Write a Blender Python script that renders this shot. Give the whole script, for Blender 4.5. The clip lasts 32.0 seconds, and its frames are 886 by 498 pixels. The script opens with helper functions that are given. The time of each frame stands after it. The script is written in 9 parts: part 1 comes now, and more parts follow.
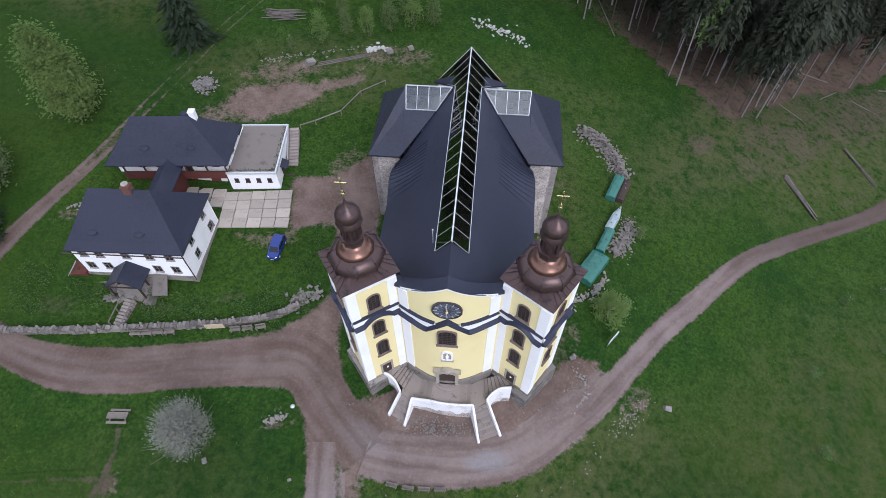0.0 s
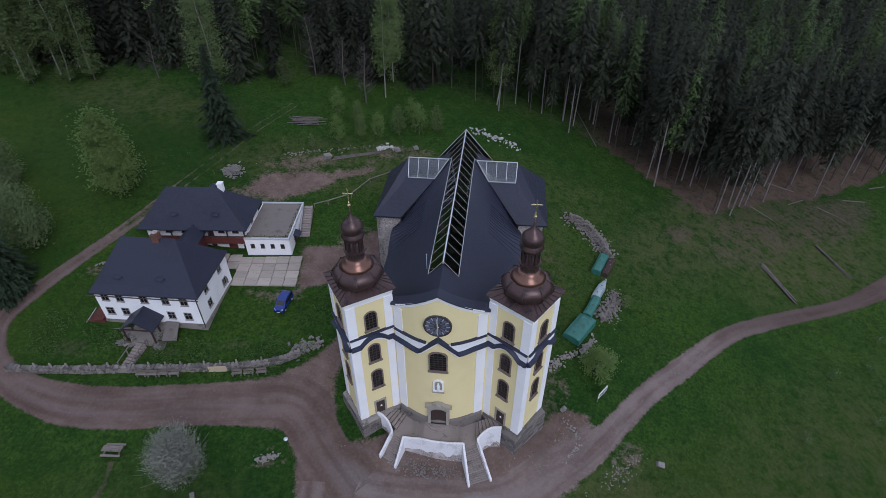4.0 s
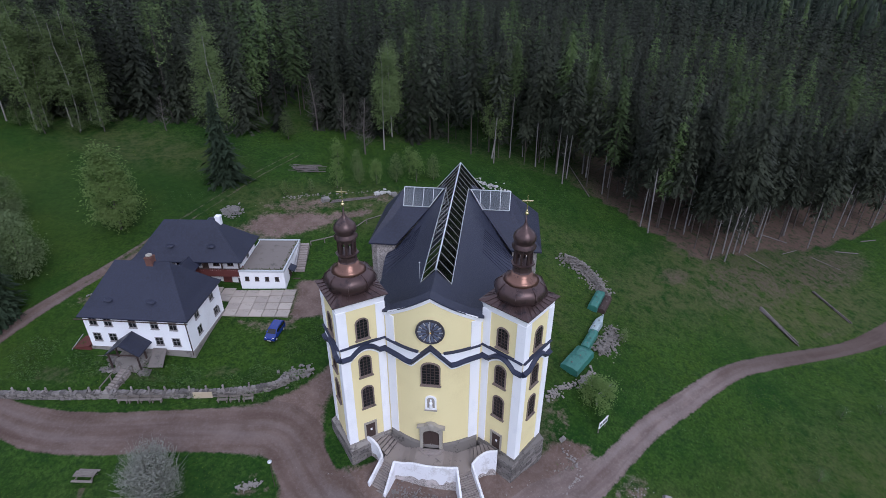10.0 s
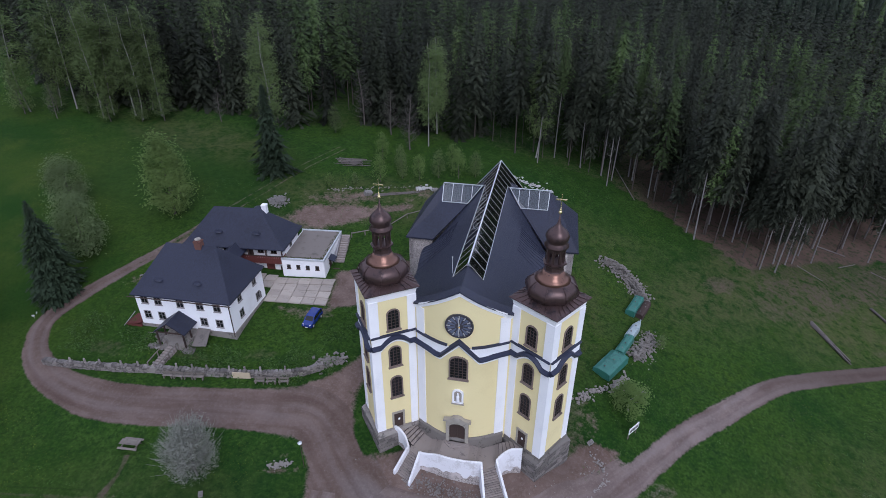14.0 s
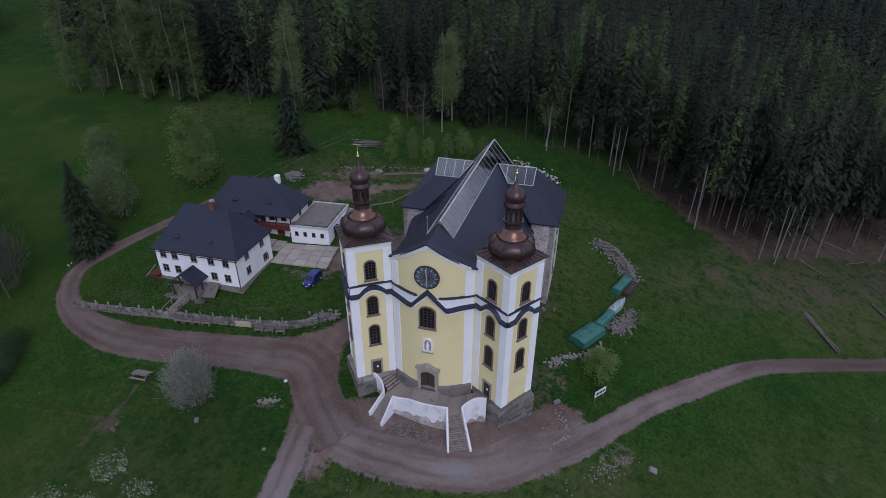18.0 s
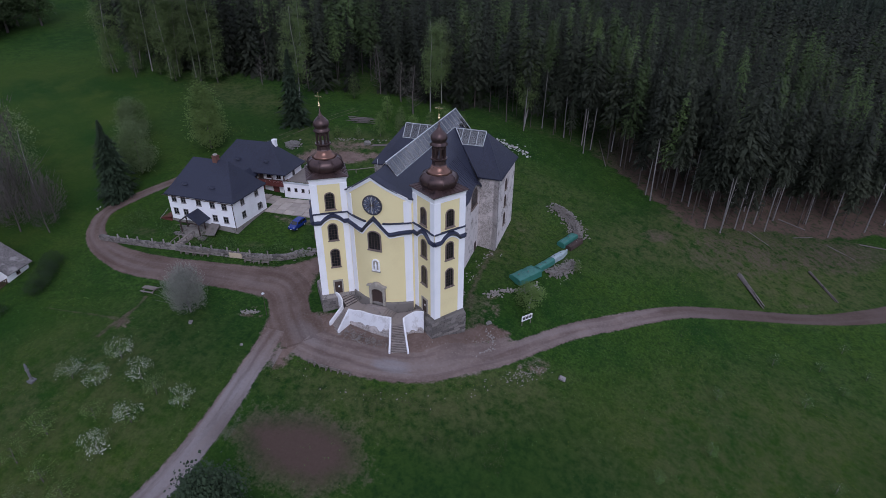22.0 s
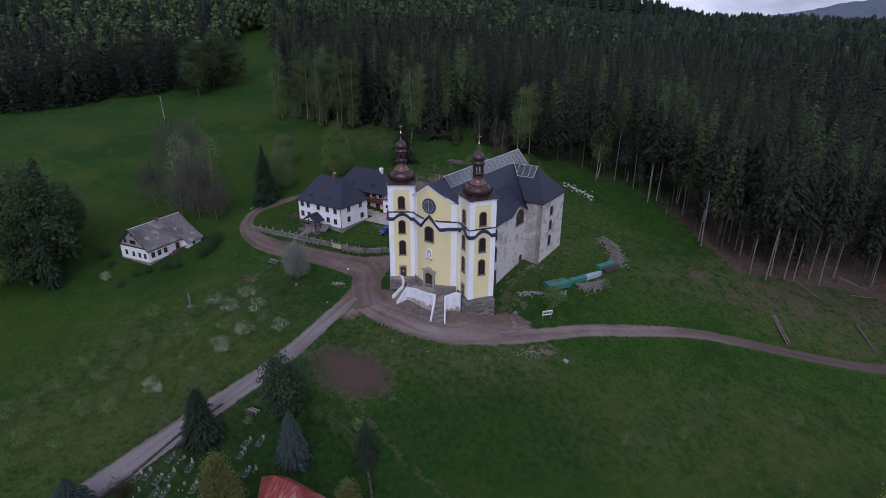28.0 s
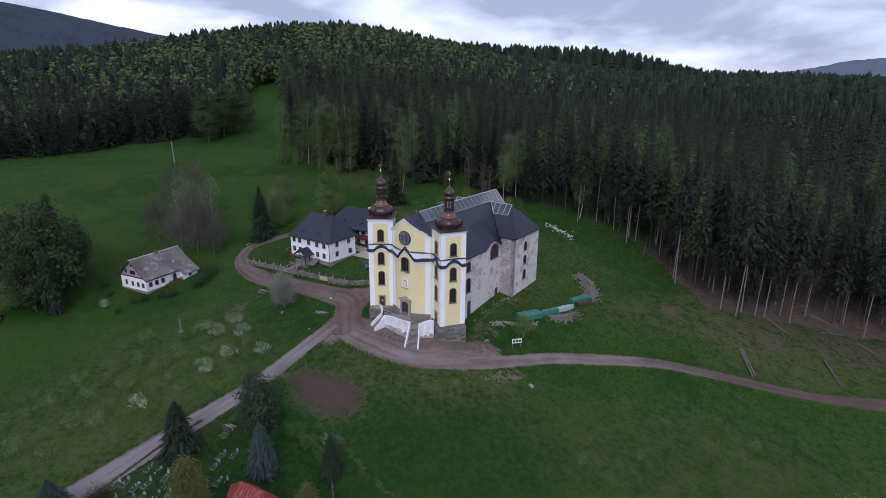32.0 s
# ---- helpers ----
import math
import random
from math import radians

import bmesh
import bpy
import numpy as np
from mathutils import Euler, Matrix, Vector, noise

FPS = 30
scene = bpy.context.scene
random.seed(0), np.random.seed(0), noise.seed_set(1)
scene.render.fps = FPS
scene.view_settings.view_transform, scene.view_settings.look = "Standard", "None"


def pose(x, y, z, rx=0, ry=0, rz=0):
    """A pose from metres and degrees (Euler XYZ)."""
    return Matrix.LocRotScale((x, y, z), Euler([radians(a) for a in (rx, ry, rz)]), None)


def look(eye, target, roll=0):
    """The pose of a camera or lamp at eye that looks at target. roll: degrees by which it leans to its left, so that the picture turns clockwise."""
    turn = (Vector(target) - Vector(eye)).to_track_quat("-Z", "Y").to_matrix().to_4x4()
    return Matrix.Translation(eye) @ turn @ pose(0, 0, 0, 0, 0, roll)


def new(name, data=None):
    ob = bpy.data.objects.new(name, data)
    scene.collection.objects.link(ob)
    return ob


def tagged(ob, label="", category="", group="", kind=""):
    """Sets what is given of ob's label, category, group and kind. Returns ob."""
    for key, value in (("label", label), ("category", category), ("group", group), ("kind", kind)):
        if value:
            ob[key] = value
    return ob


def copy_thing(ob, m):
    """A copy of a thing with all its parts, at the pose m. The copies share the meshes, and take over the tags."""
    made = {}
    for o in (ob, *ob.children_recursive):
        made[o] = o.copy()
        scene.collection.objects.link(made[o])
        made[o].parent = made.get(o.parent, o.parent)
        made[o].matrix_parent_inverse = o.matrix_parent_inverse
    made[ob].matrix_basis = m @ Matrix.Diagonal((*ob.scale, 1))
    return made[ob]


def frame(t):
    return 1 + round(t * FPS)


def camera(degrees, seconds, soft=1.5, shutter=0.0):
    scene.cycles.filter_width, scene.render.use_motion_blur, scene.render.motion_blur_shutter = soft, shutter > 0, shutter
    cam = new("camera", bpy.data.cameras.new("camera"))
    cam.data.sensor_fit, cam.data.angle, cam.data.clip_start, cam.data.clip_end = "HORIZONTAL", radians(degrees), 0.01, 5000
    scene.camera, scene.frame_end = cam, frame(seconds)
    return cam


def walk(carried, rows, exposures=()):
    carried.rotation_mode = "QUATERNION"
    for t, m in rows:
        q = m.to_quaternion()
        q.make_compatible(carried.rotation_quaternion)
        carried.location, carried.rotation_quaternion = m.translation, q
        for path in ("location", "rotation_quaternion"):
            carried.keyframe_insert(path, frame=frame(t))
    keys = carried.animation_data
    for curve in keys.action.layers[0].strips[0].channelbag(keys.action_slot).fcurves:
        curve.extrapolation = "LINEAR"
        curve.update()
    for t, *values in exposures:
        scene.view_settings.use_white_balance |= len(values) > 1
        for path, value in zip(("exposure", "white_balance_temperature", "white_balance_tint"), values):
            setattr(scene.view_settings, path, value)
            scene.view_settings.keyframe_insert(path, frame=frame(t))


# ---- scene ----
cam = camera(77.9, 32.0, soft=0.85)

PATH = [
    (0, (2.684, -28.382, 68.043), (2.541, -27.189, 66.444), -0.8),
    (0.5, (2.974, -30.27, 67.399), (2.828, -29.047, 65.823), -0.7),
    (1, (3.322, -32.058, 66.733), (3.17, -30.797, 65.188), -0.7),
    (1.5, (3.584, -33.8, 66.205), (3.426, -32.485, 64.707), -0.5),
    (2, (3.957, -35.462, 65.726), (3.789, -34.091, 64.279), -0.4),
    (2.5, (4.472, -37.074, 65.257), (4.292, -35.647, 63.867), -0.4),
    (3, (4.855, -38.611, 64.796), (4.667, -37.13, 63.465), -0.3),
    (3.5, (5.153, -39.913, 64.363), (4.956, -38.382, 63.091), -0.2),
    (5.5, (6.561, -44.398, 62.682), (6.352, -42.812, 61.481), -0.1),
    (6, (6.839, -45.326, 62.173), (6.63, -43.739, 60.974), -0.1),
    (6.5, (7.009, -46.005, 61.597), (6.801, -44.417, 60.399), -0.0),
    (7, (7.084, -46.423, 60.997), (6.876, -44.835, 59.798), 0.0),
    (7.5, (7.24, -46.657, 60.437), (7.027, -45.06, 59.252), 0.1),
    (8, (7.347, -46.655, 59.845), (7.13, -45.025, 58.707), 0.1),
    (8.5, (7.364, -46.407, 59.237), (7.142, -44.743, 58.15), 0.1),
    (9, (7.229, -46.144, 58.553), (7.001, -44.446, 57.52), 0.1),
    (9.5, (6.922, -45.812, 57.914), (6.701, -44.083, 56.933), 0.1),
    (10, (6.673, -45.428, 57.363), (6.452, -43.699, 56.381), 0.1),
    (10.5, (6.506, -45.236, 57.112), (6.277, -43.508, 56.131), 0.1),
    (11, (6.413, -45.14, 57.026), (6.171, -43.415, 56.043), 0.1),
    (11.5, (6.446, -45.174, 57.1), (6.185, -43.453, 56.116), 0.0),
    (12, (6.566, -45.277, 57.221), (6.286, -43.558, 56.238), 0.0),
    (12.5, (6.734, -45.328, 57.267), (6.458, -43.608, 56.284), 0.0),
    (13, (6.994, -45.473, 57.381), (6.705, -43.757, 56.396), 0.1),
    (13.5, (7.401, -45.716, 57.439), (7.069, -44.008, 56.453), 0.1),
    (14, (7.957, -45.912, 57.352), (7.577, -44.214, 56.365), 0.0),
    (14.5, (8.489, -46.162, 57.226), (8.07, -44.475, 56.237), 0.1),
    (16.5, (12.252, -48.264, 56.439), (11.757, -46.597, 55.452), 0.1),
    (17, (13.532, -49.005, 56.399), (13.038, -47.337, 55.411), 0.2),
    (17.5, (15.116, -49.854, 56.127), (14.614, -48.188, 55.141), 0.2),
    (18, (16.861, -50.963, 55.94), (16.346, -49.3, 54.956), 0.2),
    (18.5, (18.695, -52.115, 55.684), (18.173, -50.452, 54.702), 0.2),
    (19, (20.813, -53.369, 55.527), (20.283, -51.709, 54.546), 0.1),
    (19.5, (22.775, -54.945, 55.375), (22.253, -53.28, 54.397), 0.3),
    (20, (24.996, -56.486, 55.228), (24.471, -54.819, 54.254), 0.3),
    (20.5, (27.247, -58.012, 55.068), (26.717, -56.346, 54.096), 0.3),
    (21, (29.311, -59.653, 55.038), (28.778, -57.989, 54.064), 0.3),
    (21.5, (31.51, -61.436, 55.043), (30.972, -59.775, 54.068), 0.3),
    (22, (33.447, -63.514, 54.723), (32.833, -61.878, 53.751), 0.3),
    (22.5, (35.398, -65.676, 54.172), (34.645, -64.094, 53.207), 0.4),
    (23, (37.545, -68.049, 53.55), (36.69, -66.513, 52.596), 0.3),
    (23.5, (39.014, -69.35, 53.994), (38.077, -67.874, 53.023), 0.5),
    (24, (40.716, -70.735, 54.896), (39.703, -69.326, 53.903), 0.5),
    (24.5, (42.774, -72.299, 56.278), (41.695, -70.96, 55.256), -0.1),
    (26.5, (51.667, -77.909, 54.752), (50.447, -76.56, 53.919), 0.3),
    (27, (53.959, -79.063, 54.789), (52.784, -77.647, 54.006), 0.3),
    (27.5, (56.419, -80.074, 54.672), (55.302, -78.596, 53.919), 0.2),
    (28, (58.78, -80.939, 54.342), (57.712, -79.425, 53.589), 0.2),
    (28.5, (61.248, -82.062, 54.072), (60.211, -80.527, 53.317), 0.2),
    (29, (63.649, -83.09, 53.699), (62.621, -81.55, 52.944), 0.3),
    (29.5, (65.026, -83.525, 53.543), (63.977, -81.999, 52.787), 0.3),
    (30, (66.02, -83.637, 53.543), (64.9, -82.165, 52.782), 0.1),
    (30.5, (66.961, -83.714, 53.508), (65.844, -82.239, 52.747), 0.1),
    (31, (67.976, -83.62, 53.406), (66.868, -82.139, 52.647), 0.2),
    (31.5, (68.85, -83.323, 53.261), (67.744, -81.828, 52.524), 0.2),
    (32, (69.215, -83.087, 53.16), (68.08, -81.547, 52.578), 0.4),
]
# the clip's own exposure drifts: seconds, stops, kelvin, tint
EXPOSURES = [
    (0, 0.90, 5900, 16), (0.5, 0.64, 5880, 16), (1, 0.44, 5860, 16), (2, 0.05, 5780, 17), (3.5, 0.08, 5680, 17.5), (6, 0.10, 5580, 18), (7, -0.11, 5580, 18), (8, -0.16, 5580, 18), (9, 0.26, 5600, 18.5),
    (10, 0.53, 5600, 19.5), (13, 0.58, 5600, 19.5), (15, 0.18, 5600, 19), (17, -0.08, 5600, 20), (18, -0.14, 5580, 21), (19, -0.2, 5560, 22), (20.5, -0.22, 5560, 22.5), (22, 0.06, 5560, 23), (23, -0.17, 5580, 23.5), (24, -0.18, 5600, 24), (27, -0.12, 5600, 24.5), (28, -0.07, 5600, 24.5),
    (29, 0.14, 5600, 24), (30.5, 0.28, 5600, 24), (32, 0.22, 5680, 21.5)]
walk(cam, [(t, look(eye, target, roll)) for t, eye, target, roll in PATH], EXPOSURES)

# ---- the lie of the land: a smooth surface through spot heights, with hills round about ----
SPOTS = [(-38, -9, 4.3), (28, 1, -2.0), (-18, -25, 1.2), (-31, -27, 2.2), (-41, -29, 0.9), (57, 48, -5.4), (61, 42, -6.9),
         (74, 57, -8.8), (37, 68, 1.9), (47, 59, 0.2), (19, 80, 7.2), (3, 78, 11), (3, 64, 10.5), (21, 43, 3.9), (17, 14, 3.6),
         (21, 8, 0.9), (-17, -4, 3.3), (-50, 51, 14.5), (-90, 66, 19.5), (-36, 61, 13.8), (-50, 7, 7.6), (-26, 14, 7.3),
         (-27, 28, 8.3), (-58, -1, 5.6), (-62, -26, 3.0), (7, -8, 1.7), (-9, -8, 2.9), (10, -48, -6.2), (-10, -42, -5.0), (81, 83, -8)]
RING = [(-150, -34), (-110, -30), (-80, -18), (-50, 4), (-25, 27), (0, 40), (20, 47), (38, 80), (52, 95), (68, 74), (90, 45), (120, 20), (155, -18)]


def spots():
    pts = [tuple(map(float, p)) for p in SPOTS]
    for az, h in RING:
        s, c = -math.sin(radians(az)), math.cos(radians(az))
        near = h * 0.5 + (3 if az > 30 else -3)
        for r, z in ((300, near), (560, h), (1000, h - 14), (2600, h - 60)):
            pts.append((s * r, 20 + c * r, z))
    return np.array(pts)


def bend(r2):
    return r2 * np.log(r2 + 1e-9) * 0.5


def fit_land():
    p = spots()
    n = len(p)
    k = bend(((p[:, None, :2] - p[None, :, :2]) ** 2).sum(-1))
    k[np.arange(n), np.arange(n)] += 60.0
    a = np.zeros((n + 3, n + 3))
    a[:n, :n] = k
    a[:n, n:] = np.c_[np.ones(n), p[:, :2]]
    a[n:, :n] = a[:n, n:].T
    w = np.linalg.solve(a, np.r_[p[:, 2], 0, 0, 0])
    return p, w


LAND, WEIGHT = fit_land()


def height(x, y):
    x, y = np.asarray(x, float), np.asarray(y, float)
    z = WEIGHT[-3] + WEIGHT[-2] * x + WEIGHT[-1] * y
    for (px, py, _), w in zip(LAND, WEIGHT):
        z = z + w * bend((x - px) ** 2 + (y - py) ** 2)
    # the levelled yard between the houses, and earth banked up against the eastern tower
    z = z - 1.25 * np.exp(-((x + 38) / 9) ** 2 - ((y - 24) / 7) ** 2)
    return z + 1.1 * np.exp(-((x - 9.8) / 3.6) ** 2 - ((y + 2.4) / 2.6) ** 2)


def ground_at(x, y):
    return float(height(x, y))

# ---- daylight: an overcast spring sky ----
SUN_ELEVATION, SUN_TURN = 40, 150
world = bpy.data.worlds.new("overcast_sky")
scene.world = world
world.use_nodes = True
wn, wl = world.node_tree.nodes, world.node_tree.links
wn.clear()
w_out = wn.new("ShaderNodeOutputWorld")
w_sky = wn.new("ShaderNodeTexSky")
w_sky.sky_type, w_sky.sun_disc = "NISHITA", False
w_sky.sun_elevation, w_sky.sun_rotation = radians(SUN_ELEVATION), radians(SUN_TURN)
w_sky.altitude, w_sky.air_density, w_sky.dust_density = 700, 1.0, 3.0
w_bg = wn.new("ShaderNodeBackground")
w_bg.inputs["Strength"].default_value = 0.1
w_tc = wn.new("ShaderNodeTexCoord")
w_map = wn.new("ShaderNodeMapping")
w_map.inputs["Scale"].default_value = (1.0, 1.0, 3.0)
w_noise = wn.new("ShaderNodeTexNoise")
w_noise.inputs["Scale"].default_value, w_noise.inputs["Detail"].default_value = 3.4, 9
w_noise.inputs["Distortion"].default_value = 0.4
w_ramp = wn.new("ShaderNodeValToRGB")
w_ramp.color_ramp.elements[0].position, w_ramp.color_ramp.elements[0].color = 0.42, (3.8, 4.15, 4.9, 1)
w_ramp.color_ramp.elements[1].position, w_ramp.color_ramp.elements[1].color = 0.62, (9.6, 9.9, 10.4, 1)
w_mix = wn.new("ShaderNodeMix")
w_mix.data_type = "RGBA"
w_mix.inputs["Factor"].default_value = 0.88
wl.new(w_tc.outputs["Generated"], w_map.inputs["Vector"])
wl.new(w_map.outputs["Vector"], w_noise.inputs["Vector"])
wl.new(w_noise.outputs["Fac"], w_ramp.inputs["Fac"])
wl.new(w_sky.outputs["Color"], w_mix.inputs[6])
wl.new(w_ramp.outputs["Color"], w_mix.inputs[7])
wl.new(w_mix.outputs[2], w_bg.inputs["Color"])
wl.new(w_bg.outputs["Background"], w_out.inputs["Surface"])

sun = new("sun", bpy.data.lights.new("sun", "SUN"))
sun.data.energy, sun.data.angle, sun.data.color = 0.95, radians(30), (1.0, 0.97, 0.93)
_az = radians(SUN_TURN)
sun.matrix_world = look((math.sin(_az) * 100, math.cos(_az) * 100, 100 * math.tan(radians(SUN_ELEVATION))), (0, 0, 0))


# ---- materials ----
def material(name, base, other=None, rough=0.8, metal=0.0, big=0.3, fine=6.0, bump=0.3, amount=0.6, contrast=0.22, hue=0.0, spec=0.3):
    """A painted, stone or earth surface: two colours mixed by a broad and a fine noise, with fine relief."""
    m = bpy.data.materials.new(name)
    m.use_nodes = True
    n, l = m.node_tree.nodes, m.node_tree.links
    b = n["Principled BSDF"]
    other = other or tuple(c * 0.72 for c in base)
    co = n.new("ShaderNodeTexCoord")
    n1, n2 = n.new("ShaderNodeTexNoise"), n.new("ShaderNodeTexNoise")
    n1.inputs["Scale"].default_value, n1.inputs["Detail"].default_value = big, 6
    n2.inputs["Scale"].default_value, n2.inputs["Detail"].default_value = fine, 5
    add = n.new("ShaderNodeMath")
    add.operation = "MULTIPLY_ADD"
    add.inputs[1].default_value = amount
    ramp = n.new("ShaderNodeValToRGB")
    ramp.color_ramp.elements[0].position, ramp.color_ramp.elements[0].color = 0.5 + amount * 0.5 - contrast, (*other, 1)
    ramp.color_ramp.elements[1].position, ramp.color_ramp.elements[1].color = min(1.0, 0.5 + amount * 0.5 + contrast - 0.3), (*base, 1)
    for x in (n1, n2):
        l.new(co.outputs["Object"], x.inputs["Vector"])
    l.new(n2.outputs["Fac"], add.inputs[0])
    l.new(n1.outputs["Fac"], add.inputs[2])
    l.new(add.outputs[0], ramp.inputs["Fac"])
    col = ramp.outputs["Color"]
    if hue:
        info, hsv = n.new("ShaderNodeObjectInfo"), n.new("ShaderNodeHueSaturation")
        ma = n.new("ShaderNodeMapRange")
        ma.inputs["To Min"].default_value, ma.inputs["To Max"].default_value = 1 - hue, 1 + hue
        l.new(info.outputs["Random"], ma.inputs["Value"])
        l.new(ma.outputs["Result"], hsv.inputs["Value"])
        l.new(col, hsv.inputs["Color"])
        col = hsv.outputs["Color"]
    l.new(col, b.inputs["Base Color"])
    b.inputs["Roughness"].default_value, b.inputs["Metallic"].default_value = rough, metal
    b.inputs["Specular IOR Level"].default_value = spec
    if bump:
        bp = n.new("ShaderNodeBump")
        bp.inputs["Strength"].default_value, bp.inputs["Distance"].default_value = bump, 0.04
        l.new(n2.outputs["Fac"], bp.inputs["Height"])
        l.new(bp.outputs["Normal"], b.inputs["Normal"])
    return m


def leaf_material(name, base, other, rough=0.75, thin=0.0, gaps=0.46, grain=2.6):
    """Leaves or needles: the tint differs from clump to clump and tree to tree, and the sprays are ragged, with gaps between the twigs."""
    m = bpy.data.materials.new(name)
    m.use_nodes = True
    n, l = m.node_tree.nodes, m.node_tree.links
    b = n["Principled BSDF"]
    geo, info = n.new("ShaderNodeNewGeometry"), n.new("ShaderNodeObjectInfo")
    no = n.new("ShaderNodeTexNoise")
    no.inputs["Scale"].default_value = 0.09
    l.new(geo.outputs["Position"], no.inputs["Vector"])
    mix = n.new("ShaderNodeMix")
    mix.data_type = "RGBA"
    mix.inputs[6].default_value, mix.inputs[7].default_value = (*base, 1), (*other, 1)
    a = n.new("ShaderNodeMath")
    a.operation = "MULTIPLY_ADD"
    a.inputs[1].default_value = 0.22
    l.new(geo.outputs["Random Per Island"], a.inputs[0])
    s = n.new("ShaderNodeMath")
    s.operation = "MULTIPLY_ADD"
    s.inputs[1].default_value, s.inputs[2].default_value = 1.1, -0.24
    l.new(no.outputs["Fac"], s.inputs[0])
    l.new(s.outputs[0], a.inputs[2])
    l.new(a.outputs[0], mix.inputs["Factor"])
    hsv = n.new("ShaderNodeHueSaturation")
    v = n.new("ShaderNodeMapRange")
    v.inputs["To Min"].default_value, v.inputs["To Max"].default_value = 0.8, 1.2
    l.new(info.outputs["Random"], v.inputs["Value"])
    tint, plus = n.new("ShaderNodeAttribute"), n.new("ShaderNodeMath")
    tint.attribute_name = "tint"
    l.new(tint.outputs["Fac"], plus.inputs[0])
    l.new(v.outputs["Result"], plus.inputs[1])
    l.new(plus.outputs[0], hsv.inputs["Value"])
    l.new(mix.outputs[2], hsv.inputs["Color"])
    l.new(hsv.outputs["Color"], b.inputs["Base Color"])
    b.inputs["Roughness"].default_value = rough
    b.inputs["Specular IOR Level"].default_value = 0.2
    out = b.outputs[0]
    if thin:
        tl, mx = n.new("ShaderNodeBsdfTranslucent"), n.new("ShaderNodeMixShader")
        mx.inputs["Fac"].default_value = thin
        l.new(hsv.outputs["Color"], tl.inputs["Color"])
        l.new(out, mx.inputs[1])
        l.new(tl.outputs[0], mx.inputs[2])
        out = mx.outputs[0]
    if gaps:
        spray, cut, hole, mx = n.new("ShaderNodeTexNoise"), n.new("ShaderNodeMath"), n.new("ShaderNodeBsdfTransparent"), n.new("ShaderNodeMixShader")
        spray.inputs["Scale"].default_value, spray.inputs["Detail"].default_value = grain, 1.0
        l.new(geo.outputs["Position"], spray.inputs["Vector"])
        cut.operation = "GREATER_THAN"
        cut.inputs[1].default_value = gaps
        l.new(spray.outputs["Fac"], cut.inputs[0])
        l.new(cut.outputs[0], mx.inputs["Fac"])
        l.new(hole.outputs[0], mx.inputs[1])
        l.new(out, mx.inputs[2])
        out = mx.outputs[0]
    l.new(out, n["Material Output"].inputs["Surface"])
    return m


def glass_material(name, tint, rough=0.08):
    m = bpy.data.materials.new(name)
    m.use_nodes = True
    b = m.node_tree.nodes["Principled BSDF"]
    b.inputs["Base Color"].default_value = (*tint, 1)
    b.inputs["Roughness"].default_value = rough
    b.inputs["Specular IOR Level"].default_value = 0.6
    return m


def clear_glass(name, bend):
    """A real pane: mostly seen through, mirror-like at a flat angle."""
    m = bpy.data.materials.new(name)
    m.use_nodes = True
    n, l = m.node_tree.nodes, m.node_tree.links
    n.remove(n["Principled BSDF"])
    out = n["Material Output"]
    tr, gl, fr, mx = n.new("ShaderNodeBsdfTransparent"), n.new("ShaderNodeBsdfGlossy"), n.new("ShaderNodeFresnel"), n.new("ShaderNodeMixShader")
    tr.inputs["Color"].default_value = (0.74, 0.78, 0.76, 1)
    gl.inputs["Roughness"].default_value = 0.05
    fr.inputs["IOR"].default_value = bend
    l.new(fr.outputs["Fac"], mx.inputs["Fac"])
    l.new(tr.outputs[0], mx.inputs[1])
    l.new(gl.outputs[0], mx.inputs[2])
    l.new(mx.outputs[0], out.inputs["Surface"])
    return m


YELLOW = material("pale_yellow_render", (0.84, 0.73, 0.40), (0.76, 0.65, 0.35), big=0.25, fine=9, bump=0.12, contrast=0.3)
WHITE = material("white_lime_paint", (0.90, 0.90, 0.91), (0.80, 0.81, 0.83), big=0.4, fine=9, bump=0.1, contrast=0.3)


def slate_material(name, base, other, size=(2.4, 2.4, 3.2), rough=0.5):
    """Small slates: each a little lighter or darker, with streaks and worn patches over many of them."""
    m = material(name, base, other, rough=rough, big=0.16, fine=3.0, bump=0.3, contrast=0.3, spec=0.4)
    n, l = m.node_tree.nodes, m.node_tree.links
    b = n["Principled BSDF"]
    old = b.inputs["Base Color"].links[0].from_socket
    co, mp, cell, hsv, val = n.new("ShaderNodeTexCoord"), n.new("ShaderNodeMapping"), n.new("ShaderNodeTexVoronoi"), n.new("ShaderNodeHueSaturation"), n.new("ShaderNodeMapRange")
    mp.inputs["Scale"].default_value = size
    l.new(co.outputs["Object"], mp.inputs["Vector"])
    l.new(mp.outputs["Vector"], cell.inputs["Vector"])
    val.inputs["To Min"].default_value, val.inputs["To Max"].default_value = 0.62, 1.4
    l.new(cell.outputs["Color"], val.inputs["Value"])
    l.new(val.outputs["Result"], hsv.inputs["Value"])
    l.new(old, hsv.inputs["Color"])
    l.new(hsv.outputs["Color"], b.inputs["Base Color"])
    gloss = n.new("ShaderNodeMapRange")
    gloss.inputs["To Min"].default_value, gloss.inputs["To Max"].default_value = rough - 0.14, rough + 0.16
    l.new(cell.outputs["Color"], gloss.inputs["Value"])
    l.new(gloss.outputs["Result"], b.inputs["Roughness"])
    bp = b.inputs["Normal"].links[0].from_node
    l.new(cell.outputs["Distance"], bp.inputs["Height"])
    return m


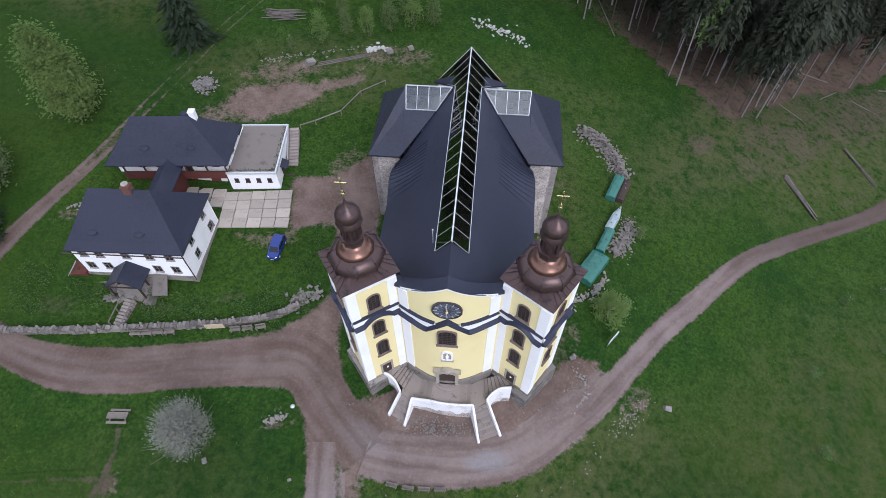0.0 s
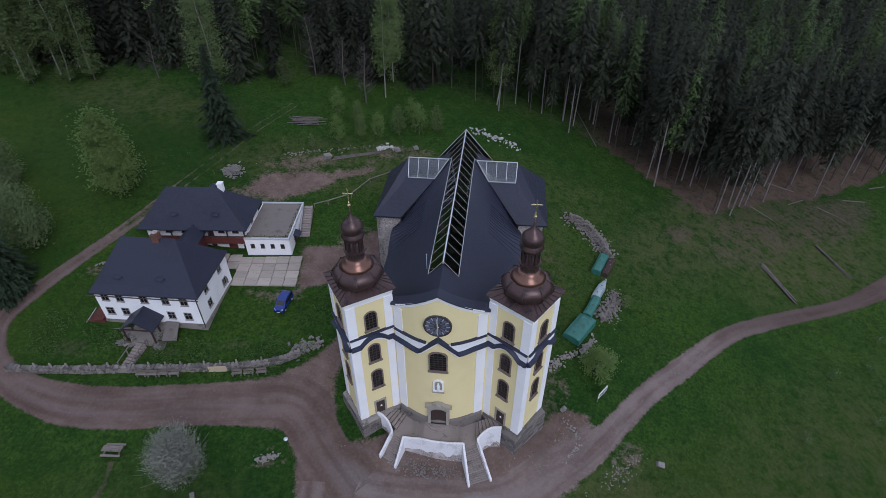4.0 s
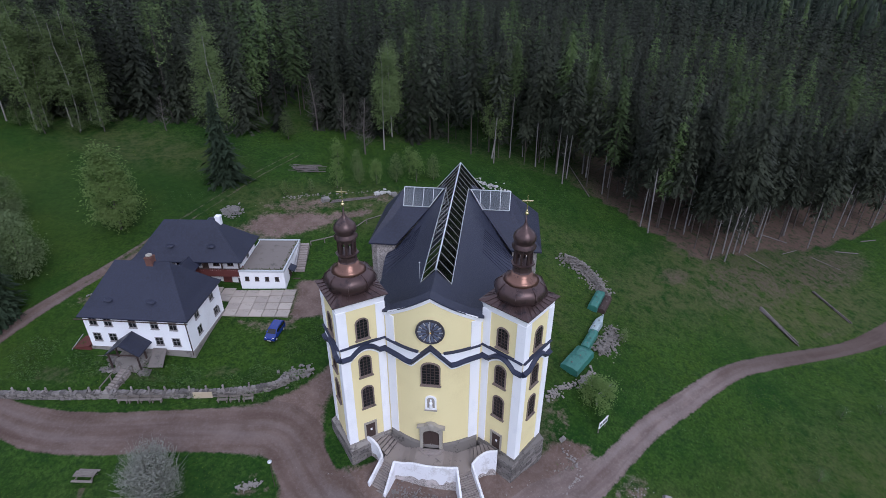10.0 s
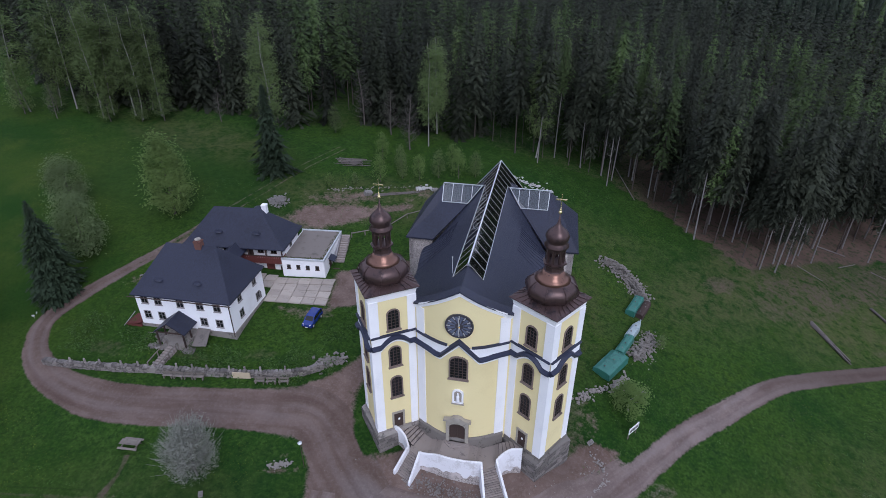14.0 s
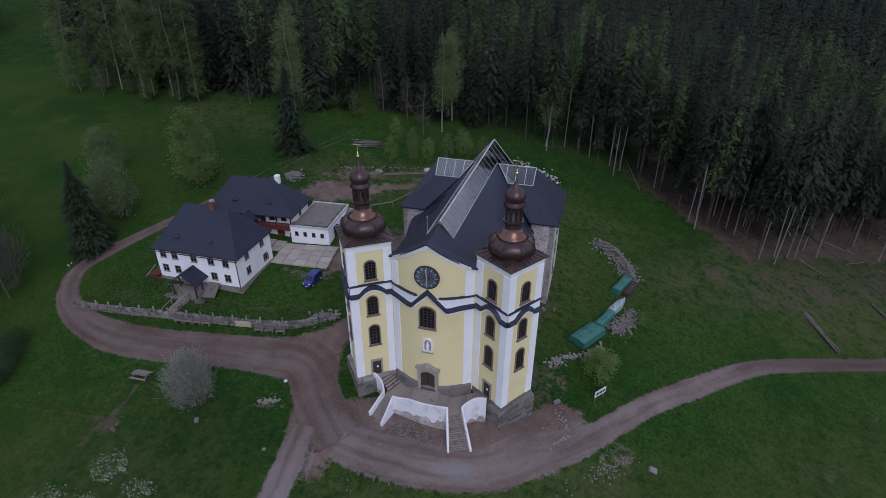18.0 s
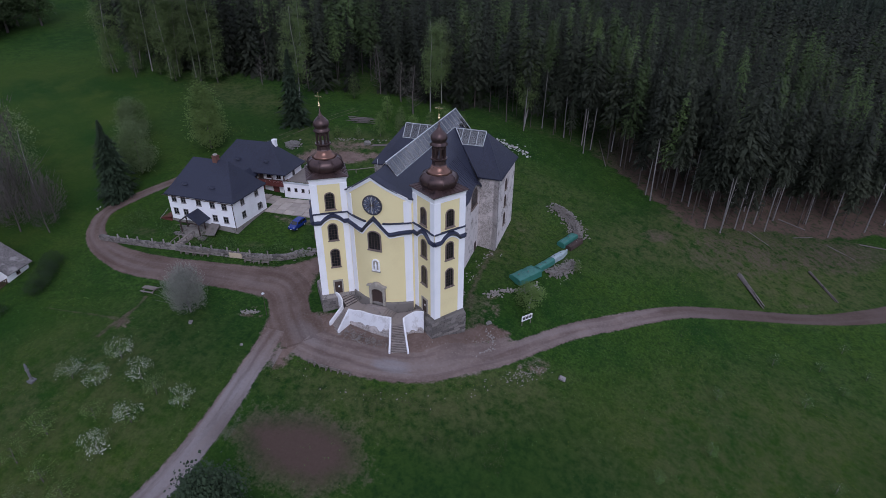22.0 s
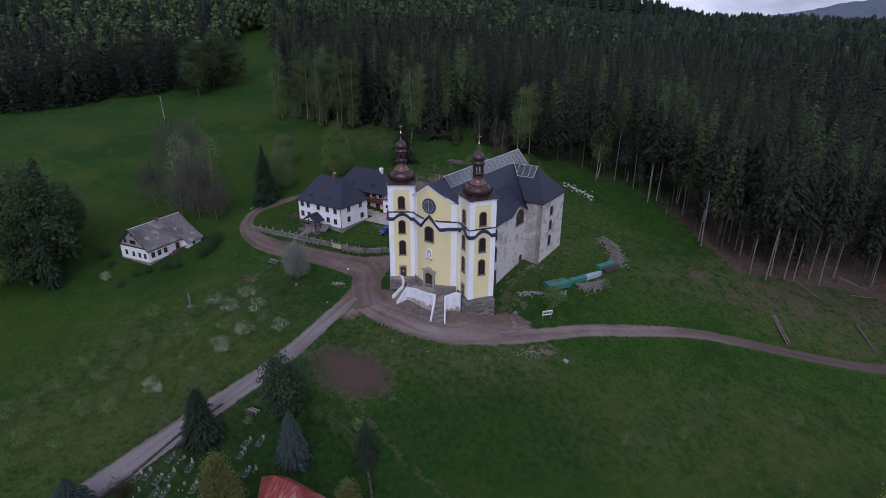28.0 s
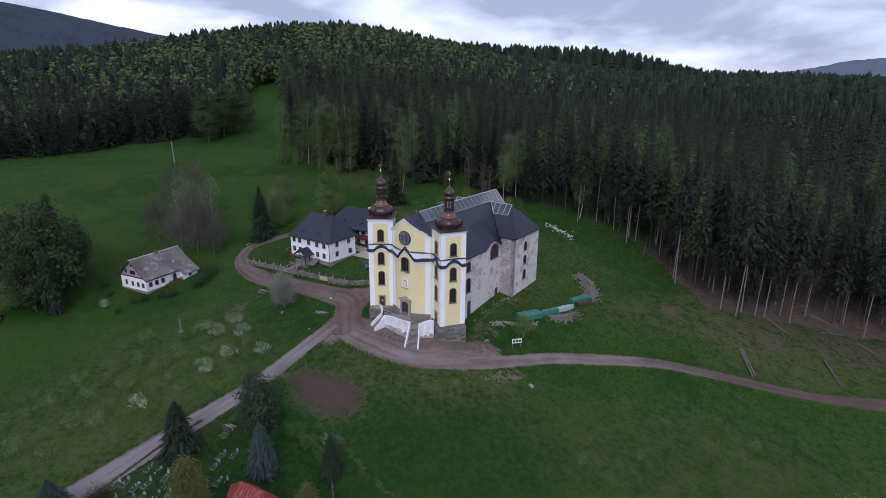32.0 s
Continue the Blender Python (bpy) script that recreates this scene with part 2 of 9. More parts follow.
SLATE = slate_material("dark_slate_roofing", (0.024, 0.027, 0.047), (0.014, 0.016, 0.029))
MOULD = material("slate_blue_moulding", (0.030, 0.035, 0.062), (0.020, 0.024, 0.044), rough=0.5, big=0.8, fine=9, bump=0.1)
COPPER = material("weathered_brown_copper", (0.092, 0.060, 0.056), (0.036, 0.028, 0.031), rough=0.34, metal=0.55, big=0.9, fine=4, bump=0.25, contrast=0.26)
COPPER_NEW = material("bright_copper", (0.20, 0.11, 0.082), (0.065, 0.044, 0.041), rough=0.3, metal=0.7, big=1.6, fine=4, bump=0.2, contrast=0.2)
TIMBER_PALE = material("pale_new_timber", (0.30, 0.21, 0.13), (0.22, 0.15, 0.09), fine=10, bump=0.2)
GOLD = material("gilded_metal", (0.92, 0.76, 0.42), (0.8, 0.62, 0.3), rough=0.25, metal=0.9, bump=0.0)


def rubble_wall(name, plaster, share):
    """Rough stones of mixed tone, with remains of pale plaster over a share of them."""
    m = material(name, plaster, tuple(c * 0.66 for c in plaster), big=0.9, fine=3.5, bump=0.8, contrast=0.16, amount=0.6)
    n, l = m.node_tree.nodes, m.node_tree.links
    b = n["Principled BSDF"]
    old = b.inputs["Base Color"].links[0].from_socket
    co, cell, bed, patch = n.new("ShaderNodeTexCoord"), n.new("ShaderNodeTexVoronoi"), n.new("ShaderNodeMapping"), n.new("ShaderNodeTexNoise")
    bed.inputs["Scale"].default_value = (1.9, 1.9, 3.0)
    patch.inputs["Scale"].default_value, patch.inputs["Detail"].default_value, patch.inputs["Roughness"].default_value = 0.42, 7, 0.68
    l.new(co.outputs["Object"], bed.inputs["Vector"])
    l.new(bed.outputs["Vector"], cell.inputs["Vector"])
    l.new(co.outputs["Object"], patch.inputs["Vector"])
    tone, cover, mix = n.new("ShaderNodeValToRGB"), n.new("ShaderNodeValToRGB"), n.new("ShaderNodeMix")
    mix.data_type = "RGBA"
    tone.color_ramp.elements[0].color, tone.color_ramp.elements[1].color = (0.10, 0.085, 0.08, 1), (0.66, 0.60, 0.56, 1)
    cover.color_ramp.elements[0].position, cover.color_ramp.elements[1].position = 0.56 - 0.3 * share, 0.66 - 0.3 * share
    l.new(cell.outputs["Color"], tone.inputs["Fac"])
    l.new(patch.outputs["Fac"], cover.inputs["Fac"])
    l.new(cover.outputs["Color"], mix.inputs["Factor"])
    l.new(tone.outputs["Color"], mix.inputs["A"])
    l.new(old, mix.inputs["B"])
    l.new(mix.outputs["Result"], b.inputs["Base Color"])
    return m


RUBBLE = rubble_wall("weathered_rubble_wall", (0.64, 0.59, 0.57), 0.57)
BARE_RUBBLE = rubble_wall("bare_rubble_wall", (0.58, 0.52, 0.50), 0.12)
STONE = material("grey_sandstone", (0.22, 0.20, 0.18), (0.105, 0.094, 0.086), big=0.9, fine=5, bump=0.6, hue=0.28)
WINDOW_STONE = material("brown_window_surround", (0.20, 0.155, 0.13), (0.12, 0.092, 0.08), big=1.2, fine=8, bump=0.3)
STONE_FRAME = material("carved_stone_frame", (0.36, 0.33, 0.28), (0.25, 0.23, 0.20), big=1.2, fine=8, bump=0.3)
# risers carry their shade in the colour, along with dirt and moss
RISER = material("shaded_dirty_risers", (0.115, 0.10, 0.092), (0.06, 0.053, 0.048), big=1.0, fine=7, bump=0.4, hue=0.2)
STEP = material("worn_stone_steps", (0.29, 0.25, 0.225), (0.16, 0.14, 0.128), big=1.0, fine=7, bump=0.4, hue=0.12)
DARKWOOD = material("dark_stained_wood", (0.060, 0.040, 0.034), (0.035, 0.025, 0.022), rough=0.7, fine=12, bump=0.3)
REDWOOD = material("red_brown_timber", (0.13, 0.040, 0.034), (0.075, 0.026, 0.024), rough=0.7, fine=12, bump=0.3)
PANE = glass_material("dark_window_pane", (0.016, 0.017, 0.020), 0.12)
GLASS = clear_glass("clear_roof_glass", 3.0)
SKYLIGHT_GLASS = clear_glass("skylight_glass", 2.3)
BAR_STEEL = material("dull_glazing_bar", (0.40, 0.39, 0.36), (0.28, 0.27, 0.25), rough=0.5, metal=0.2, bump=0.0)
STEEL = material("light_grey_steel", (0.62, 0.65, 0.67), (0.5, 0.53, 0.55), rough=0.4, metal=0.3, bump=0.0)
CLOCKFACE = material("dark_clock_face", (0.060, 0.056, 0.066), (0.04, 0.038, 0.046), rough=0.4, bump=0.05)


# ---- shapes ----
class Geo:
    """Collects faces for one mesh."""

    def __init__(self):
        self.v, self.f = [], []

    def add(self, verts, faces):
        k = len(self.v)
        self.v += [tuple(p) for p in verts]
        self.f += [tuple(i + k for i in f) for f in faces]
        return self

    def box(self, x0, x1, y0, y1, z0, z1, m=None):
        vs = [(x, y, z) for z in (z0, z1) for x, y in ((x0, y0), (x1, y0), (x1, y1), (x0, y1))]
        if m is not None:
            vs = [m @ Vector(p) for p in vs]
        return self.add(vs, [(3, 2, 1, 0), (4, 5, 6, 7), (0, 1, 5, 4), (1, 2, 6, 5), (2, 3, 7, 6), (3, 0, 4, 7)])

    def loft(self, rings, cap=True, closed=True):
        n = len(rings[0])
        vs, fs = [p for r in rings for p in r], []
        for a in range(len(rings) - 1):
            for i in range(n if closed else n - 1):
                j = (i + 1) % n
                fs.append((a * n + i, a * n + j, (a + 1) * n + j, (a + 1) * n + i))
        if cap and closed:
            fs += [tuple(range(n))[::-1], tuple(range((len(rings) - 1) * n, len(rings) * n))]
        return self.add(vs, fs)

    def prism(self, poly, z0, z1):
        return self.loft([[(x, y, z0) for x, y in poly], [(x, y, z1) for x, y in poly]])

    def slab(self, poly, off):
        """A flat outline in space, given thickness along off."""
        o = Vector(off)
        return self.loft([[Vector(p) for p in poly], [Vector(p) + o for p in poly]])

    def lathe(self, profile, n=8, phase=0.0, at=(0, 0, 0)):
        rings = [[(at[0] + r * math.cos(phase + math.tau * i / n), at[1] + r * math.sin(phase + math.tau * i / n), at[2] + z) for i in range(n)] for r, z in profile]
        return self.loft(rings)

    def tube(self, pts, r, n=6, r1=None):
        pts = [Vector(p) for p in pts]
        rings = []
        for i, p in enumerate(pts):
            d = (pts[min(i + 1, len(pts) - 1)] - pts[max(i - 1, 0)]).normalized()
            a = d.orthogonal().normalized()
            b = d.cross(a)
            rr = r + ((r1 if r1 is not None else r) - r) * i / max(1, len(pts) - 1)
            rings.append([p + rr * (math.cos(math.tau * k / n) * a + math.sin(math.tau * k / n) * b) for k in range(n)])
        return self.loft(rings)

    def bar(self, a, b, w, h=None):
        """A square bar from a to b."""
        a, b = Vector(a), Vector(b)
        d = (b - a).normalized()
        up = Vector((0, 0, 1)) if abs(d.z) < 0.95 else Vector((0, 1, 0))
        s = d.cross(up).normalized() * (w / 2)
        t = s.cross(d).normalized() * ((h or w) / 2)
        return self.loft([[p - s - t, p + s - t, p + s + t, p - s + t] for p in (a, b)])

    def mesh(self, name, mat, smooth=False):
        me = bpy.data.meshes.new(name)
        me.from_pydata(self.v, [], self.f)
        for x in mat if isinstance(mat, (list, tuple)) else (mat,):
            me.materials.append(x)
        bm = bmesh.new()
        bm.from_mesh(me)
        if len(bm.faces) < 60000:
            bmesh.ops.recalc_face_normals(bm, faces=bm.faces)
        bm.to_mesh(me)
        bm.free()
        if smooth:
            me.polygons.foreach_set("use_smooth", [True] * len(me.polygons))
        return me


def part(name, geo, mat, parent=None, label="", smooth=False, at=None):
    ob = new(name, geo.mesh(name, mat, smooth) if isinstance(geo, Geo) else geo)
    ob.parent = parent
    if at is not None:
        ob.matrix_basis = at
    if label:
        tagged(ob, label)
    return ob


def thing(name, m, label, category, group="", kind=""):
    ob = new(name)
    ob.empty_display_size = 0.3
    ob.matrix_basis = m
    return tagged(ob, label, category, group, kind)


# ---- ground: one sheet out to the horizon ----
def smooth_line(pts, step=1.2):
    """A curve through the points, as dense rows of x, y (and more values)."""
    p = [np.array(q, float) for q in pts]
    p = [2 * p[0] - p[1]] + p + [2 * p[-1] - p[-2]]
    out = []
    for a, b, c, d in zip(p, p[1:], p[2:], p[3:]):
        n = max(2, int(np.hypot(*(c - b)[:2]) / step))
        for i in range(n):
            t = i / n
            out.append(0.5 * (2 * b + (c - a) * t + (2 * a - 5 * b + 4 * c - d) * t * t + (3 * b - a - 3 * c + d) * t ** 3))
    out.append(p[-2])
    return np.array(out)


# centre lines: x, y, half width
ROAD_EAST = [(-9, -10.2, 2.4), (-5.5, -10.7, 2.3), (2, -10.4, 2.2), (7, -9.3, 2.1), (11, -7.2, 2.0), (14.6, -3.9, 1.9), (17.6, -1.4, 1.8), (21, 2.25, 1.6),
             (23.4, 5.3, 1.5), (28.7, 11.6, 1.52), (34, 16.9, 1.55), (39, 22.1, 1.52), (45.1, 27.7, 1.4), (52.2, 32.5, 1.4), (61, 37.8, 1.4), (71.4, 43.8, 1.4),
             (80, 49.6, 1.8), (92, 59, 2.2), (120, 82, 2.4)]
ROAD_WEST = [(-9, -10.2, 2.4), (-13.5, -6.0, 3.0), (-19, -0.8, 3.1), (-25, -1.2, 3.1), (-32, -2.5, 2.9), (-40, -4.1, 2.9), (-47, -4.6, 2.8), (-53.5, -3.6, 2.2),
             (-58.5, -1.8, 1.9), (-62.3, 1.2, 1.6), (-64.4, 6, 1.5), (-62.1, 12.8, 1.35), (-59.1, 19.1, 1.25), (-56, 25.9, 1.2), (-52.6, 35.2, 1.15), (-48.8, 45.6, 1.1),
             (-45.5, 56.2, 1.0), (-41, 68, 0.8)]
ROAD_DOWN = [(-14.1, -9.5, 1.6), (-13.8, -12.5, 1.65), (-13.0, -17.5, 1.65), (-12.4, -25.0, 1.75), (-12.9, -32.5, 1.8), (-14.6, -40.5, 1.95),
             (-15.5, -48.7, 2.2), (-15.8, -58, 2.4), (-15.6, -66, 2.4), (-14, -85, 2.4), (-8, -120, 2.4)]
# outlines of bare earth: before and beside the church, behind the houses, the dug plot below
APRON = [(-20.5, -3.9), (-18, -4.6), (-16.6, -8.2), (-15.9, -11), (-12.2, -12), (-8.5, -12.6), (-6.4, -13.0), (1.9, -12.7), (7.5, -11.3), (11.7, -9.2), (16.5, -5.1), (20, -1),
         (20.2, 2.6), (18.7, 4.8), (16.9, 5.2), (14.5, 4.4), (11, 0), (0, 2), (-9.5, -4), (-12.6, -4.2), (-15.2, 3.8), (-13.8, 10), (-12.6, 20), (-12.8, 33), (-15.6, 33.7),
         (-19.8, 28), (-26.7, 27.8), (-25, 17.7), (-19.3, 20.3), (-15.8, 15), (-16.9, 9.2), (-19.3, 6.1), (-23.5, 2.8), (-30, 0.6), (-31, -4.5)]
BARE_BACK = [(-41.1, 38.6), (-39.9, 43.0), (-31.6, 46.5), (-28, 46.0), (-20.6, 50.4), (-19.4, 48), (-25.5, 45), (-28.3, 41.5), (-35.2, 36.8)]
DUG_PLOT = [(-9.8, -26), (-8.3, -22.6), (-0.7, -19.8), (5.8, -20.3), (8.5, -24.5), (4.3, -29.4), (-2.9, -29.5)]


def inside(x, y, poly):
    """Whether points lie within an outline."""
    hit = np.zeros(np.shape(x), bool)
    for (x0, y0), (x1, y1) in zip(poly, poly[1:] + poly[:1]):
        cross = (y0 > y) != (y1 > y)
        hit ^= cross & (x < (x1 - x0) * (y - y0) / ((y1 - y0) or 1e-9) + x0)
    return hit


def patch_of(x, y, poly, soft):
    """1 well inside an outline, 0 outside, with a soft edge."""
    d = np.full(np.shape(x), 1e9)
    for (x0, y0), (x1, y1) in zip(poly, poly[1:] + poly[:1]):
        dx, dy = x1 - x0, y1 - y0
        t = np.clip(((x - x0) * dx + (y - y0) * dy) / (dx * dx + dy * dy), 0, 1)
        d = np.minimum(d, np.hypot(x - x0 - t * dx, y - y0 - t * dy))
    return np.clip(np.where(inside(x, y, poly), d, -d) / soft + 0.5, 0, 1)


def blob(x, y, cx, cy, rx, ry, turn=0.0, soft=0.35):
    """1 within an oval, falling to 0 round its edge."""
    c, s = math.cos(radians(turn)), math.sin(radians(turn))
    u, v = ((x - cx) * c + (y - cy) * s) / rx, ((y - cy) * c - (x - cx) * s) / ry
    return np.clip((1 - np.hypot(u, v)) / soft + 0.5, 0, 1)


def dirt_of(x, y):
    """Where the grass is worn down to earth."""
    return np.maximum.reduce([
        patch_of(x, y, APRON, 1.6), patch_of(x, y, BARE_BACK, 3.5) * 0.95, patch_of(x, y, DUG_PLOT, 11.0) * 0.9,
        blob(x, y, 14, 7, 2.6, 6, -10) * 0.42, blob(x, y, 10.6, 15, 1.4, 11) * 0.5, blob(x, y, 12.5, 30, 3.4, 10, 0, 0.9) * 0.36,
        blob(x, y, -33, 48.5, 9, 2.6, 16, 0.9) * 0.55, blob(x, y, -16, 55, 9, 3, 10, 0.9) * 0.5, blob(x, y, -41, 37, 6, 3, 20, 0.9) * 0.5,
        blob(x, y, -28, 16.0, 6, 1.6, 0, 0.9) * 0.5, blob(x, y, -18.5, 30.5, 4.0, 5, 0, 0.9) * 0.45, blob(x, y, -52, 17, 8, 1.6, 12, 0.9) * 0.55,
        blob(x, y, 40, 50, 6, 3, 40, 0.9) * 0.5, blob(x, y, 66, 54, 12, 3, 33, 0.9) * 0.36, blob(x, y, 57, 55, 22, 8, 38, 0.9) * 0.44, blob(x, y, 80, 70, 16, 6, 34, 0.9) * 0.46, blob(x, y, 64, 65, 22, 4, 38, 0.9) * 0.4, blob(x, y, 44, 60, 8, 4, -30, 0.9) * 0.4, blob(x, y, 84, 76, 18, 7, 35, 0.9) * 0.48, blob(x, y, 70, 47.5, 9, 1.6, 33, 0.9) * 0.42, blob(x, y, 24, 0.8, 3.4, 1.6, 45, 0.7) * 0.5,
        blob(x, y, -41, 4.5, 8, 1.8, 5, 0.9) * 0.45, blob(x, y, -52, 3.0, 5, 2.5, 0, 0.9) * 0.42, blob(x, y, -30, 6.8, 4, 1.6, 8, 0.9) * 0.42, blob(x, y, -20.4, -7.6, 2, 1.2, 0, 0.8) * 0.6, blob(x, y, -36.8, -16.6, 1.8, 1.6, 0, 0.8) * 0.62, blob(x, y, -10.5, -14.2, 2.2, 2.0, 0, 0.8) * 0.7])


def gravel_of(x, y):
    """Paler trodden patch at the foot of the stairs."""
    return np.maximum(blob(x, y, 5.4, -9.3, 2.9, 1.2, 12, 0.4), blob(x, y, -9, -8.6, 3.5, 1.4, -25, 0.8) * 0.5)


def loam_of(x, y):
    """Where the bare earth is dark garden soil."""
    return np.maximum(patch_of(x, y, DUG_PLOT, 9.0) * 1.5, blob(x, y, 36, -30, 40, 8, 0, 0.5) * 0.6) + blob(x, y, 68, 62, 48, 24, 36, 0.4) * 0.7 + blob(x, y, -42, 4.5, 20, 3.6, 8, 0.3) * 0.8 + blob(x, y, 11.5, 20, 3.5, 22, 0, 0.4) * 0.6


def mown_of(x, y):
    """Where the meadow is short and even."""
    return np.maximum.reduce([blob(x, y, 72, -28, 66, 44, 25, 0.35), blob(x, y, -46, -40, 44, 26, 0, 0.5) * 0.8, blob(x, y, -120, 10, 62, 52, 0, 0.4), blob(x, y, -70, 52, 30, 13, -8, 0.5) * 0.8])


def dark_grass_of(x, y):
    """Where the grass is darker: tree shade put into the cemetery's colour, deep green elsewhere."""
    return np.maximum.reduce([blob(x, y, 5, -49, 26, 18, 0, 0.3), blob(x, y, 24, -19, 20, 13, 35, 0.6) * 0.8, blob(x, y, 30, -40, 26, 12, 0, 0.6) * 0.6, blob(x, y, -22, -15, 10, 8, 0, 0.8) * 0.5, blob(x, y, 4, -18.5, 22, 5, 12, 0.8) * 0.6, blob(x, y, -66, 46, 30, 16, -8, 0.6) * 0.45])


def dry_of(x, y):
    """Where last year's dry grass shows."""
    return np.maximum.reduce([
        blob(x, y, 18, -8.5, 14, 5, 35, 0.9) * 0.7, blob(x, y, 2, -16.5, 15, 3.5, 0, 0.9) * 0.65, blob(x, y, 47, 54, 30, 9, 42, 0.9) * 0.75,
        blob(x, y, 56, 5, 26, 13, 40, 0.8) * 0.5, blob(x, y, 80, 10, 26, 20, 35, 0.9) * 0.4, blob(x, y, 70, 56, 24, 10, 35, 0.9) * 0.85, blob(x, y, -28, 49, 18, 8, 12, 0.8) * 0.8,
        blob(x, y, 12, 52, 20, 8, 0, 0.9) * 0.4, blob(x, y, -31, -45, 20, 30, 0, 0.6) * 0.55, blob(x, y, -75, 62, 22, 7, -10, 0.9) * 0.6, blob(x, y, 13, 30, 5, 14, 0, 0.9) * 0.6])


def road(name, line, label, gravel, verge=1.2, loam=0.0, worn=1.0, grassy=None):
    """A strip that lies on the ground; its verge crumbles into the grass."""
    c = smooth_line(line)
    d = np.gradient(c[:, :2], axis=0)
    d /= np.linalg.norm(d, axis=1)[:, None]
    nrm = np.c_[d[:, 1], -d[:, 0]]
    rows = 17
    side = np.linspace(-1, 1, rows)
    reach = c[:, 2][:, None] + verge
    x = c[:, :1] + nrm[:, :1] * side * reach
    y = c[:, 1:2] + nrm[:, 1:] * side * reach
    z = height(x, y) + 0.13 - 0.12 * np.abs(side) ** 6
    across = side * reach
    along = np.r_[0, np.cumsum(np.hypot(*np.diff(c[:, :2], axis=0).T))][:, None]
    wear = np.clip((c[:, 2][:, None] - np.abs(across)) / (0.65 * verge) + 0.5, 0, 1) * worn
    ruts = np.exp(-((np.abs(across) - 0.8) / 0.32) ** 2)
    if grassy:
        k = np.clip((along - grassy[0]) / (grassy[1] - grassy[0]), 0, 1)
        wear = wear * (1 - k) + k * 0.5 * ruts
    wear = np.maximum(wear, dirt_of(x, y))
    n = len(c)
    g = Geo()
    g.add(np.stack([x, y, z], -1).reshape(-1, 3).tolist(),
          [(i * rows + j, (i + 1) * rows + j, (i + 1) * rows + j + 1, i * rows + j + 1) for i in range(n - 1) for j in range(rows - 1)])
    ob = part(name, g, GROUND, smooth=True)
    tagged(ob, label, "path" if verge < 1 else "road", kind="structure")
    for key, val in (("dirt", wear), ("gravel", np.maximum(wear * 0 + gravel * (np.clip((along - 1) / 9, 0.1, 1) * np.clip((c[:, 2][:, None] + 0.1 - across) / 0.7, 0.15, 1) if gravel > 0.5 else 1), gravel_of(x, y))), ("rut", ruts * wear), ("dry", dry_of(x, y)), ("dark_grass", dark_grass_of(x, y)), ("mown", mown_of(x, y)), ("loam", np.maximum(loam_of(x, y), loam)),
                     ("across", across + 0 * along), ("along", along + 0 * across)):
        at = ob.data.attributes.new(key, "FLOAT", "POINT")
        at.data.foreach_set("value", np.broadcast_to(val, x.shape).ravel().astype(np.float32))
    return ob


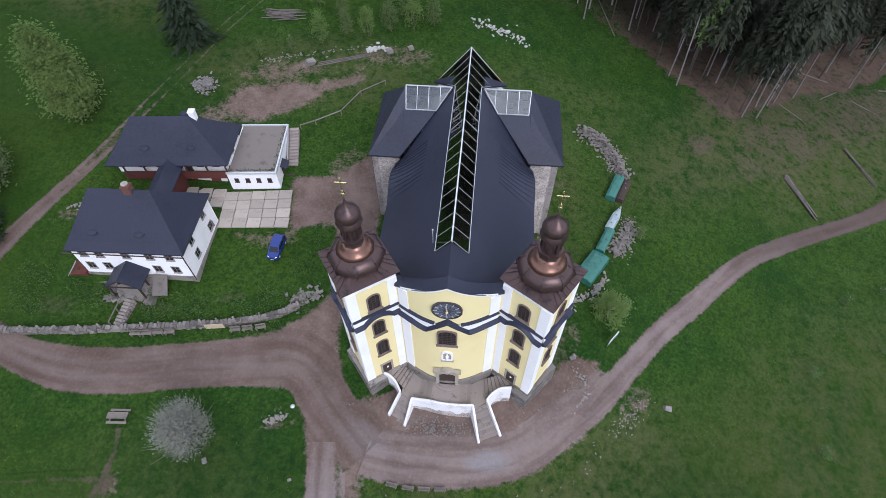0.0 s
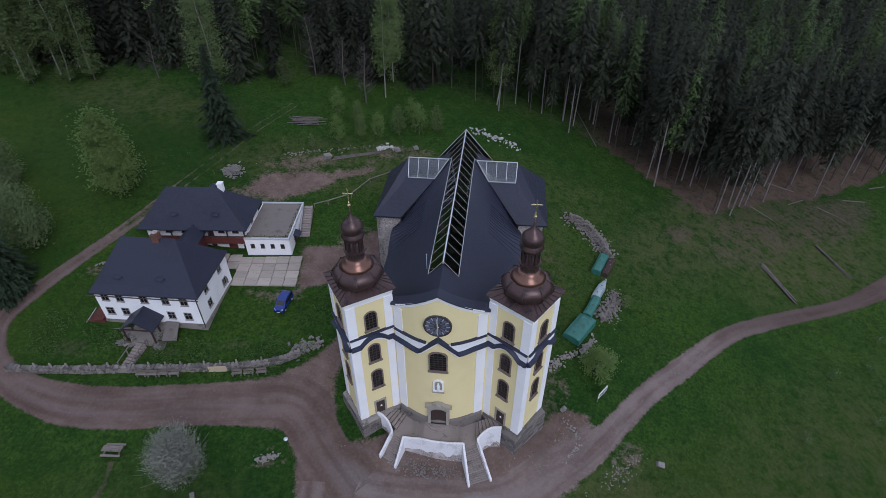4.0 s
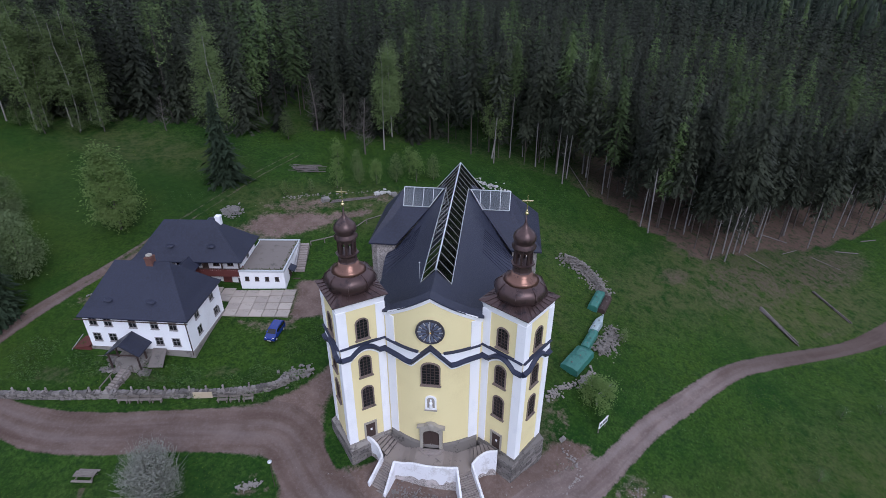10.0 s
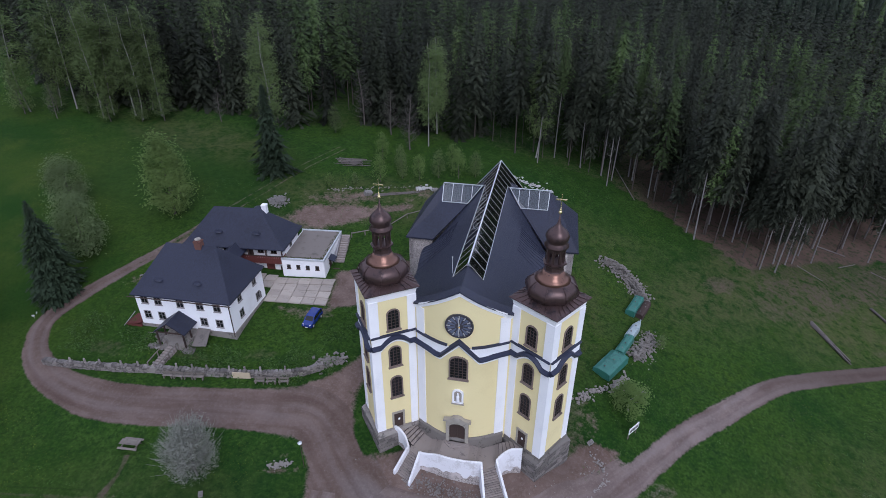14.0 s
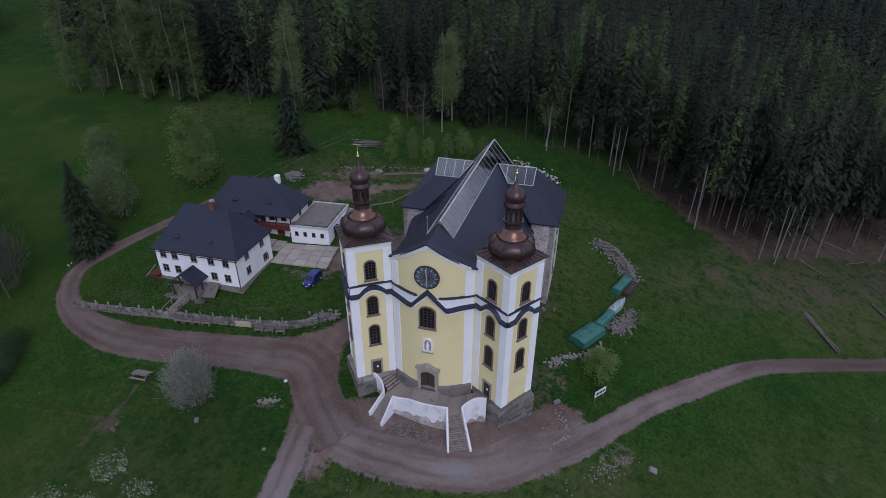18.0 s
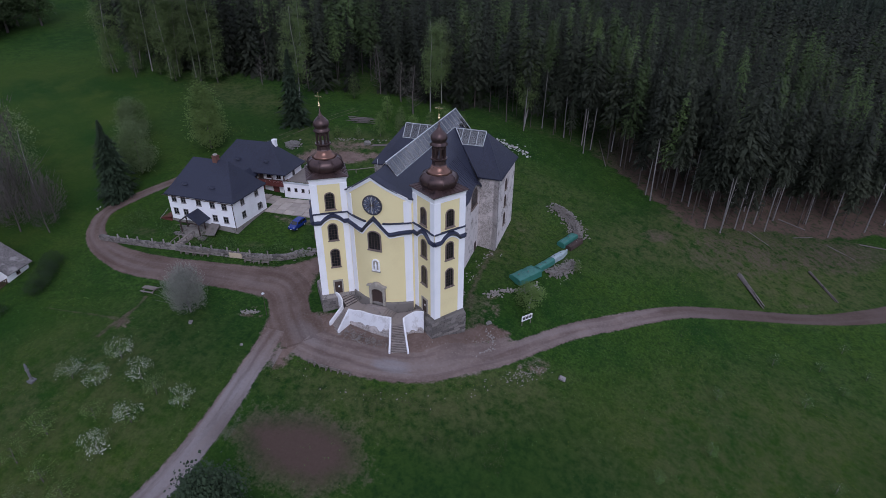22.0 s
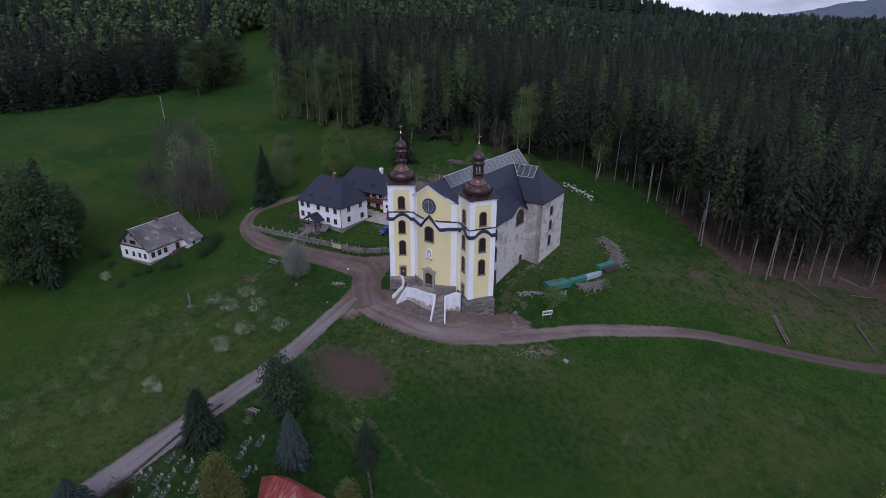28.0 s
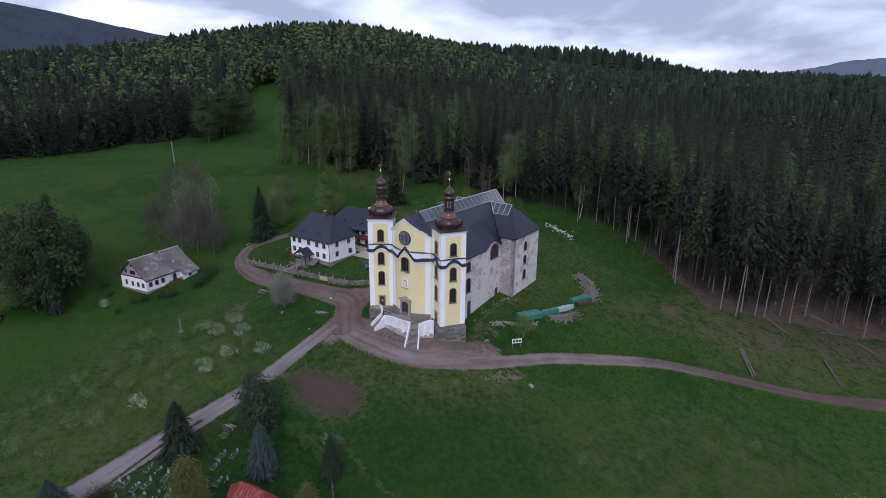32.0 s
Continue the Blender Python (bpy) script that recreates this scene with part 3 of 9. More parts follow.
def ground_material():
    m = bpy.data.materials.new("meadow_and_earth")
    m.use_nodes = True
    n, l = m.node_tree.nodes, m.node_tree.links
    b = n["Principled BSDF"]
    geo = n.new("ShaderNodeNewGeometry")

    def noise_of(scale, detail=5, rough=0.6, stretch=None):
        t = n.new("ShaderNodeTexNoise")
        t.inputs["Scale"].default_value, t.inputs["Detail"].default_value, t.inputs["Roughness"].default_value = scale, detail, rough
        if stretch:
            mp = n.new("ShaderNodeMapping")
            mp.inputs["Scale"].default_value = stretch
            l.new(geo.outputs["Position"], mp.inputs["Vector"])
            l.new(mp.outputs["Vector"], t.inputs["Vector"])
        else:
            l.new(geo.outputs["Position"], t.inputs["Vector"])
        return t.outputs["Fac"]

    def ramp(fac, stops):
        r = n.new("ShaderNodeValToRGB")
        e = r.color_ramp.elements
        while len(e) < len(stops):
            e.new(0.5)
        for k, (p, c) in zip(e, stops):
            k.position, k.color = p, (*c, 1)
        l.new(fac, r.inputs["Fac"])
        return r.outputs["Color"]

    def mix(fac, a, c):
        x = n.new("ShaderNodeMix")
        x.data_type = "RGBA"
        for sock, val in ((x.inputs["Factor"], fac), (x.inputs[6], a), (x.inputs[7], c)):
            if isinstance(val, (tuple, float)):
                sock.default_value = val
            else:
                l.new(val, sock)
        return x.outputs[2]

    def math_of(op, a, c, d=None):
        x = n.new("ShaderNodeMath")
        x.operation = op
        for sock, val in zip(x.inputs, (a, c, d)):
            if val is None:
                continue
            if isinstance(val, (int, float)):
                sock.default_value = val
            else:
                l.new(val, sock)
        return x.outputs[0]

    def attr(name):
        a = n.new("ShaderNodeAttribute")
        a.attribute_name = name
        return a.outputs["Fac"]

    big, mid, fine, tuft, speck = noise_of(0.03, 4), noise_of(0.28, 6), noise_of(2.6, 8, 0.75), noise_of(0.9, 5, 0.65), noise_of(7.0, 4, 0.7)
    streak_at = n.new("ShaderNodeCombineXYZ")
    l.new(math_of("MULTIPLY", attr("along"), 0.07), streak_at.inputs[0])
    l.new(math_of("MULTIPLY", attr("across"), 0.75), streak_at.inputs[1])
    streak_tex = n.new("ShaderNodeTexNoise")
    streak_tex.inputs["Scale"].default_value, streak_tex.inputs["Detail"].default_value = 1.0, 5
    l.new(streak_at.outputs[0], streak_tex.inputs["Vector"])
    streak = streak_tex.outputs["Fac"]
    grass = mix(ramp(big, [(0.38, (0, 0, 0)), (0.62, (1, 1, 1))]), (0.015, 0.050, 0.007, 1), (0.038, 0.076, 0.009, 1))
    grass = mix(ramp(mid, [(0.42, (0, 0, 0)), (0.66, (0.8, 0.8, 0.8))]), grass, (0.038, 0.082, 0.013, 1))
    grass = mix(ramp(tuft, [(0.34, (0.75, 0.75, 0.75)), (0.52, (0, 0, 0))]), grass, (0.012, 0.034, 0.008, 1))
    grass = mix(ramp(fine, [(0.36, (0.9, 0.9, 0.9)), (0.52, (0, 0, 0))]), grass, (0.009, 0.026, 0.006, 1))
    grass = mix(ramp(fine, [(0.53, (0, 0, 0)), (0.70, (0.6, 0.6, 0.6))]), grass, (0.066, 0.118, 0.024, 1))
    smooth_grass = mix(ramp(noise_of(0.045, 5, 0.55), [(0.40, (0, 0, 0)), (0.62, (1, 1, 1))]), (0.0145, 0.046, 0.006, 1), (0.038, 0.068, 0.009, 1))
    smooth_grass = mix(ramp(noise_of(0.16, 5, 0.6), [(0.48, (0, 0, 0)), (0.70, (0.6, 0.6, 0.6))]), smooth_grass, (0.056, 0.078, 0.014, 1))
    smooth_grass = mix(ramp(fine, [(0.34, (0.45, 0.45, 0.45)), (0.55, (0, 0, 0))]), smooth_grass, (0.012, 0.036, 0.006, 1))
    grass = mix(math_of("MULTIPLY", attr("mown"), 0.85), grass, smooth_grass)
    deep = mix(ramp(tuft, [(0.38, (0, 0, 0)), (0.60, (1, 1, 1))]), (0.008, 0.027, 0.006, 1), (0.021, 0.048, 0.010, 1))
    grass = mix(math_of("MULTIPLY", attr("dark_grass"), 0.85), grass, deep)
    bloom = math_of("MULTIPLY", ramp(speck, [(0.64, (0, 0, 0)), (0.68, (1, 1, 1))]), ramp(noise_of(0.08, 4), [(0.50, (0, 0, 0)), (0.62, (0.85, 0.85, 0.85))]))
    grass = mix(bloom, grass, (0.24, 0.26, 0.03, 1))
    dry = mix(fine, (0.046, 0.056, 0.018, 1), (0.118, 0.110, 0.052, 1))
    grass = mix(math_of("MULTIPLY", attr("dry"), ramp(math_of("MULTIPLY_ADD", tuft, 0.6, math_of("MULTIPLY", mid, 0.5)), [(0.44, (0, 0, 0)), (0.66, (1, 1, 1))])), grass, dry)
    soil = mix(ramp(mid, [(0.35, (0, 0, 0)), (0.65, (1, 1, 1))]), (0.116, 0.079, 0.062, 1), (0.196, 0.142, 0.119, 1))
    soil = mix(ramp(fine, [(0.48, (0, 0, 0)), (0.74, (0.5, 0.5, 0.5))]), soil, (0.27, 0.225, 0.21, 1))
    stony = mix(fine, (0.150, 0.136, 0.137, 1), (0.30, 0.275, 0.277, 1))
    earth = mix(attr("gravel"), soil, stony)
    earth = mix(math_of("MULTIPLY", attr("rut"), 0.35), earth, (0.24, 0.20, 0.19, 1))
    earth = mix(ramp(streak, [(0.34, (0.5, 0.5, 0.5)), (0.52, (0, 0, 0))]), earth, (0.080, 0.048, 0.040, 1))
    earth = mix(ramp(streak, [(0.52, (0, 0, 0)), (0.72, (0.45, 0.45, 0.45))]), earth, (0.23, 0.19, 0.18, 1))
    earth = mix(attr("loam"), earth, mix(fine, (0.060, 0.041, 0.033, 1), (0.090, 0.063, 0.051, 1)))
    pebble = ramp(speck, [(0.68, (0, 0, 0)), (0.72, (0.7, 0.7, 0.7))])
    earth = mix(math_of("MULTIPLY", pebble, math_of("SUBTRACT", 1.0, attr("loam"))), earth, (0.36, 0.33, 0.32, 1))
    needles = mix(mid, (0.068, 0.047, 0.037, 1), (0.140, 0.096, 0.075, 1))
    needles = mix(ramp(tuft, [(0.50, (0, 0, 0)), (0.64, (0.8, 0.8, 0.8))]), needles, (0.030, 0.050, 0.018, 1))
    needles = mix(ramp(fine, [(0.56, (0, 0, 0)), (0.72, (0.7, 0.7, 0.7))]), needles, (0.15, 0.115, 0.095, 1))
    litter = math_of("ADD", attr("forest"), math_of("MULTIPLY", math_of("SUBTRACT", math_of("MULTIPLY_ADD", tuft, 0.6, math_of("MULTIPLY", fine, 0.4)), 0.5), 1.8))
    base = mix(ramp(litter, [(0.42, (0, 0, 0)), (0.70, (1, 1, 1))]), grass, needles)
    edge = math_of("ADD", attr("dirt"), math_of("MULTIPLY", math_of("SUBTRACT", math_of("ADD", math_of("MULTIPLY", tuft, 0.5), math_of("ADD", math_of("MULTIPLY", fine, 0.4), math_of("MULTIPLY", mid, 0.2))), 0.55), math_of("MULTIPLY_ADD", attr("loam"), -1.3, 1.9)))
    base = mix(ramp(edge, [(0.36, (0, 0, 0)), (0.68, (1, 1, 1))]), base, earth)
    l.new(base, b.inputs["Base Color"])
    b.inputs["Roughness"].default_value = 0.95
    b.inputs["Specular IOR Level"].default_value = 0.1
    bp = n.new("ShaderNodeBump")
    bp.inputs["Strength"].default_value, bp.inputs["Distance"].default_value = 0.7, 0.18
    l.new(math_of("MULTIPLY_ADD", fine, 0.6, tuft), bp.inputs["Height"])
    l.new(bp.outputs["Normal"], b.inputs["Normal"])
    return m


GROUND = ground_material()


# forest floor outline: from the western end of the wood's edge eastwards, then out
WOOD = [(-132, 77), (-120, 69), (-96, 66), (-75, 73), (-50, 76), (-35, 83), (-23, 79), (-15, 84), (3, 80), (19, 80), (29, 74), (37, 67), (47, 59), (56, 66),
        (65, 74), (80, 81), (97, 93), (130, 120), (330, 260), (420, 700), (-250, 760), (-276, 181), (-221, 142), (-172, 105)]
WOOD_WEST = [(-275, -75), (-250, -38), (-241, -10), (-226, 6), (-216, 19), (-204, 57), (-191, 81), (-205, 101), (-241, 130), (-290, 168), (-420, 330), (-700, 200), (-560, -160)]
WOOD_FAR = [(-290, 170), (-276, 181), (-250, 760), (-760, 760), (-760, 200), (-420, 330)]


def ground():
    n = 430
    u = np.linspace(-1, 1, n)
    xs, ys = 95 * np.sinh(3.95 * u) - 4, 95 * np.sinh(3.95 * u) + 12
    x, y = np.meshgrid(xs, ys)
    z = height(x, y)
    me = bpy.data.meshes.new("ground")
    i = np.arange(n * n).reshape(n, n)
    q = np.stack([i[:-1, :-1], i[:-1, 1:], i[1:, 1:], i[1:, :-1]], -1).reshape(-1, 4)
    me.vertices.add(n * n)
    me.vertices.foreach_set("co", np.stack([x, y, z], -1).ravel())
    me.loops.add(q.size)
    me.loops.foreach_set("vertex_index", q.ravel())
    me.polygons.add(len(q))
    me.polygons.foreach_set("loop_start", np.arange(len(q)) * 4)
    me.update(calc_edges=True)
    me.polygons.foreach_set("use_smooth", np.ones(len(q), bool))
    me.materials.append(GROUND)
    forest = inside(x, y, WOOD).astype(float) * (0.42 + 0.58 * np.clip((x - 18) / 26, 0, 1))
    forest = np.maximum(forest, blob(x, y, 68, 68, 34, 11, 32, 0.8) * 0.5)
    for key, val in (("dirt", dirt_of(x, y)), ("forest", forest), ("dry", dry_of(x, y)), ("dark_grass", dark_grass_of(x, y)), ("mown", mown_of(x, y)), ("loam", loam_of(x, y)), ("gravel", gravel_of(x, y))):
        me.attributes.new(key, "FLOAT", "POINT").data.foreach_set("value", val.ravel().astype(np.float32))
    return tagged(new("ground", me), "green meadow with bare earth and a dark forest floor", "ground", kind="structure")


ground()
road("road_east", ROAD_EAST, "rutted brown dirt road curving past the church", 0.22)
road("road_west", ROAD_WEST, "brown dirt road looping round the white house", 0.04, loam=0.3, grassy=(70, 104))
road("road_down", ROAD_DOWN, "grey gravel lane running downhill past the orchard", 0.9)
road("path_meadow", [(-52, -18.2, 0.2), (-49.3, -17.9, 0.3), (-43, -16.9, 0.35), (-38.2, -16.4, 0.5)], "narrow trodden earth path over the meadow", 0, 0.7, 0.7, 0.45)
road("path_bench", [(-38.3, -20.5, 0.5), (-37.9, -16.2, 0.6), (-37.5, -13.3, 0.4), (-38.2, -10.8, 0.5)], "trodden earth path down from the table", 0, 0.7, 0.7, 0.5)
road("path_field", [(5.5, -29.4, 0.8), (8.7, -30.5, 0.9), (12.5, -31.6, 0.9), (19, -33.1, 0.9), (24.9, -33.8, 0.95), (29.9, -34.7, 1.0), (34.4, -35.2, 1.0), (46, -36.5, 0.9)], "brown earth track across the lower meadow", 0, 1.5, 0.7, 0.42)


# ---- the church ----
church = thing("church", pose(-0.17, 0, 0, 0, 0, 1.0), "pale yellow baroque church with two copper-domed towers and a stone nave", "church")
TOWER_X, TOWER_Y, FACE = 8.75, 0.95, 5.1
RIDGE, EAVE = 27.4, 17.9


def bow(x):
    """The bulging line of the middle of the front."""
    return -2.1 * math.cos(min(1.0, abs(x) / 5.2) * math.pi / 2) ** 1.0 + 0.15


def arch(w, z0, z1, rise, n=8):
    """Outline of an opening with a curved head, in x and z."""
    pts = [(-w / 2, z0), (w / 2, z0), (w / 2, z1 - rise)]
    pts += [(w / 2 * math.cos(math.pi * i / n), z1 - rise + rise * math.sin(math.pi * i / n)) for i in range(1, n)]
    return pts + [(-w / 2, z1 - rise)]


def ring_of(outer, inner, y0, y1):
    """A frame between two outlines with the same number of points."""
    g = Geo()
    n = len(outer)
    vs = [(x, y0, z) for x, z in outer] + [(x, y0, z) for x, z in inner] + [(x, y1, z) for x, z in outer] + [(x, y1, z) for x, z in inner]
    fs = []
    for i in range(n):
        j = (i + 1) % n
        fs += [(i, j, n + j, n + i), (2 * n + i, 3 * n + i, 3 * n + j, 2 * n + j), (i, 2 * n + i, 2 * n + j, j), (n + i, n + j, 3 * n + j, 3 * n + i)]
    return g.add(vs, fs)


def arched_window(parent, m, w, z0, z1, rise, frame_w=0.15, bars=(2, 5), proud=0.1):
    """Dark leaded window in a stone frame; m puts x along the wall, -y outwards."""
    out = ring_of(arch(w + 2 * frame_w, z0 - frame_w * 0.8, z1 + frame_w, rise + frame_w), arch(w, z0, z1, rise), -proud, 0.12)
    win = part("window", out, WINDOW_STONE, parent, "brown carved stone window frame", at=m)
    pane = Geo()
    o = arch(w, z0, z1, rise)
    pane.loft([[(x, -0.012, z) for x, z in o], [(x, 0.05, z) for x, z in o]])
    part("pane", pane, PANE, win, "dark leaded glass")
    g = Geo()
    for i in range(1, bars[0] + 1):
        x = -w / 2 + w * i / (bars[0] + 1)
        g.box(x - 0.035, x + 0.035, -0.05, 0.0, z0, z1 - rise * (1 - math.sqrt(max(0, 1 - (2 * x / w) ** 2))))
    for i in range(1, bars[1] + 1):
        z = z0 + (z1 - rise - z0) * i / bars[1]
        g.box(-w / 2, w / 2, -0.045, 0.0, z - 0.025, z + 0.025)
    part("glazing_bar", g, DARKWOOD, win)
    sill = Geo().box(-w / 2 - frame_w - 0.1, w / 2 + frame_w + 0.1, -proud - 0.12, 0.0, z0 - frame_w * 0.8 - 0.12, z0 - frame_w * 0.8)
    part("sill", sill, WINDOW_STONE, win)
    return win


def tower(sx):
    """One square tower, set askew; sx is its side of the axis."""
    tw = part("tower", Geo().prism([(sx * (TOWER_X) + 3.606 * math.cos(a), TOWER_Y + 3.606 * math.sin(a)) for a in
                                   [radians(sx * 10.6 + 90 * k) for k in range(4)]], 5.9, 25.2), YELLOW, church, "yellow rendered square bell tower")
    cx, cy = sx * TOWER_X, TOWER_Y
    turn = sx * 10.6
    corner = [Vector((cx + 3.606 * math.cos(radians(turn + 90 * k)), cy + 3.606 * math.sin(radians(turn + 90 * k)), 0)) for k in range(4)]

    def square(r):
        return [(cx + r * math.cos(radians(turn + 90 * k)), cy + r * math.sin(radians(turn + 90 * k))) for k in range(4)]

    # corner pilasters above and below the cornice
    for k in range(4):
        c = corner[k]
        for z0, z1 in ((6.3, 18.5), (20.3, 24.85)):
            g = Geo()
            for other in (corner[(k + 1) % 4], corner[(k - 1) % 4]):
                d = (other - c).normalized()
                o = Vector((d.y, -d.x, 0))
                if o.dot(c - Vector((cx, cy, 0))) < 0:
                    o = -o
                p = [c + o * 0.09 - d * 0.09, c + o * 0.09 + d * 0.95, c - o * 0.02 + d * 0.95, c - o * 0.02 - d * 0.02]
                g.prism([(q.x, q.y) for q in p], z0, z1)
            part("pilaster", g, WHITE, tw, "white corner pilaster")
    # plinth of dressed stone
    foot = [(cx + 4.2 * math.cos(radians(sx * 6 + 90 * k)), cy + 4.2 * math.sin(radians(sx * 6 + 90 * k))) for k in range(4)]
    part("plinth", Geo().prism(foot, ground_at(cx, cy) - 2.5, 5.75).loft([[(x, y, 5.75) for x, y in foot], [(x, y, 6.05) for x, y in square(3.85)], [(x, y, 6.3) for x, y in square(3.8)]]), STONE, tw, "grey stone plinth")
    # faces: openings and mouldings
    for k in range(4):
        a, b = corner[k], corner[(k + 1) % 4]
        if sx * (a + b).x / 2 < 7.2 and (a + b).y / 2 > 1.5:
            continue
        d = (b - a).normalized()
        ang = math.degrees(math.atan2(d.y, d.x))
        out = Vector((d.y, -d.x, 0))
        mid = (a + b) / 2
        m = pose(mid.x, mid.y, 0, 0, 0, ang)
        front = (a + b).y / 2 < 1.5 and sx * mid.x < TOWER_X
        for z0, z1 in ((20.95, 23.4), (15.85, 18.45), (11.25, 14.15)):
            arched_window(tw, m, 1.2, z0, z1, 0.5)
        if front:
            door = part("door_frame", ring_of([(-0.78, 6.0), (0.78, 6.0), (0.78, 8.75), (-0.78, 8.75)], [(-0.55, 6.0), (0.55, 6.0), (0.55, 8.45), (-0.55, 8.45)], -0.1, 0.1), STONE_FRAME, tw, at=m)
            part("door", Geo().box(-0.55, 0.55, -0.02, 0.06, 6.05, 8.45).box(-0.5, -0.04, -0.05, 0, 6.2, 8.3).box(0.04, 0.5, -0.05, 0, 6.2, 8.3), DARKWOOD, door, "dark wooden side door")
            part("notice", Geo().box(-0.04, 0.18, -0.08, -0.05, 7.35, 7.65), WHITE, door, "white paper notice")
        band(tw, m, -FACE / 2 - 0.02, FACE / 2 + 0.02, lambda x: 1.0 * max(0.0, math.cos(min(1, abs(x - 0.1) / 1.62) * math.pi / 2)) ** 0.85)
    # eaves cornice and roof
    part("cornice", Geo().loft([[(x, y, z) for x, y in square(r)] for r, z in ((3.62, 24.75), (3.72, 24.85), (3.78, 25.1), (4.0, 25.3), (4.02, 25.42))]), WHITE, tw, "white moulded eaves cornice")
    skirt = [[(x, y, 25.42) for x, y in square(4.2)], [(x, y, 25.5) for x, y in square(4.2)], [(x, y, 25.78) for x, y in square(3.2)], [(x, y, 26.1) for x, y in square(2.3)]]
    part("skirt_roof", Geo().loft(skirt), COPPER, tw, "brown copper skirt roof")
    ph = radians(turn + 22.5)
    at = (cx, cy, 0)
    soft_oct = [(math.cos(a), math.sin(a), 1.0 + 0.045 * abs(math.cos(4 * (a - ph))) ** 2) for a in [ph + math.tau * i / 32 for i in range(32)]]
    dome = Geo().loft([[(cx + r * k * c, cy + r * k * s_, z) for c, s_, k in soft_oct] for r, z in
                       ((1.75, 25.72), (2.12, 25.82), (2.38, 26.0), (2.58, 26.25), (2.68, 26.52), (2.70, 26.8), (2.63, 27.08), (2.46, 27.34), (2.2, 27.56), (1.9, 27.74))])
    dome_ob = part("dome", dome, COPPER, tw, "bulbous brown copper dome", smooth=True)
    for i in range(8):
        a = ph + math.tau * i / 8
        seam = Geo()
        line = [(cx + r * 1.05 * math.cos(a), cy + r * 1.05 * math.sin(a), z) for r, z in ((2.2, 25.84), (2.66, 26.25), (2.78, 26.8), (2.53, 27.34), (1.96, 27.74))]
        for p, q in zip(line, line[1:]):
            seam.bar(p, q, 0.07, 0.07)
        part("dome_rib", seam, COPPER, dome_ob)
    for k in range(4):
        lo, hi, lo2, hi2 = [Vector((cx + r * math.cos(radians(turn + 90 * q)), cy + r * math.sin(radians(turn + 90 * q)), z)) for q in (k, k + 1) for r, z in ((4.18, 25.53), (2.5, 26.04))]
        for i in range(1, 8):
            part("roof_seam", Geo().bar(lo.lerp(lo2, i / 8), hi.lerp(hi2, i / 8), 0.05, 0.06), COPPER, tw)
    part("dome_neck", Geo().lathe([(1.98, 27.72), (1.68, 27.98), (1.38, 28.38), (1.22, 28.75)], 20, ph, at), COPPER_NEW, tw, "bright coppered neck of the dome", smooth=True)
    part("lantern_base", Geo().lathe([(1.24, 28.75), (1.16, 28.9), (1.12, 29.35), (1.44, 29.6), (1.44, 29.72), (1.08, 29.76)], 8, ph, at), COPPER, tw)
    for i in range(8):
        a = ph + math.tau * i / 8
        p = Vector((cx + 1.02 * math.cos(a), cy + 1.02 * math.sin(a), 0))
        part("lantern_post", Geo().box(-0.13, 0.13, -0.16, 0.16, 29.7, 31.4, pose(p.x, p.y, 0, 0, 0, math.degrees(a))), COPPER, tw)
    part("lantern_arch", Geo().lathe([(1.12, 30.95), (1.14, 31.35), (0.95, 31.35), (0.95, 30.95)], 8, ph, at), COPPER, tw)
    part("lantern_roof", Geo().lathe([(1.05, 31.3), (1.42, 31.42), (1.46, 31.55), (1.14, 31.82), (1.12, 31.95), (1.33, 32.2), (1.39, 32.5), (1.25, 32.85), (0.9, 33.18), (0.5, 33.48), (0.26, 33.85), (0.13, 34.3), (0.05, 35.1)], 20, ph, at), COPPER, tw, "small copper onion cap with spire", smooth=True)
    part("ball", Geo().lathe([(0.03, 35.1), (0.14, 35.16), (0.2, 35.3), (0.14, 35.44), (0.1, 35.5), (0.13, 35.56), (0.05, 35.66), (0.03, 36.0)], 10, 0, at), GOLD, tw, "gilded ball", smooth=True)
    cross = Geo().box(cx - 0.04, cx + 0.04, cy - 0.04, cy + 0.04, 35.6, 37.1).box(cx - 0.5, cx + 0.5, cy - 0.045, cy + 0.045, 36.5, 36.62)
    part("cross", cross, GOLD, tw, "gilded cross")
    # slimmer domes and lanterns on slightly higher eaves
    for ob in [o for o in tw.children_recursive if o.name.split(".")[0] in ("cornice", "skirt_roof", "roof_seam", "dome", "dome_rib", "dome_neck", "lantern_base", "lantern_post", "lantern_arch", "lantern_roof")]:
        for v in ob.data.vertices:
            z = v.co.z
            slim = float(np.interp(z, (25.6, 26.0, 27.6, 28.4, 35.0), (1.0, 0.95, 0.93, 0.82, 0.82))) if not ob.name.startswith(("cornice", "skirt", "roof")) else 1.0
            v.co = (cx + (v.co.x - cx) * slim, cy + (v.co.y - cy) * slim, z + 0.36 * float(np.interp(z, (24.75, 24.85, 33.4, 35.1), (0, 1, 1, 0))))
    return tw


def strip(line, prof):
    """Sweeps a profile of (out, up) along a line of (x, y, z, nx, ny)."""
    return Geo().loft([[(x + nx * o, y + ny * o, z + u) for o, u in prof] for x, y, z, nx, ny in line])


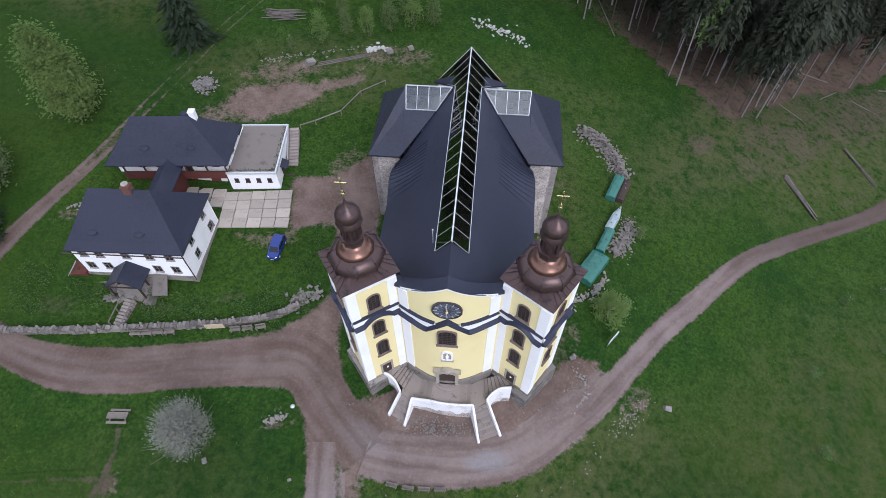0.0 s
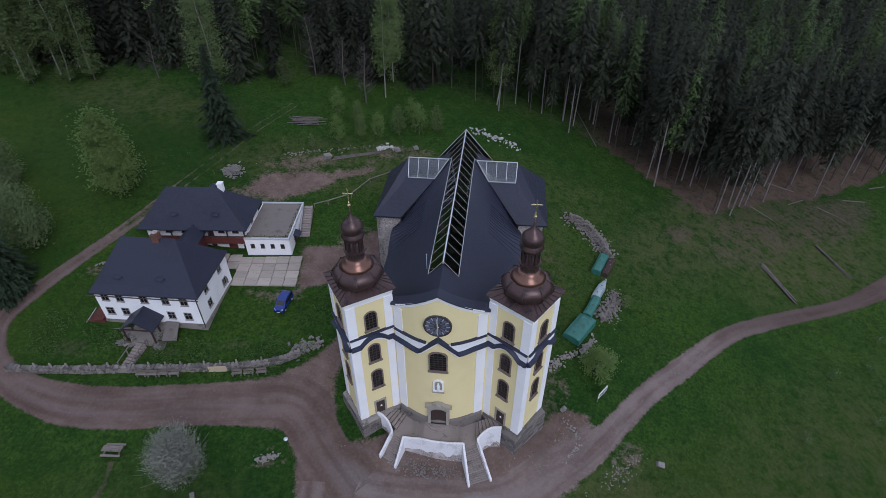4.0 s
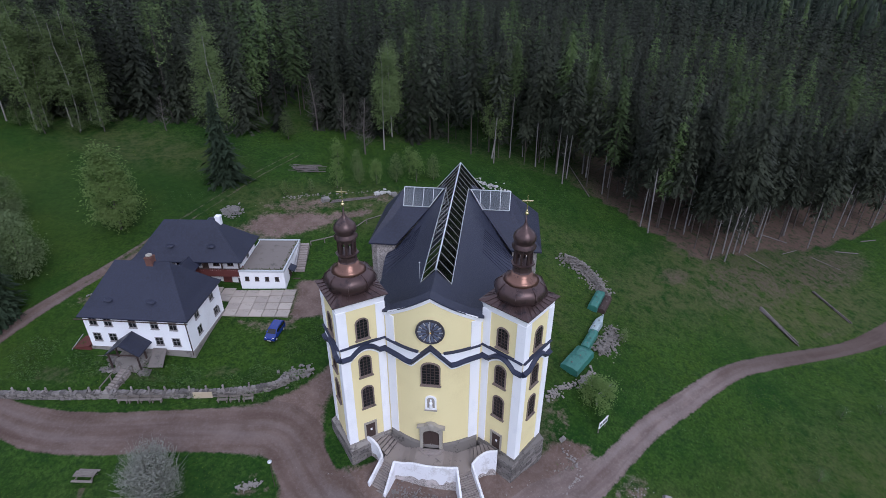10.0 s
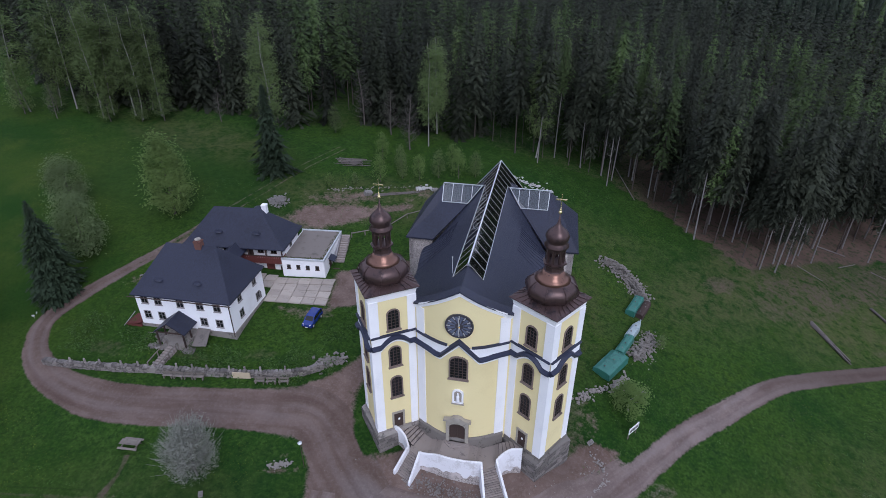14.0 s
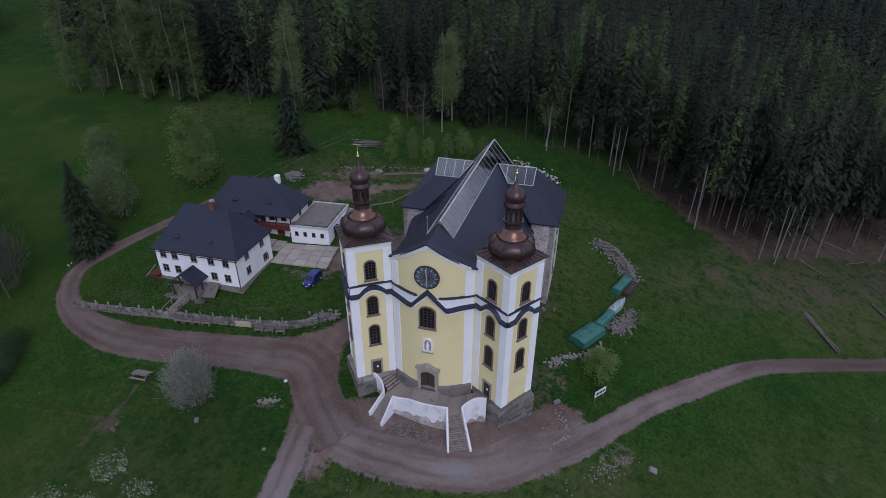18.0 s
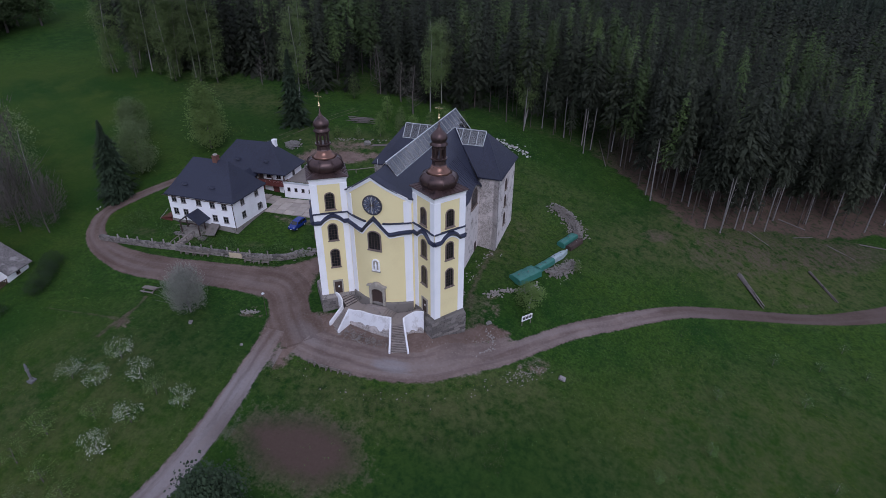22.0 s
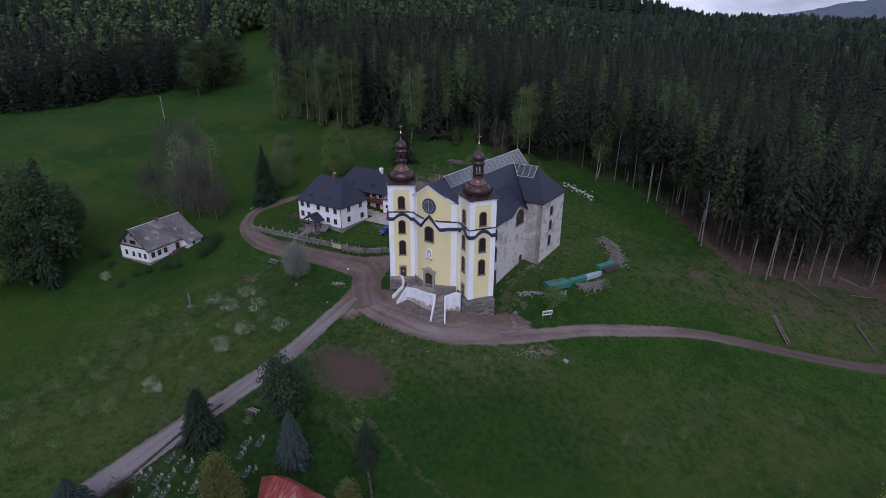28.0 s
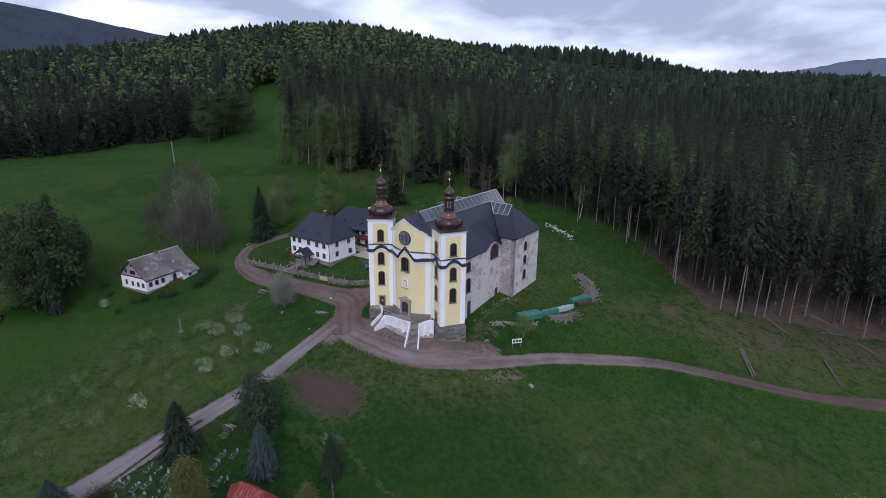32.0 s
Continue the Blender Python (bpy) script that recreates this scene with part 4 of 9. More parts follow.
def band(parent, m, x0, x1, lift, n=36):
    """Entablature on one wall: thin dark top moulding, white frieze, dark lower moulding that rises over the window."""
    xs = [x0 + (x1 - x0) * i / n for i in range(n + 1)]
    top = strip([(x, 0, 20.16, 0, -1) for x in xs], [(0, 0), (0.16, 0), (0.34, 0.1), (0.34, 0.18), (0, 0.24)])
    part("top_moulding", top, MOULD, parent, "slate-blue moulding", at=m)
    low = strip([(x, 0, 18.45 + lift(x), 0, -1) for x in xs], [(0, 0), (0.18, 0.02), (0.34, 0.2), (0.54, 0.36), (0.54, 0.5), (0, 0.78)])
    part("cornice_moulding", low, MOULD, parent, "slate-blue moulding curving over the window", at=m)
    g = Geo()
    n1 = len(xs)
    vs = [(x, -0.11, min(20.15, 19.15 + lift(x))) for x in xs] + [(x, -0.11, 20.18) for x in xs] + [(x, 0.02, min(20.15, 19.15 + lift(x))) for x in xs] + [(x, 0.02, 20.18) for x in xs]
    fs = [(i, i + 1, n1 + i + 1, n1 + i) for i in range(n1 - 1)]
    g.add(vs, fs + [(2 * n1 + i, 3 * n1 + i, 3 * n1 + i + 1, 2 * n1 + i + 1) for i in range(n1 - 1)])
    part("frieze", g, WHITE, parent, "white frieze", at=m)
    under = strip([(x, 0, 18.2 + lift(x), 0, -1) for x in xs], [(0, 0), (0.09, 0), (0.12, 0.26), (0, 0.26)])
    part("white_trim", under, WHITE, parent, at=m)


for side in (-1, 1):
    tower(side)


def gable_top(x):
    """Height of the gable's edge: steep near the top, sweeping out low down."""
    a = min(1.0, abs(x) / 5.0)
    return 27.3 - 3.45 * a ** 1.04


# middle of the front: a bulging wall with a gable
xs = [-5.2 + 10.4 * i / 40 for i in range(41)]
front = Geo()
outer = [(x, bow(x)) for x in xs]
vs = [(x, y, 5.0) for x, y in outer] + [(x, y, gable_top(x)) for x, y in outer]
vs += [(x, y + 0.9, 5.0) for x, y in outer] + [(x, y + 0.9, gable_top(x)) for x, y in outer]
n = len(outer)
fs = []
for i in range(n - 1):
    fs += [(i, i + 1, n + i + 1, n + i), (2 * n + i + 1, 2 * n + i, 3 * n + i, 3 * n + i + 1), (n + i, n + i + 1, 3 * n + i + 1, 3 * n + i)]
front.add(vs, fs + [(0, n, 3 * n, 2 * n), (n - 1, 3 * n - 1, 4 * n - 1, 2 * n - 1)])
facade = part("front_wall", front, YELLOW, church, "yellow bulging front wall with a curved gable")


def bow_line(zf, x0=-4.95, x1=4.95, k=48):
    out = []
    for i in range(k + 1):
        x = x0 + (x1 - x0) * i / k
        e = 0.02
        t = Vector((2 * e, bow(x + e) - bow(x - e))).normalized()
        out.append((x, bow(x), zf(x), t.y, -t.x))
    return out


def chevron_soft(x):
    """The lower moulding sinks a little towards the middle and peaks sharply over the window."""
    a = abs(x)
    return 2.15 * max(0.0, 1 - a / 2.05) - 0.24 * math.exp(-((a - 2.3) / 0.9) ** 2)


coping = strip(bow_line(lambda x: gable_top(x) - 0.62, -5.1, 5.1), [(0, 0), (0.1, 0), (0.16, 0.3), (0.26, 0.46), (0.26, 0.6), (-0.1, 0.6)])
part("coping", coping, WHITE, facade, "white gable coping")
part("cornice_moulding", strip(bow_line(lambda x: 18.45 + chevron_soft(x)), [(0, 0), (0.18, 0.02), (0.34, 0.2), (0.54, 0.36), (0.54, 0.5), (0, 0.78)]), MOULD, facade, "slate-blue moulding peaked over the middle window")
for x0, x1 in ((-4.95, -1.3), (1.3, 4.95)):
    part("top_moulding", strip(bow_line(lambda x: 20.16, x0, x1), [(0, 0), (0.16, 0), (0.34, 0.1), (0.34, 0.18), (0, 0.24)]), MOULD, facade)
fr = Geo()
line = bow_line(lambda x: 0, k=60)
vs = [(x + nx * 0.11, y + ny * 0.11, 19.1 + chevron_soft(x)) for x, y, z, nx, ny in line] + [(x + nx * 0.11, y + ny * 0.11, max(20.18, 19.11 + chevron_soft(x))) for x, y, z, nx, ny in line]
k = len(line)
fr.add(vs, [(i, i + 1, k + i + 1, k + i) for i in range(k - 1)])
part("frieze", fr, WHITE, facade, "white frieze")
part("white_trim", strip(bow_line(lambda x: 18.2 + chevron_soft(x)), [(0, 0), (0.09, 0), (0.12, 0.26), (0, 0.26)]), WHITE, facade)
for x0, x1 in ((-4.98, -4.02), (4.02, 4.98)):
    for z0, z1 in ((6.9, 18.3), (20.36, 23.6)):
        b = [(x, y, nx, ny) for x, y, z, nx, ny in bow_line(lambda x: 0, x0, x1, 6)]
        part("pilaster", Geo().prism([(x + nx * 0.1, y + ny * 0.1) for x, y, nx, ny in b] + [(x - nx * 0.03, y - ny * 0.03) for x, y, nx, ny in b[::-1]], z0, z1), WHITE, facade, "white pilaster")
part("plinth", strip(bow_line(lambda x: 5.0), [(0, 0), (0.22, 0), (0.22, 1.7), (0.1, 1.95), (0, 1.95)]), STONE, facade, "grey stone plinth")
MF = pose(-0.05, bow(0) - 0.03, 0)
arched_window(facade, MF, 1.8, 16.0, 18.85, 0.62, bars=(3, 6))
# clock
clock = part("clock", Geo().loft([[(1.42 * math.cos(a), y, 23.0 + 1.42 * math.sin(a)) for a in [math.tau * i / 40 for i in range(40)]] for y in (0.15, -0.08)]), CLOCKFACE, facade, "round dark clock face", at=MF)
CLOCK_GREY = material("blue_grey_enamel", (0.12, 0.14, 0.20), (0.06, 0.07, 0.11), rough=0.4, bump=0.05)
CLOCK_PALE = material("pale_clock_numeral", (0.42, 0.42, 0.42), (0.3, 0.3, 0.3), rough=0.4, bump=0.0)


def wedge(a0, a1, r0, r1, y0, y1):
    """A piece of a ring between two bearings on the clock's face."""
    pts = [(r * math.sin(a), 23.0 + r * math.cos(a)) for r, a in ((r0, a0), (r1, a0), (r1, (a0 + a1) / 2), (r1, a1), (r0, a1))]
    return Geo().loft([[(x, y, z) for x, z in pts] for y in (y0, y1)])


for i in range(12):
    a = math.tau * i / 12
    part("dial_plate", wedge(a + 0.12, a + 0.40, 0.42, 1.24, -0.07, -0.10), CLOCK_GREY, clock, "blue-grey dial plate")
    part("hour_mark", wedge(a - 0.05, a + 0.05, 0.92, 1.30, -0.07, -0.12), CLOCK_PALE, clock, "pale hour mark")
part("clock_hand", Geo().box(-0.06, 0.06, -0.16, -0.12, -1.05, 0.25, Matrix.Translation((0, 0, 23.0)) @ pose(0, 0, 0, 0, 3, 0)), CLOCK_PALE, clock, "pale gilded clock hand")
part("clock_hand", Geo().box(-0.06, 0.06, -0.20, -0.16, -0.3, 1.1, Matrix.Translation((0, 0, 23.0)) @ pose(0, 0, 0, 0, -4, 0)), CLOCK_PALE, clock, "pale gilded clock hand")
part("clock_boss", wedge(0.0, 1.57, 0.0, 0.16, -0.2, -0.22).lathe([(0.02, 0), (0.16, 0.0), (0.02, 0.04)], 8, 0, (0, -0.2, 23.0)), GOLD, clock)
part("rim", ring_of([(1.5 * math.cos(math.tau * i / 40), 23 + 1.5 * math.sin(math.tau * i / 40)) for i in range(40)], [(1.36 * math.cos(math.tau * i / 40), 23 + 1.36 * math.sin(math.tau * i / 40)) for i in range(40)], -0.11, 0.1), CLOCKFACE, clock)
# niche with a small white figure
niche = part("niche", ring_of(arch(1.25, 12.35, 14.35, 0.6), arch(0.85, 12.55, 14.15, 0.42), -0.12, 0.1), WHITE, facade, "white arched niche", at=MF)
part("niche_back", Geo().loft([[(x, y, z) for x, z in arch(0.85, 12.55, 14.15, 0.42)] for y in (-0.02, 0.05)]), STONE_FRAME, niche)
part("figure", Geo().lathe([(0.16, 12.55), (0.2, 12.7), (0.16, 13.1), (0.2, 13.3), (0.13, 13.5), (0.05, 13.55), (0.1, 13.65), (0.1, 13.78), (0.02, 13.86)], 8, 0, (0, -0.1, 0)), WHITE, niche, "plain white figure", smooth=True)
part("niche_sill", Geo().box(-0.7, 0.7, -0.2, 0.02, 12.2, 12.36), STONE_FRAME, niche)
# portal
portal = part("portal", ring_of(arch(2.6, 6.4, 9.7, 0.35), arch(1.85, 6.4, 9.25, 0.55), -0.3, 0.1), STONE_FRAME, facade, "carved stone portal", at=MF)
part("door", Geo().loft([[(x, y, z) for x, z in arch(1.85, 6.4, 9.25, 0.55)] for y in (-0.06, 0.05)]).box(-0.05, 0.05, -0.12, -0.05, 6.45, 9.1).box(-0.8, -0.15, -0.1, -0.05, 6.7, 8.6).box(0.15, 0.8, -0.1, -0.05, 6.7, 8.6), DARKWOOD, portal, "dark wooden double door")
part("portal_cornice", Geo().slab([(-1.6, -0.5, 9.7), (1.6, -0.5, 9.7), (1.55, -0.5, 9.9), (0.8, -0.5, 10.05), (0.45, -0.5, 10.35), (0, -0.5, 10.45), (-0.45, -0.5, 10.35), (-0.8, -0.5, 10.05), (-1.55, -0.5, 9.9)], (0, 0.5, 0)), STONE_FRAME, portal)
part("cartouche", Geo().loft([[(0.34 * k * math.cos(a), y, 10.1 + 0.42 * k * math.sin(a)) for a in [math.tau * i / 10 for i in range(10)]] for y, k in ((-0.5, 1.0), (-0.6, 0.8), (-0.64, 0.4))]), STONE_FRAME, portal)

# nave and transept: rough stone walls
BASE = 3.0


def wall(name, a, b, z1, mat=None, thick=0.8, inward=1, z0=BASE, top=None):
    """A wall from a to b; top gives its height along 0..1."""
    a, b = Vector((*a, 0)), Vector((*b, 0))
    d = (b - a).normalized()
    o = Vector((-d.y, d.x, 0)) * thick * inward
    k = 20 if top else 1
    g = Geo()
    rings = []
    for i in range(k + 1):
        p = a + (b - a) * i / k
        z = top(i / k) if top else z1
        rings.append([(p.x, p.y, z0), (p.x + o.x, p.y + o.y, z0), (p.x + o.x, p.y + o.y, z), (p.x, p.y, z)])
    return part(name, g.loft(rings), mat or RUBBLE, church, "bare weathered stone nave wall")


def bump_top(t):
    """The wall rises in an arch over the lunette window."""
    y = 2.5 + 20.05 * t
    return EAVE - 0.15 + 1.75 * max(0.0, math.cos(min(1.0, abs(y - 18.6) / 3.1) * math.pi / 2)) ** 0.9


for sx in (-1, 1):
    w = wall("nave_wall", (sx * 8.45, 2.5), (sx * 8.45, 22.55), EAVE, inward=sx, top=bump_top)
    m = pose(8.45, 0, 0, 0, 0, 90) if sx > 0 else pose(-8.45, 0, 0, 0, 0, -90)
    for y, w_, z0, z1, r in ((8.9, 1.4, 14.6, 16.7, 0.7), (8.9, 1.5, 9.9, 13.0, 0.6)):
        arched_window(w, m @ pose(sx * y, 0, 0), w_, z0, z1, r, proud=0.06)
    arched_window(w, m @ pose(sx * 19.6, 0, 0), 3.4, 14.9, 18.2, 1.6, bars=(4, 4), proud=0.06)
    for y, z0, z1 in ((9.3, 4.6, 7.7), (21.0, 5.2, 7.2)):
        part("door", Geo().box(-0.6, 0.6, -0.06, 0.06, z0 - 0.6, z1), DARKWOOD, w, "dark wooden door", at=m @ pose(sx * y, 0, 0))
    wall("transept_wall", (sx * 8.45, 22.55), (sx * 11.9, 22.55), 19.3, BARE_RUBBLE, inward=1 if sx > 0 else -1)
    w2 = wall("transept_wall", (sx * 11.9, 22.55), (sx * 11.9, 34.2), 19.3, inward=sx)
    m = pose(11.9, 0, 0, 0, 0, 90) if sx > 0 else pose(-11.9, 0, 0, 0, 0, -90)
    for z0, z1 in ((15.4, 17.3), (12.0, 14.0), (8.2, 10.4)):
        arched_window(w2, m @ pose(sx * 28.2, 0, 0), 1.25, z0, z1, 0.6, proud=0.06)
    wall("transept_wall", (sx * 11.9, 34.2), (sx * 4.9, 34.2), 19.3, inward=-1 if sx > 0 else 1)
wall("chancel_wall", (4.9, 34.2), (-4.9, 34.2), 18.0, inward=-1, top=lambda t: 20.6 + 4.0 * (1 - abs(2 * t - 1)))
# timber floor inside, dim under the glass
part("nave_floor", Geo().box(-8.3, 8.3, 2.6, 34, 5.9, 6.1), STEP, church, "stone floor inside the nave")

# roofs
PITCH = (RIDGE - EAVE) / 8.9


def roof_z(x):
    return RIDGE - PITCH * abs(x)


GL, GF, GB = 1.65, 2.9, 34.1   # half width of the glazed ridge, its front and its back end
roof = part("nave_roof", Geo(), SLATE, church, "dark slate roof with a glazed ridge")
for sx in (-1, 1):
    g = Geo()
    th = (0, 0, -0.22)
    # front piece up to the ridge
    rows = []
    for i in range(9):
        x = 5.3 * i / 8
        y0 = bow(min(x, 5.15)) - 0.3
        zf = gable_top(x) + 0.05
        back = min(zf, roof_z(x))
        rows.append([(sx * x, y0, zf), (sx * x, y0 + 1.3, zf + 0.01), (sx * x, y0 + 1.36, back), (sx * x, y0 + (GF - y0) * 0.75, back), (sx * x, GF, back)])
    g.loft([r + [(x, y, z - 0.14) for x, y, z in r[::-1]] for r in rows])
    g.slab([(sx * GL, GF, roof_z(GL)), (sx * 8.95, GF, roof_z(8.95)), (sx * 8.95, 15.2, roof_z(8.95)), (sx * GL, 15.2, roof_z(GL))], th)
    # swept-up part over the lunette
    rows = []
    for i in range(13):
        y = 15.2 + 7.2 * i / 12
        lift = 1.55 * max(0.0, math.cos(min(1.0, abs(y - 18.6) / 3.2) * math.pi / 2))
        rows.append([(sx * (GL + (8.95 - GL) * j / 6), y, roof_z(GL + (8.95 - GL) * j / 6) + lift * (j / 6) ** 3) for j in range(7)])
    top = [p for r in rows for p in r]
    low = [(x, y, z - 0.22) for x, y, z in top]
    fs = []
    for i in range(12):
        for j in range(6):
            q = (i * 7 + j, i * 7 + j + 1, (i + 1) * 7 + j + 1, (i + 1) * 7 + j)
            fs += [q, tuple(91 + v for v in q[::-1])]
        fs.append((i * 7 + 6, 91 + i * 7 + 6, 91 + (i + 1) * 7 + 6, (i + 1) * 7 + 6))
    g.add(top + low, fs)
    g.slab([(sx * GL, 22.4, roof_z(GL)), (sx * 8.0, 22.4, roof_z(8.0)), (sx * 2.0, 28.4, roof_z(2.0)), (sx * GL, 28.4, roof_z(GL))], th)
    g.slab([(sx * 4.9, 34.0, roof_z(4.9)), (sx * 2.4, 30.0, roof_z(2.4)), (sx * GL, 28.4, roof_z(GL)), (sx * GL, 31, roof_z(GL)), (sx * 4.9, 34.4, roof_z(4.9))], th)
    part("roof_slope", g, SLATE, roof)
    # transept roof, hipped at its end; the upper part is glazed
    g = Geo()
    tz, ty = 25.5, 28.4
    e, ex, ey = 19.4, 12.5 if sx > 0 else 12.2, 22.1
    gy0, gz0 = 26.5, 23.35
    g.slab([(sx * ex, ey, e), (sx * 8.2, ey, e), (sx * 3.9, gy0, gz0), (sx * 7.7, gy0, gz0), (sx * 7.85, ty, tz)], th)
    g.slab([(sx * ex, ey, e), (sx * 7.85, ty, tz), (sx * ex, 34.8, e)], th)
    g.slab([(sx * ex, 34.8, e), (sx * 7.85, ty, tz), (sx * 2.0, ty, tz), (sx * 4.6, 34.8, e)], th)
    part("transept_roof", g, SLATE, roof, "hipped slate transept roof")
    skylight = part("skylight", Geo().slab([(sx * 7.7, gy0, gz0 + 0.05), (sx * 7.8, ty, tz + 0.12), (sx * 2.0, ty, tz + 0.12), (sx * 3.9, gy0, gz0 + 0.05)], (0, 0, 0.02)), SKYLIGHT_GLASS, roof, "glazed upper part of the transept roof")
    a0, a1 = Vector((sx * 7.7, gy0, gz0 + 0.1)), Vector((sx * 7.8, ty, tz + 0.17))
    b0, b1 = Vector((sx * 3.9, gy0, gz0 + 0.1)), Vector((sx * 2.0, ty, tz + 0.17))
    for p, q in ((a0, a1), (a1, b1), (b0, b1), (a0, b0)):
        part("glazing_bar", Geo().bar(p, q, 0.09, 0.08), STEEL, skylight, "pale steel frame")
    for i in range(1, 4):
        u = i / 4
        q = a1 + (b1 - a1) * u
        p = Vector((q.x, gy0, gz0 + 0.1))
        if abs(p.x) < abs(b0.x):
            f = (abs(q.x) - abs(b1.x)) / (abs(b0.x) - abs(b1.x))
            p = Vector((q.x, 0, 0)) + (b1 + (b0 - b1) * f - Vector(((b1 + (b0 - b1) * f).x, 0, 0)))
        part("glazing_bar", Geo().bar(p, q, 0.06, 0.06), STEEL, skylight)
    # glazed ridge
    # one pane to each bay; the glass stands a little steeper than the slates
    def glass_z(x):
        return RIDGE + 0.2 - (PITCH + 0.11) * abs(x)

    pane = part("ridge_glazing", Geo().box(-0.04 + sx * 0.05, 0.04 + sx * 0.05, GF, GB, RIDGE - 0.12, RIDGE - 0.02), STEEL, roof, "steel ridge rail carrying the glass")
    kbars = 18

    def reach_at(y):
        return GL if y < 28.6 else GL + (4.4 - GL) * min(1, (y - 28.6) / 5.0)

    for i in range(kbars + 1):
        y = GF + (GB - GF) * i / kbars
        lim = reach_at(y)
        part("glazing_bar", Geo().bar((0, y, glass_z(0) + 0.04), (sx * lim, y, glass_z(lim) + 0.04), 0.034, 0.05), BAR_STEEL, pane, "pale steel glazing bar")
        part("rafter", Geo().bar((0, y, RIDGE - 0.25), (sx * lim, y, roof_z(lim) - 0.3), 0.10, 0.22), TIMBER_PALE if y > 27 else DARKWOOD, pane)
        if i < kbars:
            y2 = GF + (GB - GF) * (i + 1) / kbars
            l2 = reach_at(y2)
            part("pane", Geo().slab([(0, y + 0.02, glass_z(0)), (sx * lim, y + 0.02, glass_z(lim)), (sx * l2, y2 - 0.02, glass_z(l2)), (0, y2 - 0.02, glass_z(0))], (0, 0, 0.02)), GLASS, pane, "clear roof glass")
    for p, q in (((GL, GF), (GL, 28.6)), ((GL, 28.6), (4.4, 33.6)), ((4.4, 33.6), (4.4, GB)), ((0.0, GB), (4.4, GB))):
        part("glazing_bar", Geo().bar((sx * p[0], p[1], glass_z(p[0]) + 0.05), (sx * q[0], q[1], glass_z(q[0]) + 0.05), 0.055, 0.06), STEEL, pane)
    for r_ in (1.5, 2.9):
        part("purlin", Geo().bar((sx * r_, max(GF, 28.6 + 5.0 * (r_ - GL) / (4.4 - GL)), glass_z(r_) - 0.25), (sx * r_, GB, glass_z(r_) - 0.25), 0.14, 0.16), TIMBER_PALE, pane, "pale timber purlin")
    # seams down the swept-up eaves
    for i in range(11):
        y = 15.5 + 0.62 * i
        lift = 1.55 * max(0.0, math.cos(min(1.0, abs(y - 18.6) / 3.2) * math.pi / 2))
        pts = [(sx * x, y, roof_z(x) + lift * ((x - GL) / (8.95 - GL)) ** 3 + 0.03) for x in (4.4, 5.6, 6.8, 7.9, 8.9)]
        g = Geo()
        for p, q in zip(pts, pts[1:]):
            g.bar(p, q, 0.05, 0.08)
        part("roof_seam", g, SLATE, roof, "raised seam of the roofing")
part("ridge_bar", Geo().bar((0, GF - 0.1, RIDGE + 0.26), (0, GB, RIDGE + 0.26), 0.14, 0.1), STEEL, roof, "pale steel ridge bar")


rod = part("lightning_rod", Geo().tube([(-1.95, 4.2, roof_z(1.95) - 0.1), (-1.95, 4.2, 27.3)], 0.035, 6), STEEL, roof, "thin steel rod on the roof")
part("rod_tip", Geo().lathe([(0.02, -0.1), (0.1, 0.0), (0.02, 0.1)], 8, 0, (-1.95, 4.2, 27.35)), CLOCK_PALE, rod, "small pale ball")


# ---- entrance stairs and terrace ----
stairs = thing("entrance_stairs", pose(0, 0, 0), "double flight of stone steps with white plastered parapets", "stairs")
PLASTER = material("patchy_white_plaster", (0.80, 0.80, 0.82), (0.55, 0.53, 0.52), big=0.7, fine=5, bump=0.35, contrast=0.30)


def flight(a0, a1, b0, b1, z0, z1, n):
    """Steps from the edge a0-a1 at height z0 to the edge b0-b1 at height z1."""
    a0, a1, b0, b1 = (Vector((*p, 0)) for p in (a0, a1, b0, b1))
    for i in range(n):
        f, g_ = i / n, (i + 1) / n
        p = [a0.lerp(b0, f), a1.lerp(b1, f), a1.lerp(b1, g_), a0.lerp(b0, g_)]
        z = z0 + (z1 - z0) * (i + 1) / n if z1 < z0 else z0 + (z1 - z0) * (i + 1) / n
        g = Geo().prism([(q.x, q.y) for q in p], min(z0, z1) - 2.4, z)
        d = (a0 - b0).normalized() * 0.04 if z1 > z0 else (b0 - a0).normalized() * 0.04
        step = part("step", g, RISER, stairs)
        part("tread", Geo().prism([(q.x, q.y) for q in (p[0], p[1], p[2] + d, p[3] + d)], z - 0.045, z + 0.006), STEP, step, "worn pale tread")


